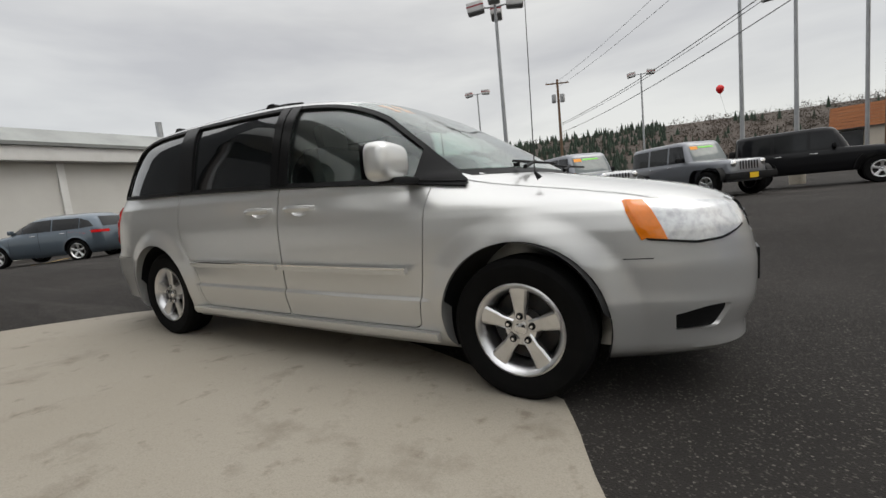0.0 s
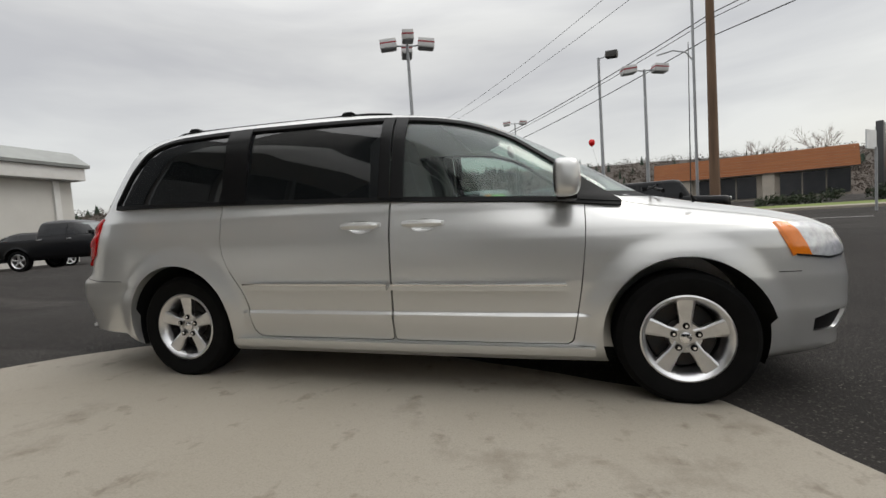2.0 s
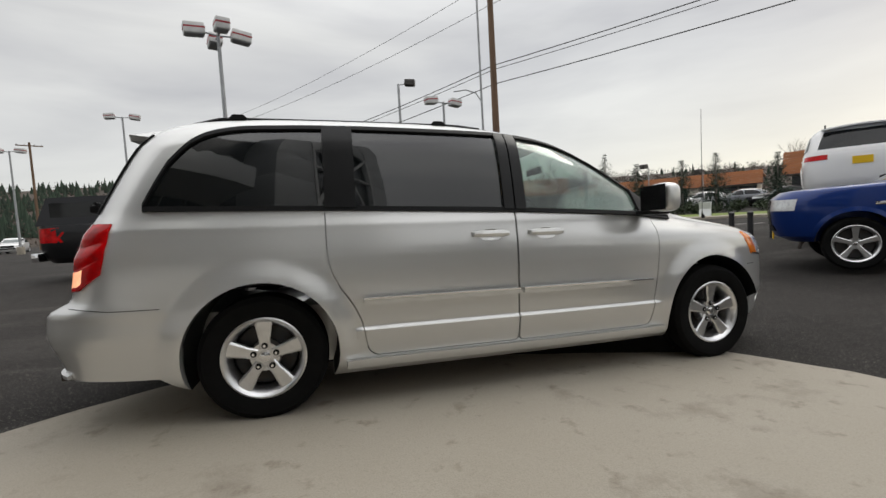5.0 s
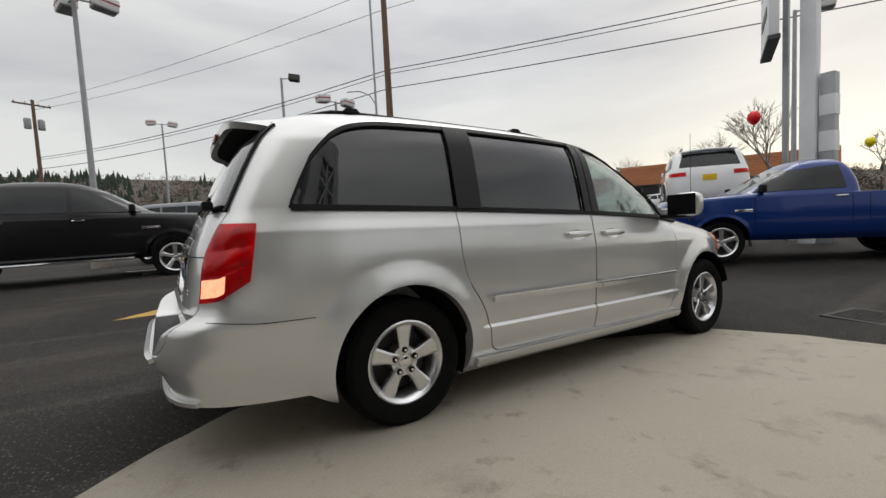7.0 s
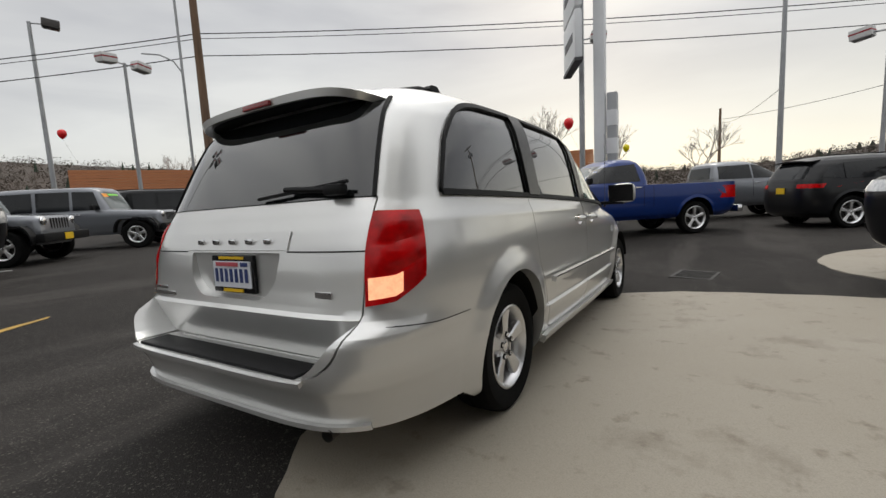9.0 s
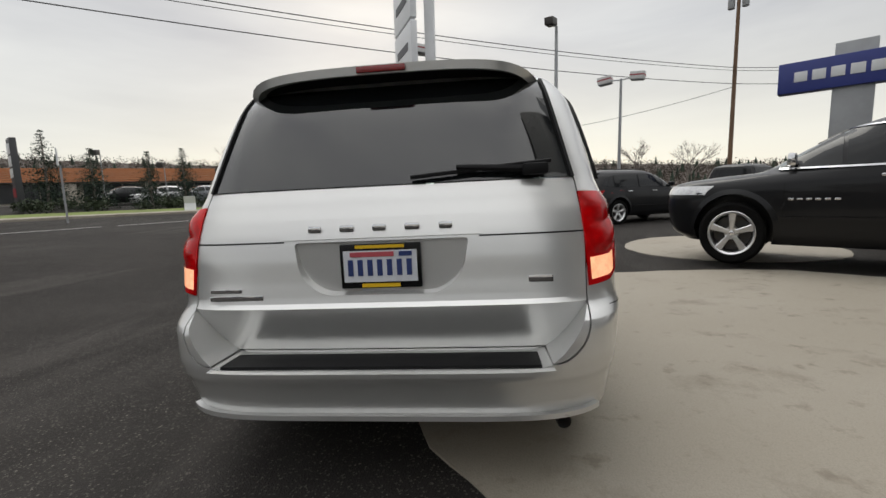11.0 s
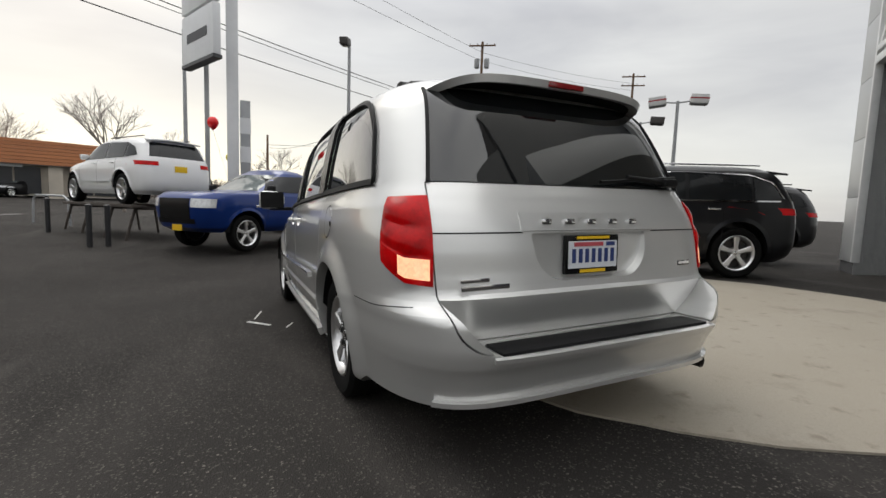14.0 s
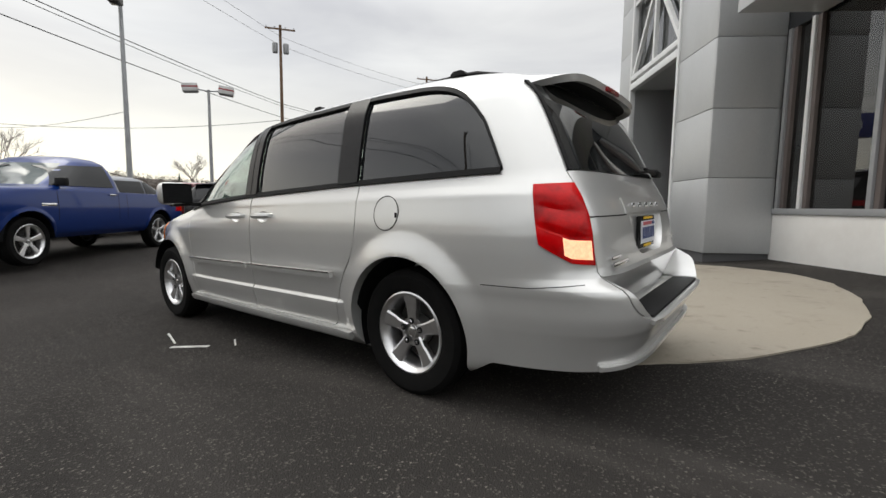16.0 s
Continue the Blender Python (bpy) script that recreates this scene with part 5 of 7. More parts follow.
SUV = dict(axles=(1.457, -1.457), r=0.385, rim=0.26, track=0.83, mid=-0.5, rows=[
    (0.26, -2.25, 2.10, 0.86, 6, 4.4), (0.36, -2.40, 2.28, 0.93, 6, 4.4), (0.50, -2.45, 2.34, 0.955, 6, 4.4), (0.70, -2.46, 2.37, 0.967, 6, 4.6), (0.88, -2.45, 2.36, 0.968, 6, 4.6),
    (0.98, -2.44, 2.30, 0.962, 6, 4.4), (1.03, -2.43, 2.14, 0.955, 6, 4.0), (1.08, -2.42, 1.70, 0.945, 6, 4.0), (1.115, -2.41, 1.25, 0.937, 6, 4.4), (1.16, -2.40, 1.12, 0.925, 6, 4.4),
    (1.35, -2.30, 0.80, 0.875, 6, 4.2), (1.52, -2.20, 0.48, 0.82, 6, 3.8), (1.62, -2.12, 0.25, 0.765, 5, 3.4), (1.68, -2.00, 0.05, 0.68, 4.4, 3.0), (1.72, -1.80, -0.20, 0.50, 3.6, 2.6), (1.742, -1.40, -0.60, 0.22, 3, 2.4)],
    windows=[((1.00, 0.42), (1.14, 1.16), (0.62, 0.42), (1.40, 1.52)), ((0.38, -0.62), (1.16, 1.165), (0.38, -0.62), (1.545, 1.575)), ((-0.68, -1.62), (1.165, 1.175), (-0.68, -1.62), (1.575, 1.54)), ((-1.66, -2.10), (1.175, 1.22), (-1.66, -1.95), (1.53, 1.42))],
    front=(1.17, 1.58, 0.74, 0.58), rear=(1.20, 1.56, 0.68, 0.58), belt=1.145, lamp_z=(0.86, 0.97), tail=(0.98, 1.08, 0.52), handles=(0.0, -1.05), seams=(0.93, -0.16, -1.20))
JEEP = dict(axles=(1.475, -1.475), r=0.40, rim=0.23, track=0.80, mid=-0.3, rows=[
    (0.42, -1.95, 2.02, 0.70, 9, 9), (0.50, -2.02, 2.08, 0.74, 9, 9), (0.70, -2.05, 2.10, 0.78, 10, 9), (0.98, -2.05, 2.08, 0.79, 10, 8), (1.06, -2.05, 2.02, 0.78, 10, 7), (1.10, -2.05, 1.55, 0.77, 10, 7), (1.13, -2.05, 0.82, 0.765, 10, 9),
    (1.30, -2.05, 0.74, 0.745, 10, 9), (1.55, -2.04, 0.60, 0.715, 10, 9), (1.72, -2.02, 0.50, 0.69, 9, 8), (1.78, -1.98, 0.42, 0.66, 7, 6), (1.80, -1.8, 0.30, 0.55, 5, 5)],
    windows=[((0.58, -0.10), (1.15, 1.15), (0.42, -0.10), (1.66, 1.68)), ((-0.18, -0.98), (1.15, 1.15), (-0.18, -0.98), (1.68, 1.68)), ((-1.08, -1.92), (1.15, 1.15), (-1.08, -1.90), (1.68, 1.66))],
    front=(1.16, 1.66, 0.64, 0.60), rear=(1.16, 1.64, 0.60, 0.58), belt=1.12, lamp_z=(0.86, 1.02), tail=(0.80, 1.0, 0.62), handles=(-0.02, -0.9), boxy=True)
PICKUP = dict(axles=(1.70, -1.70), r=0.40, rim=0.26, track=0.84, mid=-0.2, rows=[
    (0.42, -2.80, 2.45, 0.86, 8, 5), (0.52, -2.88, 2.64, 0.95, 8, 5), (0.70, -2.92, 2.70, 0.99, 9, 5), (0.95, -2.92, 2.72, 1.00, 9, 5.5), (1.12, -2.92, 2.70, 0.99, 9, 5.5), (1.20, -2.92, 2.58, 0.975, 9, 5), (1.215, -1.05, 2.50, 0.97, 9, 5),
    (1.25, -1.05, 2.20, 0.96, 9, 4.6), (1.285, -1.05, 1.45, 0.95, 9, 5), (1.33, -1.05, 1.32, 0.935, 9, 5), (1.50, -1.03, 1.02, 0.88, 9, 4.6), (1.68, -1.00, 0.72, 0.81, 8, 4.2), (1.80, -0.97, 0.48, 0.75, 7, 3.8), (1.86, -0.90, 0.30, 0.66, 5, 3.2), (1.90, -0.75, 0.05, 0.45, 4, 3)],
    windows=[((1.20, 0.20), (1.30, 1.31), (0.72, 0.20), (1.66, 1.76)), ((0.14, -0.92), (1.31, 1.32), (0.14, -0.88), (1.76, 1.74))],
    front=(1.34, 1.76, 0.74, 0.58), rear=(1.34, 1.72, 0.62, 0.56), belt=1.27, lamp_z=(0.90, 1.08), tail=(0.85, 1.15, 0.82), handles=(0.28, -0.80), bed=True, seams=(1.16, 0.17, -0.93, -1.10))
SINGLE_CAB = dict(axles=(1.70, -1.72), r=0.40, rim=0.27, track=0.84, mid=0.1, rows=[
    (0.42, -2.80, 2.45, 0.86, 8, 5), (0.52, -2.92, 2.64, 0.95, 8, 5), (0.70, -2.96, 2.70, 0.99, 9, 5), (0.95, -2.96, 2.72, 1.00, 9, 5.5), (1.12, -2.96, 2.70, 0.99, 9, 5.5), (1.24, -2.96, 2.56, 0.975, 9, 5), (1.255, -0.52, 2.48, 0.97, 9, 5),
    (1.28, -0.52, 2.20, 0.96, 9, 4.6), (1.305, -0.52, 1.45, 0.95, 9, 5), (1.34, -0.52, 1.32, 0.935, 9, 5), (1.50, -0.50, 1.02, 0.88, 9, 4.6), (1.68, -0.44, 0.72, 0.81, 8, 4.2), (1.80, -0.36, 0.52, 0.75, 7, 3.8), (1.87, -0.26, 0.40, 0.66, 5, 3.2), (1.91, -0.15, 0.25, 0.45, 4, 3)],
    windows=[((1.16, -0.26), (1.33, 1.34), (0.70, -0.20), (1.70, 1.76)),],
    front=(1.34, 1.76, 0.74, 0.58), rear=(1.38, 1.72, 0.62, 0.56), belt=1.30, lamp_z=(0.94, 1.12), tail=(0.85, 1.15, 0.82), handles=(-0.16,), bed=True, bed_x=(-2.84, -0.64), seams=(1.16, -0.33, -0.58))
CAR = dict(axles=(1.33, -1.33), r=0.32, rim=0.21, track=0.75, mid=-0.1, rows=[
    (0.18, -2.1, 2.05, 0.80, 5, 4), (0.30, -2.22, 2.20, 0.86, 5, 4), (0.55, -2.28, 2.25, 0.885, 5, 4), (0.75, -2.27, 2.18, 0.88, 5, 3.8), (0.85, -2.25, 1.95, 0.87, 5, 3.6), (0.92, -2.20, 1.30, 0.86, 5, 3.6), (0.97, -2.05, 0.95, 0.845, 5, 3.8),
    (1.15, -1.85, 0.62, 0.78, 4.6, 3.6), (1.32, -1.55, 0.25, 0.69, 4, 3.2), (1.40, -1.25, 0.0, 0.58, 3.4, 2.8), (1.44, -0.95, -0.25, 0.35, 3, 2.4)],
    windows=[((0.78, -0.10), (0.97, 0.98), (0.25, -0.10), (1.28, 1.34)), ((-0.16, -1.25), (0.98, 1.0), (-0.16, -1.0), (1.34, 1.28))],
    front=(0.99, 1.30, 0.66, 0.52), rear=(1.0, 1.30, 0.62, 0.52), belt=0.96, lamp_z=(0.62, 0.74), tail=(0.68, 0.84, 0.5), handles=())


def vehicle(name, spec, m, coat, label, category, group="", detail=True, canopy=False, card=None, chrome_line=False):
    sh = Shell(spec["rows"], spec["mid"])
    top = thing(name, m, label, category, group)
    bm = sh.mesh(64 if detail else 34, 96 if detail else 56)
    r, tr = spec["r"], spec["track"]
    cuts = [tube(bmesh.new(), (ax, sg * (tr - 0.28), r + 0.03), (ax, sg * 1.3, r + 0.03), r * 1.17, n=40) for sg in (1, -1) for ax in spec["axles"]]
    if spec.get("bed"):
        b0, b1 = spec.get("bed_x", (-2.82, -1.16))
        cuts.append(prism([(b0, 0.92), (b1, 0.92), (b1, 1.6), (b0, 1.6)], "y", -0.82, 0.82))
    bm = carve_all(bm, cuts)
    part("body", bm, coat, top, sharp=30)
    for sg in (1, -1):
        for (xb, zb, xt, zt) in spec["windows"]:
            part("side_window", sh.on_side(sg, list(zip(xb, zb)), list(zip(xt, zt)), 0.004, 8, 5, -0.01), CARGLASS, top, "dark side window")
        if chrome_line:
            part("window_line", sh.on_side(sg, [(1.0, 1.125), (-2.05, 1.165)], [(1.0, 1.145), (-2.05, 1.185)], 0.009, 30, 2, -0.015), CHROME, top, "chrome line below the windows")
            part("window_line", sh.on_side(sg, [(0.65, 1.415), (0.38, 1.555), (-0.65, 1.59), (-1.6, 1.555), (-1.95, 1.44), (-2.10, 1.22)], [(0.65, 1.43), (0.38, 1.572), (-0.65, 1.606), (-1.6, 1.57), (-1.97, 1.45), (-2.12, 1.22)], 0.009, 40, 2, -0.015), CHROME, top, "chrome line over the windows")
            part("badge", boxes(*[((0.86 - 0.085 * k, sg * (sh.side(0.86 - 0.085 * k, 0.80) + 0.003), 0.80), (0.055, 0.008, 0.022)) for k in range(6)], bevel=0.002), CHROME, top, "small chrome badge bars")
        for hx in spec["handles"]:
            hz = spec["belt"] - 0.10
            part("door_handle", boxes(((hx, sg * (sh.side(hx, hz) + 0.018), hz), (0.19, 0.025, 0.032)), bevel=0.008), CHROME if coat is not WHITE_CAR else coat, top, "bright door handle")
        for sx in spec.get("seams", ()):
            part("door_seam", sh.on_side(sg, [(sx - 0.006, spec["rows"][2][0] + 0.02), (sx + 0.006, spec["rows"][2][0] + 0.02)], [(sx - 0.006, spec["belt"]), (sx + 0.006, spec["belt"])], 0.0015, 2, 8), BLACK_PLASTIC, top)
        for ax in spec["axles"]:
            ln = tube(bmesh.new(), (ax, sg * (tr - 0.27), r + 0.03), (ax, sg * (sh.side(ax, r * 2.1) - 0.02), r + 0.03), r * 1.165, n=36, caps=False)
            bmesh.ops.delete(ln, geom=[f for f in ln.faces if f.calc_center_median().z < r], context="FACES")
            part("arch_liner", ln, BLACK_PLASTIC, top, "black wheel arch liner")
            if not spec.get("boxy"):
                lip = sheet(lambda u, v, ax=ax, sg=sg: (lambda x, z: (x, sg * (sh.side(x, z) + 0.018 * (1 - v)), z))(ax + r * (1.17 + 0.16 * v) * math.cos(math.pi * u), r + 0.03 + r * (1.17 + 0.16 * v) * math.sin(math.pi * u)), np.linspace(0, 1, 28), [0, 0.35, 0.7, 1])
                part("arch_lip", lip, coat, top, sharp=60)
            wheel(top, ax, sg * tr, r, spec["rim"], 0.235, sg, lugs=False)
            if spec.get("boxy"):
                fl = sheet(lambda u, v, ax=ax, sg=sg: (ax + (r + 0.09) * 1.05 * math.cos(math.pi * u) * (1.1 if abs(u - 0.5) < 0.3 else 1.15), sg * (0.74 + 0.20 * v), r + 0.04 + min(0.42, (r + 0.10) * math.sin(math.pi * u) * 1.25)), np.linspace(0.02, 0.98, 18), [0, 0.5, 1], 0.03)
                part("fender_flare", fl, BLACK_PLASTIC, top, "black fender flare")
        z0, z1 = spec["lamp_z"]
        yf = 0.60 if not spec.get("boxy") else 0.52
        if spec.get("boxy"):
            bm = lathe(bmesh.new(), [(0, -0.02), (0.07, -0.012), (0.09, 0.0), (0.095, 0.02)], 20)
            bmesh.ops.transform(bm, matrix=Matrix.Translation((sh.front(yf, 0.94) + 0.012, sg * yf, 0.94)) @ Matrix.Rotation(radians(90), 4, "Z"), verts=bm.verts)
            part("head_lamp", bm, CHROME, top, "round head lamp")
        else:
            ya, yb = 0.50, 0.88
            part("head_lamp", sh.on_end("front", sg * ya, sg * yb, z0, z1, 0.008, 10, 4, 0.012), LAMP_CHROME, top, "clear head lamp")
        t0, t1, yi = spec["tail"]
        yo = sh.level(t0)[2] * 0.985
        part("tail_lamp", sh.on_end("back", sg * yi, sg * yo, t0, t1, 0.010, 10, 4, 0.012), RED_LENS, top, "red tail lamp")
        mx = spec["windows"][0][0][0] - 0.12
        mz = spec["belt"] + 0.08
        mir = bmesh.new()
        box(mir, (mx, sg * (sh.side(mx, mz) + 0.14), mz + 0.02), (0.10, 0.20, 0.15), bevel=0.04)
        box(mir, (mx + 0.02, sg * (sh.side(mx, mz) + 0.03), mz - 0.03), (0.06, 0.10, 0.04), bevel=0.01)
        part("door_mirror", mir, CHROME if chrome_line else (coat if not (spec.get("boxy") or spec.get("bed")) else BLACK_PLASTIC), top, "door mirror")
    zb, zt, yb, yt = spec["front"]
    part("windscreen", sh.on_end("front", -yb, yb, zb, zt, 0.004, 20, 8, 0.0, top_y=(-yt, yt)), PALE_GLASS, top, "windscreen")
    zb, zt, yb, yt = spec["rear"]
    part("rear_window", sh.on_end("back", -yb, yb, zb, zt, 0.004, 20, 8, 0.0, top_y=(-yt, yt)), CARGLASS, top, "dark rear window")
    # nose and tail fittings
    gz0 = spec["lamp_z"][0] - (0.24 if spec.get("bed") else 0.08)
    if spec.get("boxy"):
        for k in range(7):
            y = -0.30 + 0.10 * k
            part("grille_slot", boxes(((sh.front(y, 0.90) + 0.004, y, 0.88), (0.012, 0.045, 0.24)), bevel=0.004), BLACK_PLASTIC, top)
        part("front_bumper", boxes(((2.16, 0, 0.58), (0.16, 1.70, 0.20)), bevel=0.03), BLACK_PLASTIC, top, "black front bumper")
        part("rear_bumper", boxes(((-2.10, 0, 0.58), (0.16, 1.60, 0.18)), bevel=0.03), BLACK_PLASTIC, top, "black rear bumper")
        sp = lathe(bmesh.new(), [(0, -0.11), (0.20, -0.11), (0.24, -0.12), (0.38, -0.10), (0.385, 0.08), (0.2, 0.1), (0, 0.1)], 28)
        bmesh.ops.transform(sp, matrix=Matrix.Translation((-2.17, 0.1, 1.02)) @ Matrix.Rotation(radians(-90), 4, "Z"), verts=sp.verts)
        part("spare_wheel", sp, RUBBER, top, "spare wheel on the tailgate")
    else:
        part("grille", sh.on_end("front", -0.46, 0.46, gz0, spec["lamp_z"][1], 0.008, 14, 4, 0.012), GLOSS_BLACK, top, "dark grille")
        part("bumper_opening", sh.on_end("front", -0.55, 0.55, spec["rows"][1][0] + 0.08, spec["rows"][1][0] + 0.18, 0.006, 14, 3, 0.01), BLACK_PLASTIC, top)
    plate_z = 0.52 if spec.get("bed") else (0.58 if spec.get("boxy") else 0.48)
    if card != "none":
        part("front_card", boxes(((sh.front(0, plate_z) + (0.16 if spec.get("boxy") else 0.012), 0, plate_z), (0.012, 0.30, 0.15))), YELLOW, top, "yellow dealer card in place of a plate", smooth=False)
        rz = 0.92 if not spec.get("bed") else 0.60
        if not spec.get("boxy"):
            part("rear_card", boxes(((sh.back(0, rz) - 0.012, 0, rz), (0.012, 0.30, 0.15))), YELLOW, top, "yellow dealer card in place of a plate", smooth=False)
    if card == "price":
        part("price_mark", sh.on_end("front", -0.56, -0.30, spec["front"][1] - 0.14, spec["front"][1] - 0.04, 0.010, 6, 3), ORANGE_CARD, top, "orange price mark on the windscreen")
        part("price_mark", sh.on_end("front", -0.26, 0.30, spec["front"][1] - 0.10, spec["front"][1] - 0.05, 0.010, 6, 3), GREEN_CARD, top, "green price mark on the windscreen")
    if spec.get("bed"):
        part("rear_bumper", boxes(((spec["rows"][2][1] - 0.03, 0, 0.56), (0.14, 1.80, 0.18)), bevel=0.03), CHROME, top, "chrome rear bumper")
        for sg in (1, -1) if canopy else ():
            part("running_board", boxes(((0.1, sg * 0.97, 0.44), (1.9, 0.12, 0.05)), bevel=0.015), CHROME, top, "chrome running board")
        for sg in (1, -1):
            part("badge", boxes(((1.35, sg * (sh.side(1.35, 1.0) + 0.003), 1.00), (0.30, 0.008, 0.05)), bevel=0.002), CHROME, top, "small chrome badge bar")
    elif not spec.get("boxy") and detail:
        for sg in (1, -1):
            xs = np.linspace(-0.9, 0.95, 12)
            part("side_strip", sh.on_side(sg, [(x, 0.56) for x in xs], [(x, 0.60) for x in xs], 0.012, 12, 2, -0.02), coat, top, sharp=60)
            rl = bmesh.new()
            tube(rl, (-1.85, sg * 0.56, 1.735), (-0.1, sg * 0.58, 1.745), 0.014, n=8)
            part("roof_rail", rl, CHROME if chrome_line else BLACK_PLASTIC, top, "roof rail")
        part("spoiler", sheet(lambda u, v: (-1.98 - 0.28 * v, -0.62 + 1.24 * u, 1.685 - 0.03 * v - 0.04 * (2 * u - 1) ** 2), np.linspace(0, 1, 16), [0, 0.5, 1], 0.03), coat, top, "roof spoiler")
    if canopy:
        c = prism(rounded([(-2.88, 1.20), (-2.72, 1.78), (-1.10, 1.80), (-1.08, 1.20)], [0.02, 0.06, 0.05, 0.02]), "y", -0.90, 0.90)
        for v in c.verts:
            if v.co.z > 1.4:
                v.co.y *= 0.86
        part("bed_canopy", c, coat, top, "dark canopy over the truck bed")
        for sg in (1, -1):
            part("canopy_window", boxes(((-1.95, sg * 0.857, 1.50), (1.35, 0.012, 0.32))), CARGLASS, top, smooth=False)
    return top


def stand(x, y, az, z=None):
    return Matrix.Translation((x, y, ground_z(x, y) - 0.004 if z is None else z)) @ Matrix.Rotation(radians(az), 4, "Z")


vehicle("suv", SUV, stand(2.23, -5.60, 54.5, 0.07) @ Matrix.Diagonal((1.05, 1.05, 1.13, 1)), BLACK_CAR, "shiny dark SUV with chrome window lines beside the pad", "car", chrome_line=True, card="none")
vehicle("pickup_truck", SINGLE_CAB, stand(8.35, 0.50, 130, 0.0), BLUE, "bright blue single-cab pickup truck on the asphalt lot", "truck", card="yes")
vehicle("pickup_truck", PICKUP, stand(-4.2, 9.40, -3, 0.15) @ Matrix.Diagonal((1.12, 1.12, 1.12, 1)), BLACK_CAR, "black pickup truck with a bed canopy and chrome steps", "truck", canopy=True, card="none")
vehicle("suv", SUV, stand(11.2, 4.0, 33, 0.92), WHITE_CAR, "white SUV shown off on a raised steel rack", "car", card="yes")
vehicle("suv", SUV, stand(11.6, -5.4, -62), BLACK_CAR, "black SUV with a yellow dealer card", "car", card="yes")
vehicle("suv", SUV, stand(3.4, -9.3, 55, 0.2), BLACK_CAR, "black SUV parked near the showroom wall", "car", card="none")
vehicle("off_roader", JEEP, stand(-1.3, 12.4, -45), GREY_CAR, "grey boxy off-roader with black fenders and price marks", "car", "row of off-roaders", card="price")
vehicle("off_roader", JEEP, stand(1.9, 14.0, -45), GREY_CAR, "silver-grey boxy off-roader with a yellow dealer card", "car", "row of off-roaders", card="price")
vehicle("off_roader", JEEP, stand(5.3, 15.6, -8), BLACK_CAR, "black boxy off-roader in the row by the pole", "car", "row of off-roaders", card="none")
vehicle("pickup_truck", PICKUP, stand(14.6, -2.2, -58), GREY_CAR, "grey pickup truck in the far row", "truck", detail=False, card="none")
vehicle("pickup_truck", PICKUP, stand(16.4, -5.6, -58), RED_CAR, "dark red pickup truck in the far row", "truck", detail=False, card="none")
vehicle("pickup_truck", PICKUP, stand(14.0, -10.4, -58), BLACK_CAR, "black pickup truck in the far row", "truck", detail=False, card="none")
vehicle("suv", SUV, stand(-18.9, 3.8, -148), STEEL_BLUE, "grey-blue SUV parked before the warehouse", "car", detail=False, card="none")
vehicle("pickup_truck", PICKUP, stand(-26.0, 13.4, -120), BLACK_CAR, "black pickup truck parked along the warehouse", "truck", detail=False, card="none")
vehicle("pickup_truck", PICKUP, stand(-17.6, 10.2, 18), BLACK_CAR, "black pickup truck parked near the warehouse end", "truck", card="none")
sedan = vehicle("parked_car", CAR, stand(-24, 27, -40), GREY_CAR, "grey car in the far parked row", "car", "far parked row", detail=False, card="none")
sedan_b = vehicle("parked_car", CAR, stand(-28, 30, -40), WHITE_CAR, "white car in the far parked row", "car", "far parked row", detail=False, card="none")
sedan_c = vehicle("parked_car", CAR, stand(-20.5, 24.5, -40), BLACK_CAR, "black car in the far parked row", "car", "far parked row", detail=False, card="none")
for k in range(9):
    x, y = -33 + 3.4 * k, 46 + 1.2 * k
    copy_thing((sedan, sedan_b, sedan_c)[k % 3], stand(x, y, -75 + 3 * (k % 3)))
for k in range(7):
    x, y = 27 + 1.6 * k, 27.5 - 2.1 * k
    copy_thing((sedan_c, sedan_b, sedan)[k % 3], stand(x, y, 150 + 4 * (k % 2)))
for k in range(6):
    x, y = 15 + 2.4 * k, -16 - 1.5 * k
    copy_thing((sedan, sedan_c, sedan_b)[k % 3], stand(x, y, -50))

# rack below the white SUV, with posts before it and a bollard stand-in
rk = thing("display_rack", stand(11.2, 4.0, 33, ground_z(11.2, 4.0)), "dark steel display rack holding a white SUV", "rack")
hz = 0.92 - ground_z(11.2, 4.0)
for sg in (1, -1):
    part("track", boxes(((0, sg * 0.83, hz - 0.04), (4.2, 0.32, 0.07)), bevel=0.01), RACK, rk, "steel wheel track")
for ax in (-1.9, -0.7, 0.7, 1.9):
    for sg in (1, -1):
        part("leg", tube(bmesh.new(), (ax + 0.15, sg * 1.0, 0), (ax, sg * 0.83, hz - 0.07), 0.035, n=8), RACK, rk)
    part("cross_beam", boxes(((ax, 0, hz - 0.10), (0.08, 1.7, 0.07))), RACK, rk, smooth=False)
POSTS = [(7.66, 4.24), (7.86, 3.96), (11.0, 5.9)]
for x, y in POSTS:
    p = thing("post", stand(x, y, 0), "short black steel post by the display rack", "post", "posts by the rack")
    part("shaft", tube(bmesh.new(), (0, 0, 0), (0, 0, 0.88), 0.055, n=14), POST_BLACK, p)
    part("cap", lathe(bmesh.new(), [(0.062, 0.86), (0.062, 0.90), (0.03, 0.925), (0, 0.93)], 14, "Z"), POST_BLACK, p)
# bent tube put in place of a bollard wrapped in white and yellow
hr = thing("handrail", stand(14.1, 6.8, 0), "pale bent tube standing in for a wrapped bollard", "rail")
pts = [(-0.75, -0.75, 0.0), (-0.7, -0.7, 0.80), (-0.55, -0.55, 0.93), (0.4, 0.4, 0.93), (0.5, 0.5, 0.80), (0.55, 0.55, 0.0)]
part("tube", sweep(pts, 0.035, 10), POLE_GREY, hr)
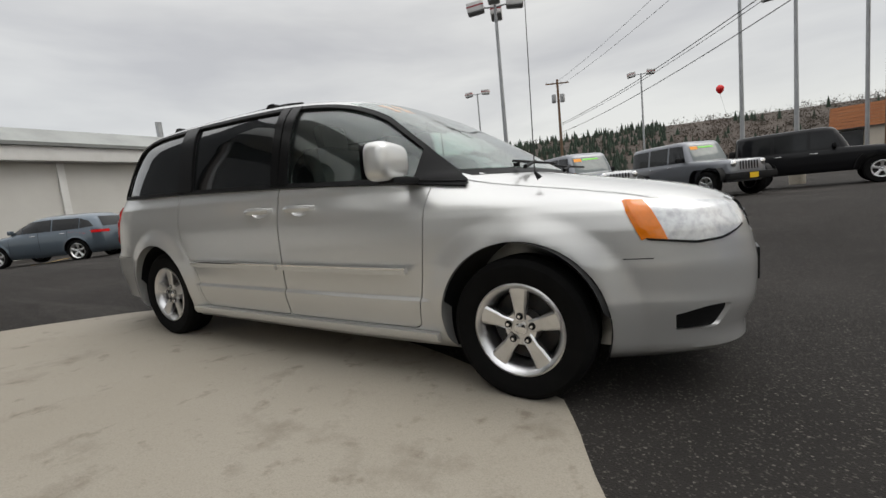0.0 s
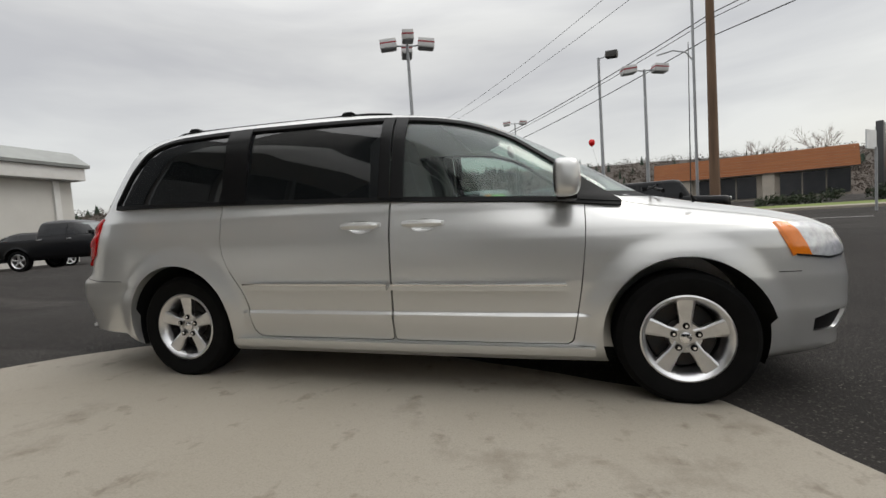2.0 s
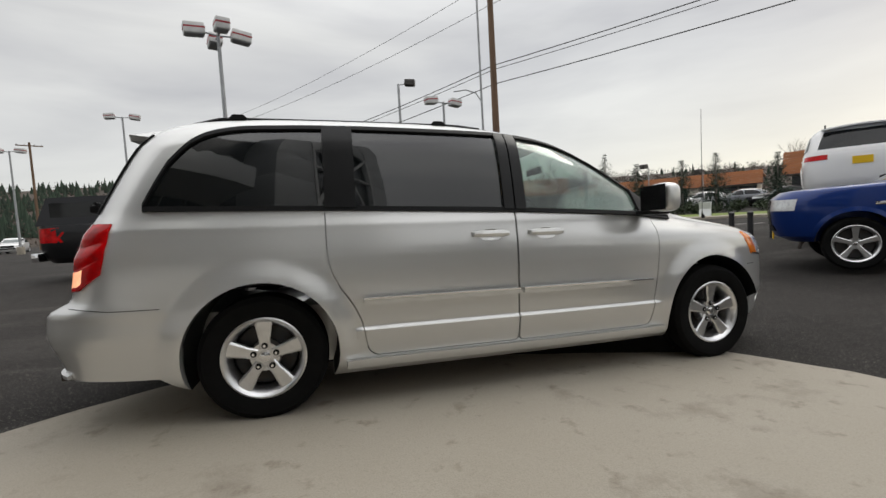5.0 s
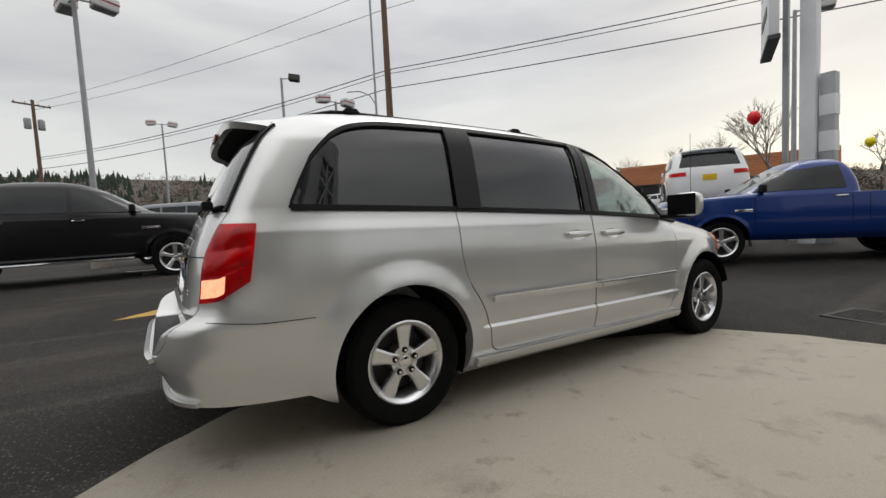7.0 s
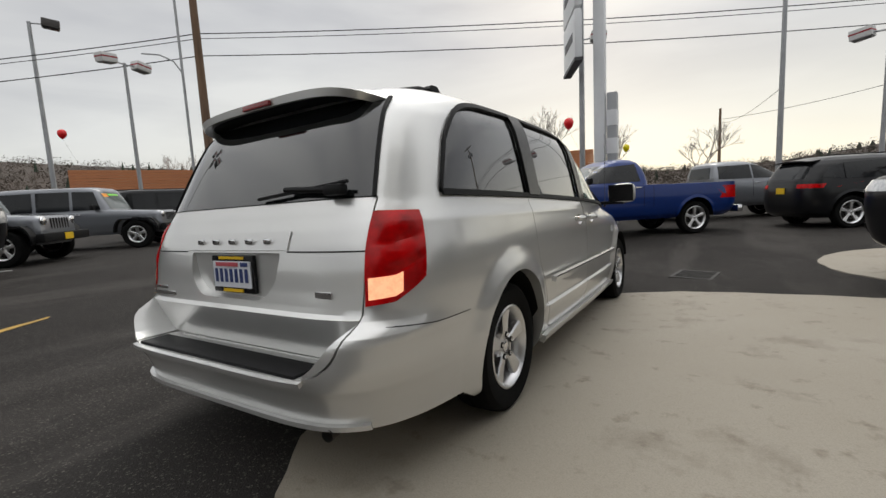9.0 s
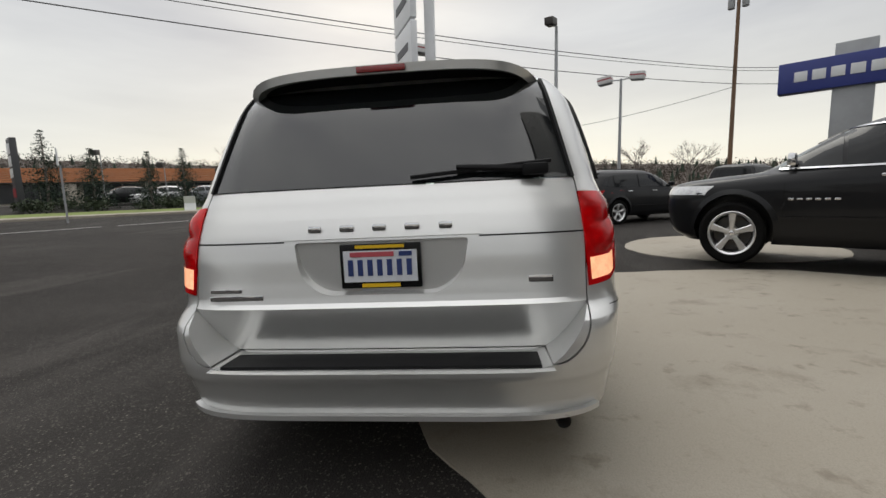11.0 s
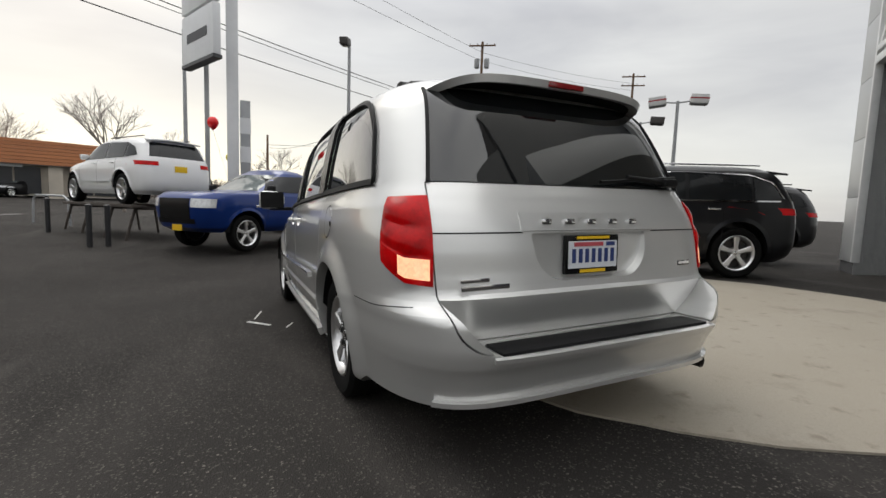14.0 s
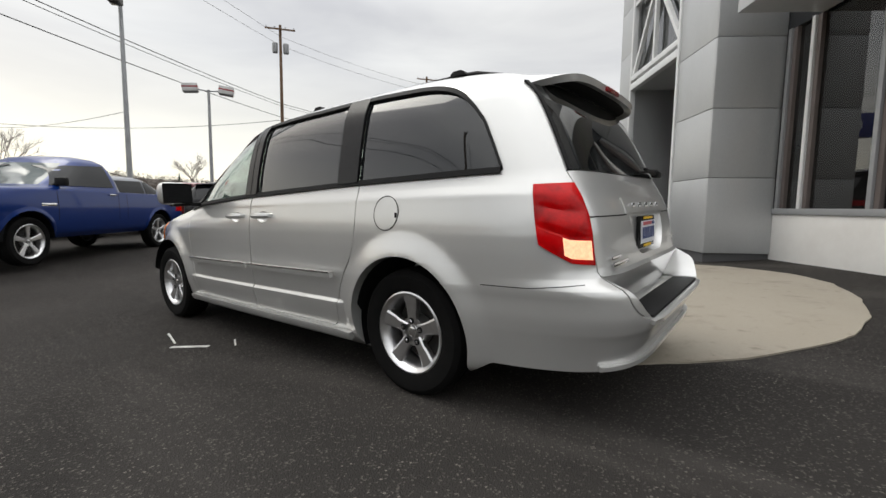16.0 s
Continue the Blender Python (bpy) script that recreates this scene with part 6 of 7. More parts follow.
af = thing("a_frame_sign", stand(21.0, 17.6, 35), "white folding pavement sign on the grass", "sign")
for sg in (1, -1):
    bm = boxes(((0, 0, 0.5), (0.03, 0.62, 1.05)))
    bmesh.ops.transform(bm, matrix=pose(sg * 0.2, 0, 0, 0, sg * -20, 0), verts=bm.verts)
    part("board", bm, SIGN_WHITE, af, smooth=False)

# ---- the showroom ----
BU, BN = Vector((0.56, -0.83, 0)).normalized(), Vector((0.83, 0.56, 0)).normalized()
C1 = Vector((-1.95, -6.5, 0))
SHOW = Matrix((( BU.x, BN.x, 0, C1.x), (BU.y, BN.y, 0, C1.y), (0, 0, 1, 0.0), (0, 0, 0, 1)))  # x along the front, y out of the wall, z up
GZ = 0.28


def wall_piece(name, items, mat, label, bevel=0.004, kind="structure", category="wall"):
    bm = boxes(*items, bevel=bevel)
    bmesh.ops.transform(bm, matrix=SHOW, verts=bm.verts)
    return tagged(obj(name, bm, mat), label, category, kind=kind)


def sbox(s0, s1, d0, d1, z0, z1):
    return (((s0 + s1) / 2, (d0 + d1) / 2, (z0 + z1) / 2), (s1 - s0, d1 - d0, z1 - z0))


# cores behind the panels, carried up out of view for the van's window reflections
core = wall_piece("wall_showroom", [sbox(0.02, 1.44, -1.20, -0.02, -0.2, 12.0), sbox(4.16, 5.1, -1.20, -0.02, -0.2, 12.0), sbox(1.44, 4.16, -1.2, -0.06, 8.2, 12.0)], JOINT, "dark wall core behind metal panels", 0)
ZJ = [GZ - 0.02, 1.62, 2.83, 4.04, 5.25, 6.46, 7.67, 8.88, 10.09, 11.3, 12.0]


def panel(s0, s1, z0, z1, d=0.0, side=False):
    g = 0.006
    if side:
        it = [sbox(-0.02, 0.02, s0 + g, s1 - g, z0 + g, z1 - g)]
    else:
        it = [sbox(s0 + g, s1 - g, d - 0.02, d, z0 + g, z1 - g)]
    bm = boxes(*it, bevel=0.003)
    bmesh.ops.transform(bm, matrix=SHOW, verts=bm.verts)
    o = obj("panel", bm, METAL_PANEL)
    o.parent = core
    return o


for z0, z1 in zip(ZJ, ZJ[1:]):
    panel(0.0, 1.40, z0, z1)
    panel(4.20, 5.12, z0, z1)
    panel(-1.16, 0.0, z0, z1, side=True)
panel(1.44, 4.16, 8.2, 12.0)
# recess of the entry, its white frame and the lattice window over it
wall_piece("wall_entry", [sbox(1.44, 4.16, -1.9, -1.8, -0.1, 8.2), sbox(1.40, 1.44, -1.8, -0.02, -0.1, 8.2), sbox(4.16, 4.20, -1.8, -0.02, -0.1, 8.2)], METAL_PANEL, "grey metal sides of the entry recess", 0)
wall_piece("entry_soffit", [sbox(1.44, 4.16, -1.8, -0.06, 4.22, 4.30)], METAL_PANEL, "grey soffit over the entry", 0)
wall_piece("trim_entry", [sbox(1.38, 1.47, -0.10, 0.03, GZ, 8.2), sbox(4.13, 4.22, -0.10, 0.03, GZ, 8.2), sbox(1.47, 4.13, -0.10, 0.03, 4.20, 4.36), sbox(1.47, 4.13, -0.10, 0.03, 4.44, 4.56)], TRIM_WHITE, "white frame round the entry", 0.006)
bm = bmesh.new()
for a, b in (((1.47, 4.56), (4.13, 8.2)), ((4.13, 4.56), (1.47, 8.2)), ((2.80, 4.56), (2.80, 8.2)), ((1.47, 6.4), (4.13, 6.4))):
    A, B = Vector((a[0], -0.04, a[1])), Vector((b[0], -0.04, b[1]))
    d = B - A
    box(bm, (0, 0, 0), (d.length, 0.08, 0.10), Matrix.Translation((A + B) / 2) @ Matrix.Rotation(-math.atan2(d.z, d.x), 4, "Y"))
bmesh.ops.transform(bm, matrix=SHOW, verts=bm.verts)
tagged(obj("trim_lattice", bm, TRIM_WHITE, False), "white diagonal lattice over the entry", "trim", kind="structure")
gl = wall_piece("window_entry", [sbox(1.47, 4.13, -0.16, -0.15, 4.5, 8.2)], SHOPGLASS, "tall glass pane behind the lattice", 0, category="window")
gl.visible_shadow = False
# the window wing, set back
W0 = -1.16
wall_piece("wall_base", [sbox(-4.6, 0.02, W0 - 0.25, W0, -0.2, 0.98)], SOFT_WHITE, "white painted base under the showroom windows", 0.01)
wall_piece("window_sill", [sbox(-4.6, -0.02, W0 - 0.2, W0 + 0.03, 0.984, 1.085)], SIGN_GREY, "grey metal window sill", 0.008)
win = thing("window_showroom", SHOW.copy(), "tall showroom windows with pale mullions and painted shade strips", "window", kind="structure")
for i, s in enumerate((-0.10, -0.62, -1.9, -3.2, -4.5)):
    part("mullion", boxes(sbox(s - 0.035, s + 0.035, W0 - 0.14, W0 + 0.02, 1.085, 4.12), bevel=0.004), TRIM_WHITE if i % 2 else SIGN_GREY, win)
    # taupe strip next to the mullion carries its shade as colour
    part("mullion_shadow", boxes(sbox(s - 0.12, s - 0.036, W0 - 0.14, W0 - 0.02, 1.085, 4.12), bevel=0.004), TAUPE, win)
for a, b in zip((-0.10, -0.62, -1.9, -3.2), (-0.62, -1.9, -3.2, -4.5)):
    o = part("pane", boxes(sbox(b + 0.035, a - 0.12, W0 - 0.09, W0 - 0.08, 1.085, 4.12)), SHOPGLASS, win, smooth=False)
    o.visible_shadow = False
wall_piece("canopy_wing", [sbox(-4.6, -0.75, W0 - 0.3, 0.10, 4.12, 5.0)], METAL_PANEL, "grey metal canopy box over the windows", 0.01)
# upper wall out of view, kept dark so the van's side windows mirror dark
wall_piece("wall_wing_top", [sbox(-4.6, 0.0, W0 - 0.3, W0 - 0.02, 4.12, 10.5)], SHOP_DARK, "unseen upper showroom wall, coloured dark for window reflections", 0)
# unseen block added to darken what the quarter and rear windows mirror
wall_piece("wall_wing_end", [sbox(-6.0, -4.71, W0 - 3.0, W0, -0.2, 7.0)], SHOP_DARK, "unseen dark end added to the showroom for window reflections", 0)
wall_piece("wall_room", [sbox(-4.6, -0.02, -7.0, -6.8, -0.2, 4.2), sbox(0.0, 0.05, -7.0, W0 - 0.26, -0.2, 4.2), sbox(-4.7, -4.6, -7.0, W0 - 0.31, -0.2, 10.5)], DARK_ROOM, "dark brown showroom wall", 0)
wall_piece("floor_room", [sbox(-4.6, 0.0, -6.8, W0 - 0.26, 0.2, 0.30)], TAN_WALL, "pale showroom floor", 0, category="floor")
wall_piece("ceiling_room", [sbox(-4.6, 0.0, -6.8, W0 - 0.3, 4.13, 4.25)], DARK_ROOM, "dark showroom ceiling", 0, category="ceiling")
wall_piece("roof_showroom", [sbox(-4.6, 5.0, -9.0, -1.2, 10.3, 10.5), sbox(0.0, 5.1, -9.0, -8.8, -0.2, 10.3), sbox(5.0, 5.1, -9.0, -1.2, -0.2, 12.0)], METAL_PANEL, "grey metal walls and roof of the showroom", 0)
for s, d, z in ((-1.15, -2.6, 3.05), (-2.6, -2.4, 2.45), (-4.0, -3.0, 2.6)):
    q = thing("pendant_lamp", SHOW @ Matrix.Translation((s, d, z)), "warm glowing pendant lamp in the showroom", "lamp", "pendant lamps")
    part("shade", lathe(bmesh.new(), [(0.05, 0.16), (0.10, 0.14), (0.19, 0.06), (0.21, 0.0), (0.20, 0.0), (0.09, 0.12)], 24, "Z"), WARM_LAMP, q, "lit pale shade")
    part("cord", tube(bmesh.new(), (0, 0, 0.16), (0, 0, 4.12 - z), 0.008, n=6), WIRE, q)
dk = thing("desk", SHOW @ Matrix.Translation((-2.3, -3.0, 0.30)), "pale wooden desk inside the showroom", "desk")
part("top", boxes(((0, 0, 0.74), (1.6, 0.7, 0.05)), bevel=0.01), TAN_WALL, dk)
part("front_panel", boxes(((0, 0.3, 0.36), (1.5, 0.04, 0.70))), TAN_WALL, dk, smooth=False)
part("side_panel", boxes(((-0.74, 0, 0.36), (0.04, 0.6, 0.70))), TAN_WALL, dk, smooth=False)
part("side_panel", boxes(((0.74, 0, 0.36), (0.04, 0.6, 0.70))), TAN_WALL, dk, smooth=False)

# ---- warehouse behind the van's front ----
wh = thing("warehouse", Matrix.Translation((-30, 0, 0)), "long white warehouse with a grey roof edge", "building")
part("wall", boxes(((-6, -5, 2.9), (12, 48, 6.2))), WARE_WALL, wh, "white block wall", smooth=False)
part("fascia", boxes(((-5.8, -5, 5.75), (13.2, 48.8, 0.8)), bevel=0.02), SOFT_WHITE, wh, "white fascia band")
part("roof", prism([(1.0, 6.16), (1.05, 6.35), (-0.4, 7.3), (-5.5, 7.7), (-12.6, 6.3), (-12.6, 6.16)], "y", -29.6, 19.6), WARE_ROOF, wh, "grey metal roof", smooth=False)
for k in range(10):
    part("pilaster", boxes(((0.08, -27 + 5.0 * k, 2.6), (0.16, 0.35, 5.4))), SOFT_WHITE, wh, smooth=False)
part("chimney", tube(bmesh.new(), (-3, 15.5, 7.3), (-3, 15.5, 8.9), 0.22, n=12), POLE_GREY, wh, "metal roof vent")
part("wall_lamp", boxes(((0.15, 12.5, 4.3), (0.35, 0.5, 0.35)), bevel=0.05), LAMP_DARK, wh, "dark wall lamp")


# ---- shops with orange fascias across the road ----
def shops(a, b, height, depth, bays, label, fascia=1.7):
    a, b = Vector((*a, 0)), Vector((*b, 0))
    d = (b - a)
    L = d.length
    m = Matrix.Translation((*a.xy, ground_z(*((a + b) / 2).xy) - 0.05)) @ Matrix.Rotation(math.atan2(d.y, d.x), 4, "Z")
    t = thing("shop_building", m, label, "building", "shops across the road")
    part("wall", boxes(((L / 2, -depth / 2 - 0.6, height / 2), (L, depth, height - 0.4))), TAN_WALL, t, smooth=False)
    for k in range(7):
        z = height - fascia + fascia / 7 * k
        part("fascia_board", prism([(0.15 - 0.07 * k, z), (0.19 - 0.07 * k, z + 0.01), (0.13 - 0.07 * k, z + fascia / 7 - 0.012), (0.09 - 0.07 * k, z + fascia / 7 - 0.012)], "x", -0.4, L + 0.4), ORANGE_TILE, t, smooth=False)
    part("roof_deck", boxes(((L / 2, -depth / 2 - 0.5, height - 0.08), (L + 0.6, depth, 0.12))), ORANGE_TILE, t, smooth=False)
    part("soffit", boxes(((L / 2, -0.3, height - fascia - 0.03), (L + 0.7, 0.9, 0.06))), TAUPE, t, smooth=False)
    w = L / bays
    for k in range(bays):
        if k % 4 == 3:
            part("pier", boxes(((w * (k + 0.5), -0.3, (height - fascia) / 2), (w * 0.55, 0.5, height - fascia))), TAN_WALL, t, smooth=False)
        else:
            part("shop_window", boxes(((w * (k + 0.5), -0.55, (height - fascia) / 2 + 0.1), (w * 0.93, 0.12, height - fascia - 0.5))), SHOP_DARK, t, "dark shop window", smooth=False)
    return t


shops((37.5, 8.0), (33.0, 21.5), 4.05, 12, 10, "low shop building with a broad orange fascia")
shops((33.0, 24.0), (24.5, 35.5), 3.0, 10, 11, "low shop wing with an orange fascia", 1.1)
shops((24.0, 38.0), (11.0, 42.5), 4.1, 12, 9, "long shop building with an orange fascia")
sg_ = thing("shop_sign", stand(29.6, 18.6, 0), "small white sign over a shop door", "sign")
sg_.matrix_world = Matrix.Translation((34.6, 15.4, 3.0)) @ Matrix.Rotation(radians(-71), 4, "Z")
part("board", boxes(((0, 0.55, 0.15), (2.6, 0.1, 0.55)), bevel=0.02), SIGN_WHITE, sg_)
part("text_bar", boxes(((0, 0.61, 0.15), (2.0, 0.02, 0.2))), SIGN_GREY, sg_, smooth=False)

# ---- grass verge, hedges, kerb ----
def ring_strip(name, r0, r1, a0, a1, mat, label, lift, category):
    bm = bmesh.new()
    n = 60
    rows_ = []
    for k in range(n + 1):
        a = radians(a0 + (a1 - a0) * k / n)
        row = []
        for r, dz in ((r0, -0.1), (r0, lift), ((r0 * 2 + r1) / 3, lift + 0.04), ((r0 + r1 * 2) / 3, lift + 0.05), (r1, lift), (r1, -0.1)):
            x, y = r * math.cos(a), r * math.sin(a)
            row.append(bm.verts.new((x, y, ground_z(x, y) + dz)))
        rows_.append(row)
    for p, q in zip(rows_, rows_[1:]):
        for i in range(5):
            bm.faces.new((p[i], p[i + 1], q[i + 1], q[i]))
    return tagged(obj(name, bm, mat), label, category, kind="structure")


ring_strip("grass_verge", 26.5, 30.0, 33, 66, GRASS, "strip of winter grass along the road", 0.10, "grass")
ring_strip("kerb", 26.2, 26.5, 33, 66, CONCRETE, "pale concrete kerb", 0.12, "kerb")


def clump(bm, c, r, n, rnd, flat=1.0):
    """Leaves: n small tilted triangles in a ball round c."""
    for _ in range(n):
        d = Vector((rnd.gauss(0, 1), rnd.gauss(0, 1), rnd.gauss(0, 1) * flat))
        d = d.normalized() * r * rnd.random() ** 0.4
        p = Vector(c) + Vector((d.x, d.y, d.z * flat))
        s = r * rnd.uniform(0.16, 0.34)
        u = Vector((rnd.gauss(0, 1), rnd.gauss(0, 1), rnd.gauss(0, 1))).normalized() * s
        w = Vector((rnd.gauss(0, 1), rnd.gauss(0, 1), rnd.gauss(0, 1))).normalized() * s
        bm.faces.new([bm.verts.new(q) for q in (p - u, p + u, p + w)])


rnd = random.Random(5)
for k in range(9):
    a = radians(36 + 3.4 * k)
    r = 31.0 + rnd.uniform(-0.4, 0.6)
    x, y = r * math.cos(a), r * math.sin(a)
    if k in (3, 6):
        continue
    bm = bmesh.new()
    for q in range(7):
        clump(bm, (rnd.uniform(-1.1, 1.1), rnd.uniform(-0.5, 0.5), rnd.uniform(0.25, 0.6)), 0.45, 70, rnd, 0.8)
    o = obj("hedge", bm, HEDGE, False)
    o.matrix_world = stand(x, y, math.degrees(a) + 90)
    tagged(o, "low dark green hedge by the shops", "hedge", "hedges")


def fir(x, y, h, w):
    t = thing("fir_tree", stand(x, y, rnd.uniform(0, 360)), "dark green conifer beside the road", "tree", "conifers")
    part("trunk", tube(bmesh.new(), (0, 0, -0.1), (0, 0, h * 0.95), 0.05 * w + 0.04, 0.02, 8), BARK, t)
    bm = bmesh.new()
    n = 26
    for i in range(n):
        f = i / (n - 1)
        z = h * (0.10 + 0.88 * f)
        R = w * (1 - f) ** 0.8 + 0.06
        for j in range(max(4, int(12 * (1 - f)) + 3)):
            a = rnd.uniform(0, 2 * math.pi)
            L = R * rnd.uniform(0.65, 1.12)
            for s in range(4):
                q = (s + 0.6) / 4
                clump(bm, (L * q * math.cos(a), L * q * math.sin(a), z - 0.30 * L * q), 0.16 + 0.10 * R * (1 - q * 0.4), 5, rnd, 0.6)
    part("crown", bm, FIR, t, smooth=False)


for x, y, h, w in ((20.9, 26.9, 5.0, 1.8), (22.6, 25.4, 4.0, 1.7), (24.6, 23.0, 3.9, 1.6), (26.2, 21.6, 4.2, 1.6), (28.6, 19.0, 3.8, 1.3)):
    fir(x, y, h, w)


def bare_tree(x, y, h, seed):
    r_ = random.Random(seed)
    t = thing("bare_tree", stand(x, y, 0), "leafless winter tree with fine twigs", "tree", "bare trees")
    tr_, tw = bmesh.new(), bmesh.new()

    def grow(p, d, L, rad, depth):
        q = p + d * L
        tube(tr_ if depth > 2 else tw, p, q, rad, rad * 0.68, 5 if depth > 2 else 3, caps=False)
        if depth == 0:
            return
        for _ in range(3 if depth > 1 else 4):
            nd = (d + Vector((r_.gauss(0, 0.42), r_.gauss(0, 0.42), r_.gauss(0.10, 0.25)))).normalized()
            grow(q - d * L * r_.uniform(0, 0.35), nd, L * r_.uniform(0.62, 0.86), rad * 0.62, depth - 1)
    grow(Vector((0, 0, -0.1)), Vector((0, 0, 1)), h * 0.27, h * 0.011, 5)
    part("trunk", tr_, BARK, t)
    part("crown", tw, BARK, t)


for i, (x, y, h) in enumerate(((25.0, 6.8, 8.5), (40, 16.5, 8.0), (44, 22, 8.5), (42, 28, 8), (26, 44, 9), (21, 47, 8.5), (30, -1.0, 6.5), (37, -14, 6.5), (34, -17, 6.0), (50, 8, 9))):
    bare_tree(x, y, h, 40 + i)

# ---- woods on the hills ----
def hill_h(a):
    """Height of the hill line by compass angle in degrees."""
    return float(np.interp(a, [-60, -35, -14, -6, 5, 20, 40, 60, 78, 95, 110, 125, 140, 160], [6, 8, 13, 9, 8, 15, 17, 19, 23, 25, 25, 20, 15, 8]))


bm = bmesh.new()
n = 160
prev = None
for k in range(n + 1):
    a = -60 + 220 * k / n
    c, s = math.cos(radians(a)), math.sin(radians(a))
    H = hill_h(a)
    row = [bm.verts.new((r * c, r * s, z)) for r, z in ((120, 0.0), (150, H * 0.28), (185, H * 0.62), (215, H * 0.92), (260, H * 0.85), (300, -2))]
    if prev:
        for i in range(5):
            bm.faces.new((prev[i], prev[i + 1], row[i + 1], row[i]))
    prev = row
tagged(obj("hill", bm, WOODS), "brown wooded hillside far behind the lot", "hill", kind="structure")
dec, con = bmesh.new(), bmesh.new()
for k in range(9000):
    a = rnd.uniform(-60, 160)
    f = rnd.random()
    r = 122 + 95 * f
    H = hill_h(a)
    z0 = float(np.interp(r, [120, 150, 185, 215], [0, H * 0.28, H * 0.62, H * 0.92]))
    x, y = r * math.cos(radians(a)), r * math.sin(radians(a))
    firry = rnd.random() < (0.6 if 93 < a < 122 else 0.04)
    if firry:
        h, w = rnd.uniform(2.0, 4.2), rnd.uniform(0.6, 1.1)
        m = Matrix.Translation((x, y, z0 + h / 2))
        bmesh.ops.create_cone(con, cap_ends=False, segments=5, radius1=w, radius2=0.05, depth=h, matrix=m)
    else:
        h = rnd.uniform(1.4, 3.2)
        for q in range(22):
            p = Vector((x + rnd.gauss(0, 0.8), y + rnd.gauss(0, 0.8), z0 + h * rnd.random() ** 1.6))
            s = rnd.uniform(0.16, 0.42)
            u = Vector((rnd.gauss(0, 1), rnd.gauss(0, 1), rnd.gauss(0.5, 1))).normalized() * s
            w_ = Vector((rnd.gauss(0, 1), rnd.gauss(0, 1), rnd.gauss(0, 1))).normalized() * s
            dec.faces.new([dec.verts.new(v) for v in (p - u, p + u, p + w_)])
tagged(obj("winter_woods", dec, WOODS, False), "leafless brown woods on the far hills", "woods", kind="stuff")
tagged(obj("conifer_woods", con, FIR, False), "dark conifers on the far hills", "woods", kind="stuff")


# ---- poles, lamps, wires ----
def lamp_head(parent, c, yaw, mat_box, stripe=True, size=(0.62, 0.42, 0.34)):
    h = new("lamp_head")
    h.parent = parent
    h.matrix_basis = Matrix.Translation(c) @ Matrix.Rotation(radians(yaw), 4, "Z") @ Matrix.Rotation(radians(6), 4, "Y")
    L, W, H = size
    part("housing", boxes(((0, 0, 0), (L, W, H)), bevel=0.03), mat_box, h)
    if stripe:
        part("stripe", boxes(((0, 0, 0.02), (L + 0.006, W + 0.006, H * 0.16))), STRIPE_RED, h, "dark red stripe", smooth=False)
    part("lens", boxes(((0, 0, -H / 2 - 0.01), (L * 0.86, W * 0.84, 0.03)), bevel=0.008), GLOSS_BLACK if not stripe else SIGN_GREY, h, "lens below the housing")


def area_lamp(x, y, h, heads, mat_pole=POLE_GREY, mat_box=LAMP_BOX, stripe=True, label="tall grey lot lamp with boxy white heads", r=0.09, yaw0=0):
    t = thing("lot_lamp", stand(x, y, 0), label, "street lamp", "lot lamps")
    part("pole", tube(bmesh.new(), (0, 0, 0), (0, 0, h), r, r * 0.62, 14), mat_pole, t)
    part("base", lathe(bmesh.new(), [(0.26, 0.0), (0.26, 0.55), (0.22, 0.60), (0, 0.60)], 20, "Z"), CONCRETE, t, "round concrete base")
    for k in range(heads):
        a = radians(yaw0 + 360 / heads * k)
        part("arm", tube(bmesh.new(), (0, 0, h - 0.06), (0.42 * math.cos(a), 0.42 * math.sin(a), h - 0.02), 0.03, n=8), mat_pole, t)
        lamp_head(t, (0.72 * math.cos(a), 0.72 * math.sin(a), h + 0.02), math.degrees(a), mat_box, stripe)
    return t


area_lamp(-4.1, 13.0, 7.6, 4, yaw0=20)
area_lamp(5.3, 18.6, 7.05, 2, yaw0=15)
area_lamp(3.9, 23.4, 9.35, 1, POLE_GREY, LAMP_DARK, False, "tall lot lamp with one dark head", 0.11, -20)
area_lamp(-1.9, 37.0, 8.6, 2, yaw0=10)
area_lamp(-13.9, 31.6, 9.0, 2, yaw0=10)
area_lamp(15.6, 3.07, 7.4, 1, yaw0=-70)
area_lamp(19.2, -4.0, 9.1, 1, POLE_GREY, LAMP_DARK, False, "tall lot lamp with one dark head", 0.12, 150)
area_lamp(17.6, -6.7, 6.1, 2, yaw0=60)
area_lamp(7.7, -14.0, 5.5, 2, yaw0=40)
area_lamp(11.5, -16.5, 5.6, 2, POLE_GREY, LAMP_DARK, False, "lot lamp with two dark heads", 0.07, 40)
area_lamp(20.0, -24.0, 6.4, 1, POLE_GREY, LAMP_DARK, False, "lot lamp with one dark head", 0.07, 40)
area_lamp(25.3, 27.2, 3.8, 1, POLE_GREY, LAMP_DARK, False, "thin grey lamp by the shops", 0.05, 200)
area_lamp(28.2, 24.6, 3.0, 1, POLE_GREY, LAMP_DARK, False, "thin grey lamp by the shops", 0.05, 200)
area_lamp(-24.0, 38.0, 8.0, 2, yaw0=0)


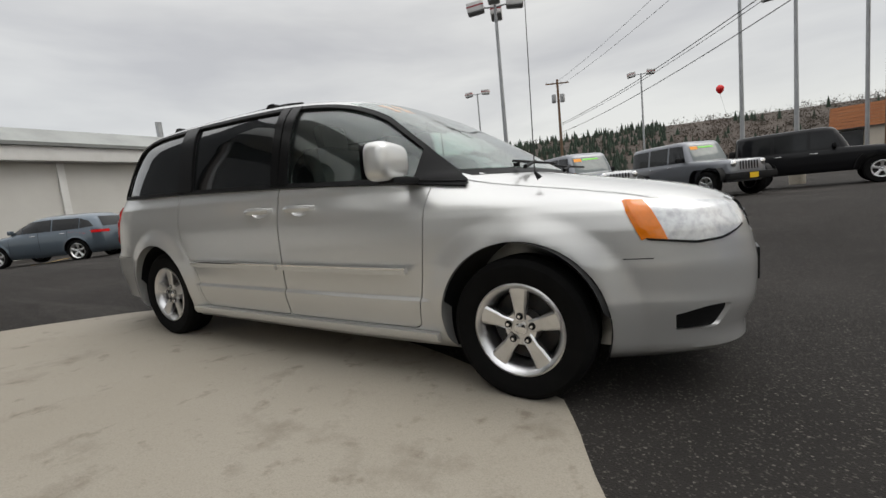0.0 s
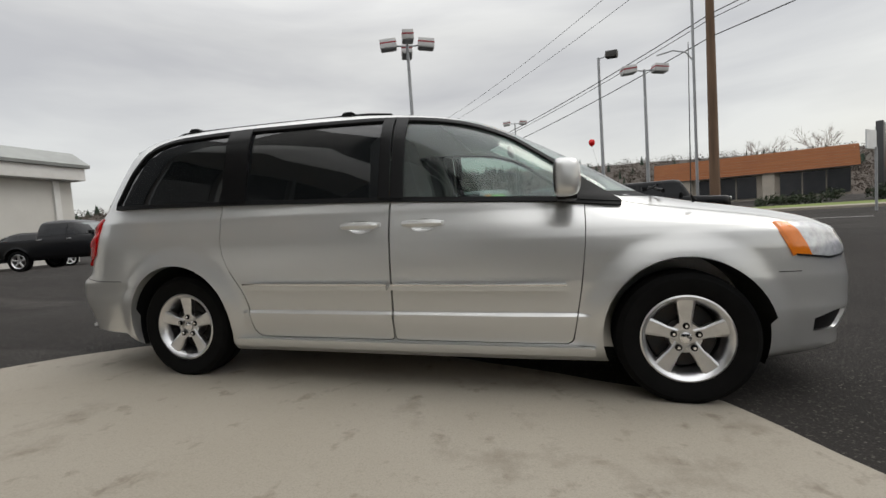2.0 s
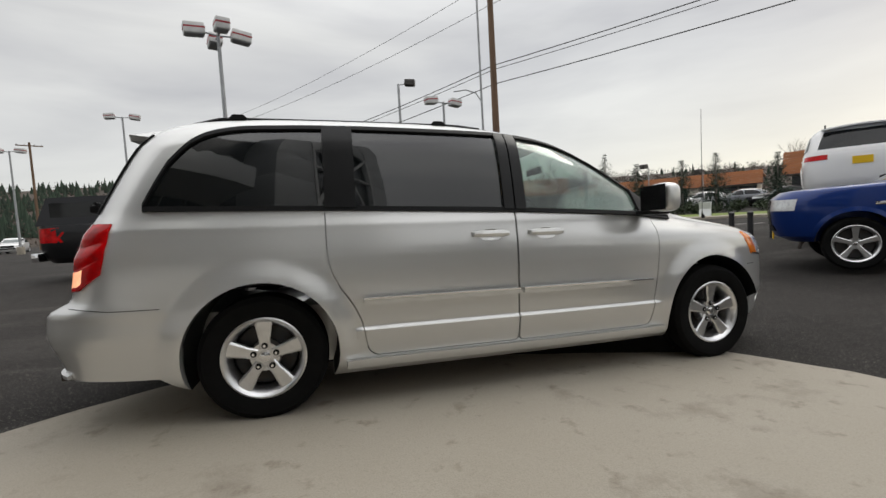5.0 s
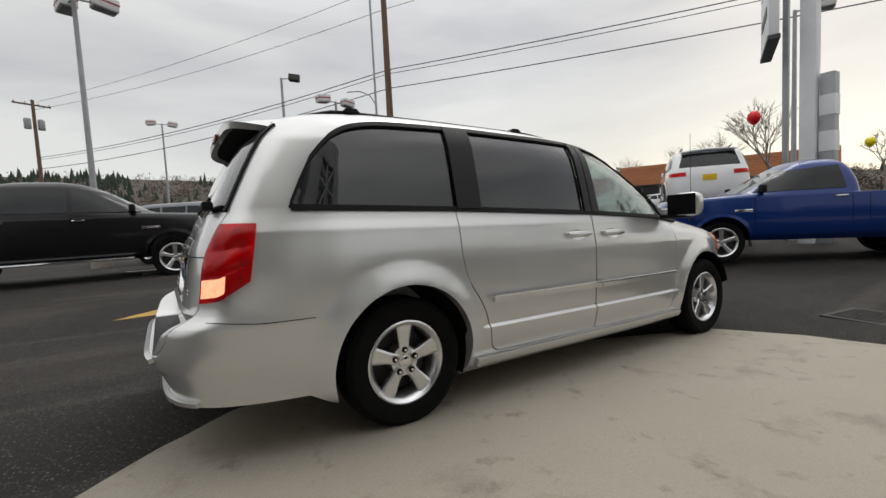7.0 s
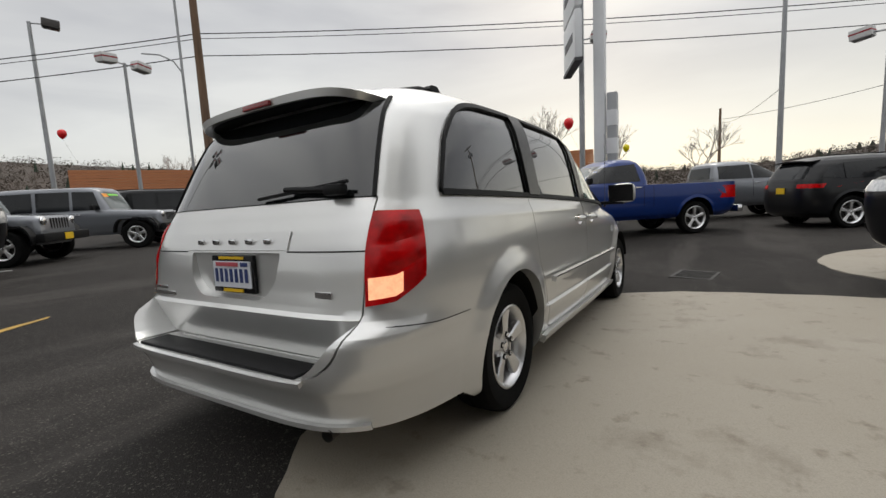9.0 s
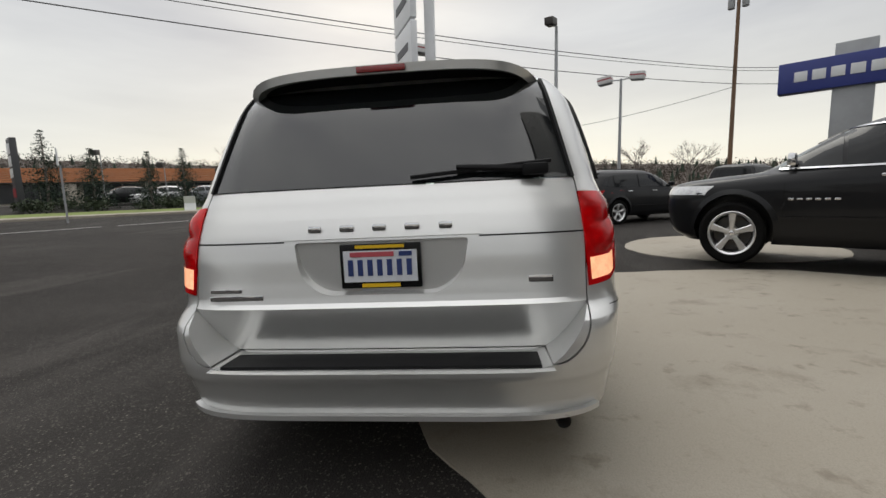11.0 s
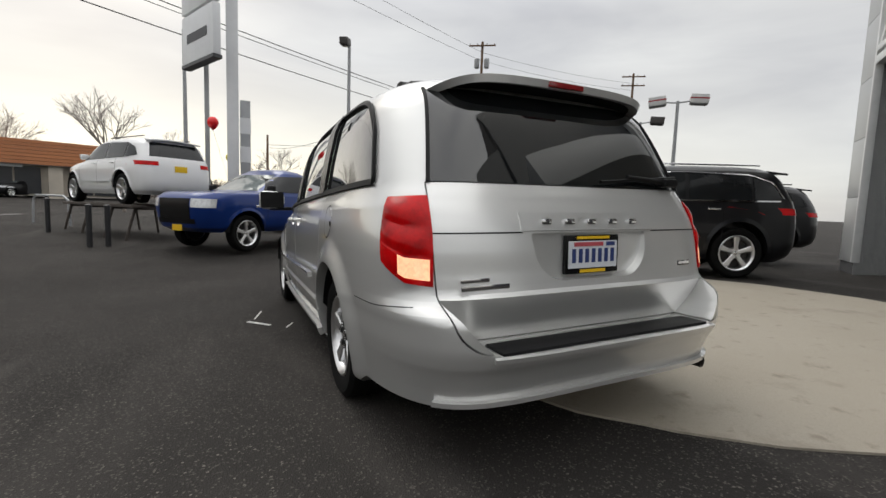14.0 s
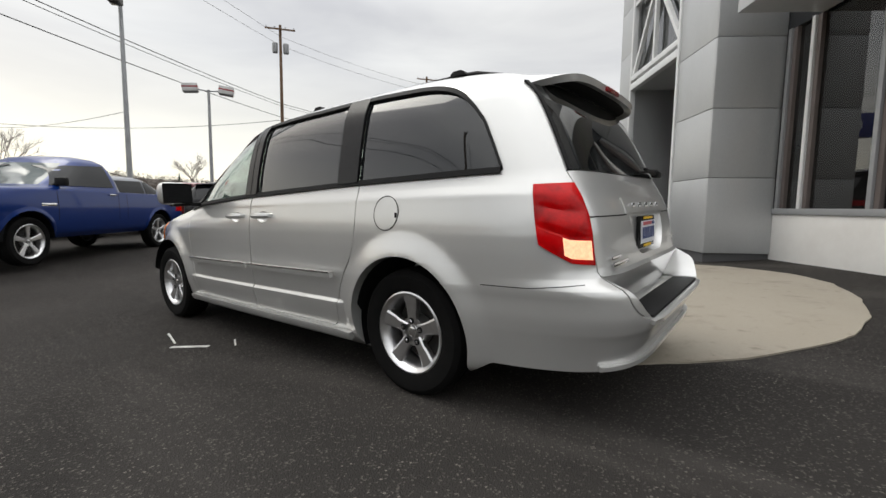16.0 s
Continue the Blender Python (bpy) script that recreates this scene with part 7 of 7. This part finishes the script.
def utility_pole(x, y, h, yaw, arms=1, cans=True, r=0.16):
    t = thing("utility_pole", stand(x, y, yaw), "weathered wooden utility pole with cables", "utility pole", "utility poles")
    part("pole", tube(bmesh.new(), (0, 0, 0), (0, 0, h), r, r * 0.66, 14), POLE_WOOD, t)
    for k in range(arms):
        part("cross_arm", boxes(((0, 0.12, h - 0.35 - 0.9 * k), (2.3, 0.09, 0.11))), POLE_WOOD, t, smooth=False)
        for u in (-1.05, -0.4, 0.4, 1.05):
            part("insulator", lathe(bmesh.new(), [(0.04, 0), (0.05, 0.05), (0.03, 0.09), (0.04, 0.13), (0, 0.15)], 10, "Z"), SIGN_GREY, t).location = (u, 0.12, h - 0.30 - 0.9 * k)
    if cans:
        for u in (-0.42, 0.42):
            part("transformer", lathe(bmesh.new(), [(0, 0), (0.2, 0.0), (0.22, 0.04), (0.22, 0.72), (0.15, 0.80), (0, 0.82)], 16, "Z"), SIGN_GREY, t, "grey transformer can").location = (u, 0.05, h - 2.2)
    return t


utility_pole(7.5, 17.0, 13.0, 50, 1, False, 0.20)
utility_pole(30.0, -18.1, 15.0, 55, 1, True)
utility_pole(29.6, -36.0, 15.5, 55, 2, False)
utility_pole(-10.0, 42.0, 10.8, 30, 1, True)
utility_pole(-32.0, 56.0, 12.0, 30, 1, False)
utility_pole(48.0, -2.0, 7.5, 60, 0, False)
# slim service mast beside the near pole, with a curved lamp arm
ms = thing("service_mast", stand(7.0, 17.5, 0), "slim grey mast with a curved arm beside the wooden pole", "pole")
bm = tube(bmesh.new(), (0, 0, 0), (0, 0, 12.0), 0.06, 0.05, 10)
part("mast", bm, POLE_GREY, ms)
bm = bmesh.new()
ap = [(0, 0, 6.8), (-0.25, 0.12, 7.25), (-0.7, 0.3, 7.45), (-1.3, 0.5, 7.4)]
for a, b in zip(ap, ap[1:]):
    tube(bm, a, b, 0.03, n=8)
part("arm", bm, POLE_GREY, ms)


def cable(a, b, sag, r=0.012):
    a, b = Vector(a), Vector(b)
    n = 22
    bm = sweep([a.lerp(b, k / n) - Vector((0, 0, sag * 4 * (k / n) * (1 - k / n))) for k in range(n + 1)], r, 5)
    return tagged(obj("cable", bm, WIRE), "black overhead cable between poles", "cable", "overhead cables")


for z1, z2, r in ((12.6, 14.6, 0.012), (11.5, 13.9, 0.012), (8.6, 9.3, 0.022), (8.4, 9.1, 0.016), (7.7, 8.2, 0.022)):
    cable((7.5, 17.0, z1), (30.0, -18.1, z2), 0.5, r)
    cable((7.5, 17.0, z1), (-10.0, 42.0, z2 * 0.78), 0.5, r)
    cable((30.0, -18.1, z2), (29.6, -36.0, z2), 0.3, r)
cable((30.0, -18.1, 8.0), (48.0, -2.0, 7.3), 0.6, 0.02)
cable((19.2, -4.0, 4.9), (48.0, -2.0, 7.0), 0.4, 0.012)

# ---- signs ----
py = thing("pylon_sign", stand(11.7, 1.45, 0), "tall pylon sign with white panels on steel columns", "sign")
part("column", boxes(((0, 0.0, 5.0), (0.34, 0.34, 10.0)), bevel=0.02), SIGN_WHITE, py, "pale steel column")
part("column", boxes(((0.15, -0.36, 2.0), (0.34, 0.30, 4.6)), bevel=0.02), SIGN_GREY, py, "grey steel column")
part("rear_column", boxes(((0.7, 0.75, 5.0), (0.14, 0.14, 10.0)), bevel=0.02), SIGN_GREY, py, "slim steel column")
box_m = Matrix.Translation((-0.1, 0.85, 7.75)) @ Matrix.Rotation(radians(25), 4, "Z")
for k in range(3):
    bm = boxes(((0, 0, -1.75 + 1.5 * k), (2.2, 0.22, 1.42)), bevel=0.03)
    bmesh.ops.transform(bm, matrix=box_m, verts=bm.verts)
    part("sign_panel", bm, SIGN_WHITE, py, "white sign panel with dark bars")
    for sg in (1, -1):
        bm = boxes(((0, sg * 0.115, -1.75 + 1.5 * k), (1.4, 0.02, 0.26)))
        bmesh.ops.transform(bm, matrix=box_m, verts=bm.verts)
        part("mark_bar", bm, SIGN_INK, py, smooth=False)
bm = boxes(((0, 0, -2.52), (2.24, 0.26, 0.10)))
bmesh.ops.transform(bm, matrix=box_m, verts=bm.verts)
part("sign_underside", bm, SIGN_INK, py, smooth=False)
for z in (1.5, 2.6, 3.5):
    part("column_band", boxes(((0.15, -0.36, z), (0.36, 0.32, 0.5))), SIGN_WHITE, py, smooth=False)

vs_ = thing("brand_sign", stand(11.4, -12.0, -39), "navy blue sign panel with pale lettering bars on a grey column", "sign")
part("column", boxes(((0, 0, 2.75), (0.35, 1.0, 5.5)), bevel=0.02), SIGN_GREY, vs_, "grey sign column")
bm = boxes(((-0.06, 0.35, 4.62), (0.5, 3.1, 0.98)), bevel=0.02)
part("panel", bm, SIGN_BLUE, vs_, "navy blue panel")
for k in range(5):
    part("letter_bar", boxes(((-0.32, 1.30 - 0.46 * k, 4.62), (0.02, 0.34, 0.32)), bevel=0.01), SIGN_WHITE, vs_, "pale lettering shape")

rs = thing("road_sign", stand(19.05, 26.8, -35) @ Matrix.Diagonal((1, 1, 0.84, 1)), "tall shop sign with white panels by the road", "sign")
part("frame", boxes(((0, 0, 2.6), (0.3, 1.5, 5.0)), bevel=0.02), SIGN_INK, rs)
for z, h in ((4.4, 0.7), (3.55, 0.7), (2.75, 0.6)):
    part("panel", boxes(((-0.17, 0, z), (0.03, 1.2, h))), SIGN_WHITE, rs, smooth=False)
part("red_panel", boxes(((-0.17, 0, 1.4), (0.03, 1.2, 0.6))), STRIPE_RED, rs, smooth=False)
ws = thing("road_sign", stand(13.6, 18.2, -45), "white direction sign on two posts", "sign")
part("post", boxes(((0, 0.4, 1.3), (0.08, 0.08, 2.6))), POLE_GREY, ws, smooth=False)
part("board", boxes(((-0.05, 0, 2.9), (0.05, 1.1, 0.75))), SIGN_WHITE, ws, smooth=False)
part("text_bar", boxes(((-0.09, 0.1, 3.0), (0.01, 0.5, 0.1)), ((-0.09, 0.1, 2.8), (0.01, 0.5, 0.1))), SIGN_INK, ws, smooth=False)


def balloon(x, y, z, mat, label, tether):
    t = thing("balloon", Matrix.Translation((x, y, z)), label, "balloon", "balloons")
    part("skin", lathe(bmesh.new(), [(0, 0.17), (0.07, 0.155), (0.125, 0.10), (0.145, 0.02), (0.125, -0.07), (0.07, -0.14), (0.02, -0.175), (0.025, -0.19), (0, -0.19)], 24, "Z"), mat, t)
    part("string", tube(bmesh.new(), (0, 0, -0.18), tether, 0.003, n=4, caps=False), WIRE, t)


balloon(9.8, 1.95, 3.2, BALLOON_RED, "round red balloon on a string by the pylon", (1.7, -0.5, -2.0))
balloon(2.9, 18.5, 4.2, BALLOON_RED, "round red balloon on a string over the car row", (0.5, -1.5, -2.8))
balloon(17.5, 1.6, 2.95, BALLOON_YELLOW, "yellow balloon over the far row", (0, 0, -1.6))
balloon(11.2, -13.6, 3.8, BALLOON_YELLOW, "yellow balloon on a string over the far row", (0.2, -0.4, -2.4))
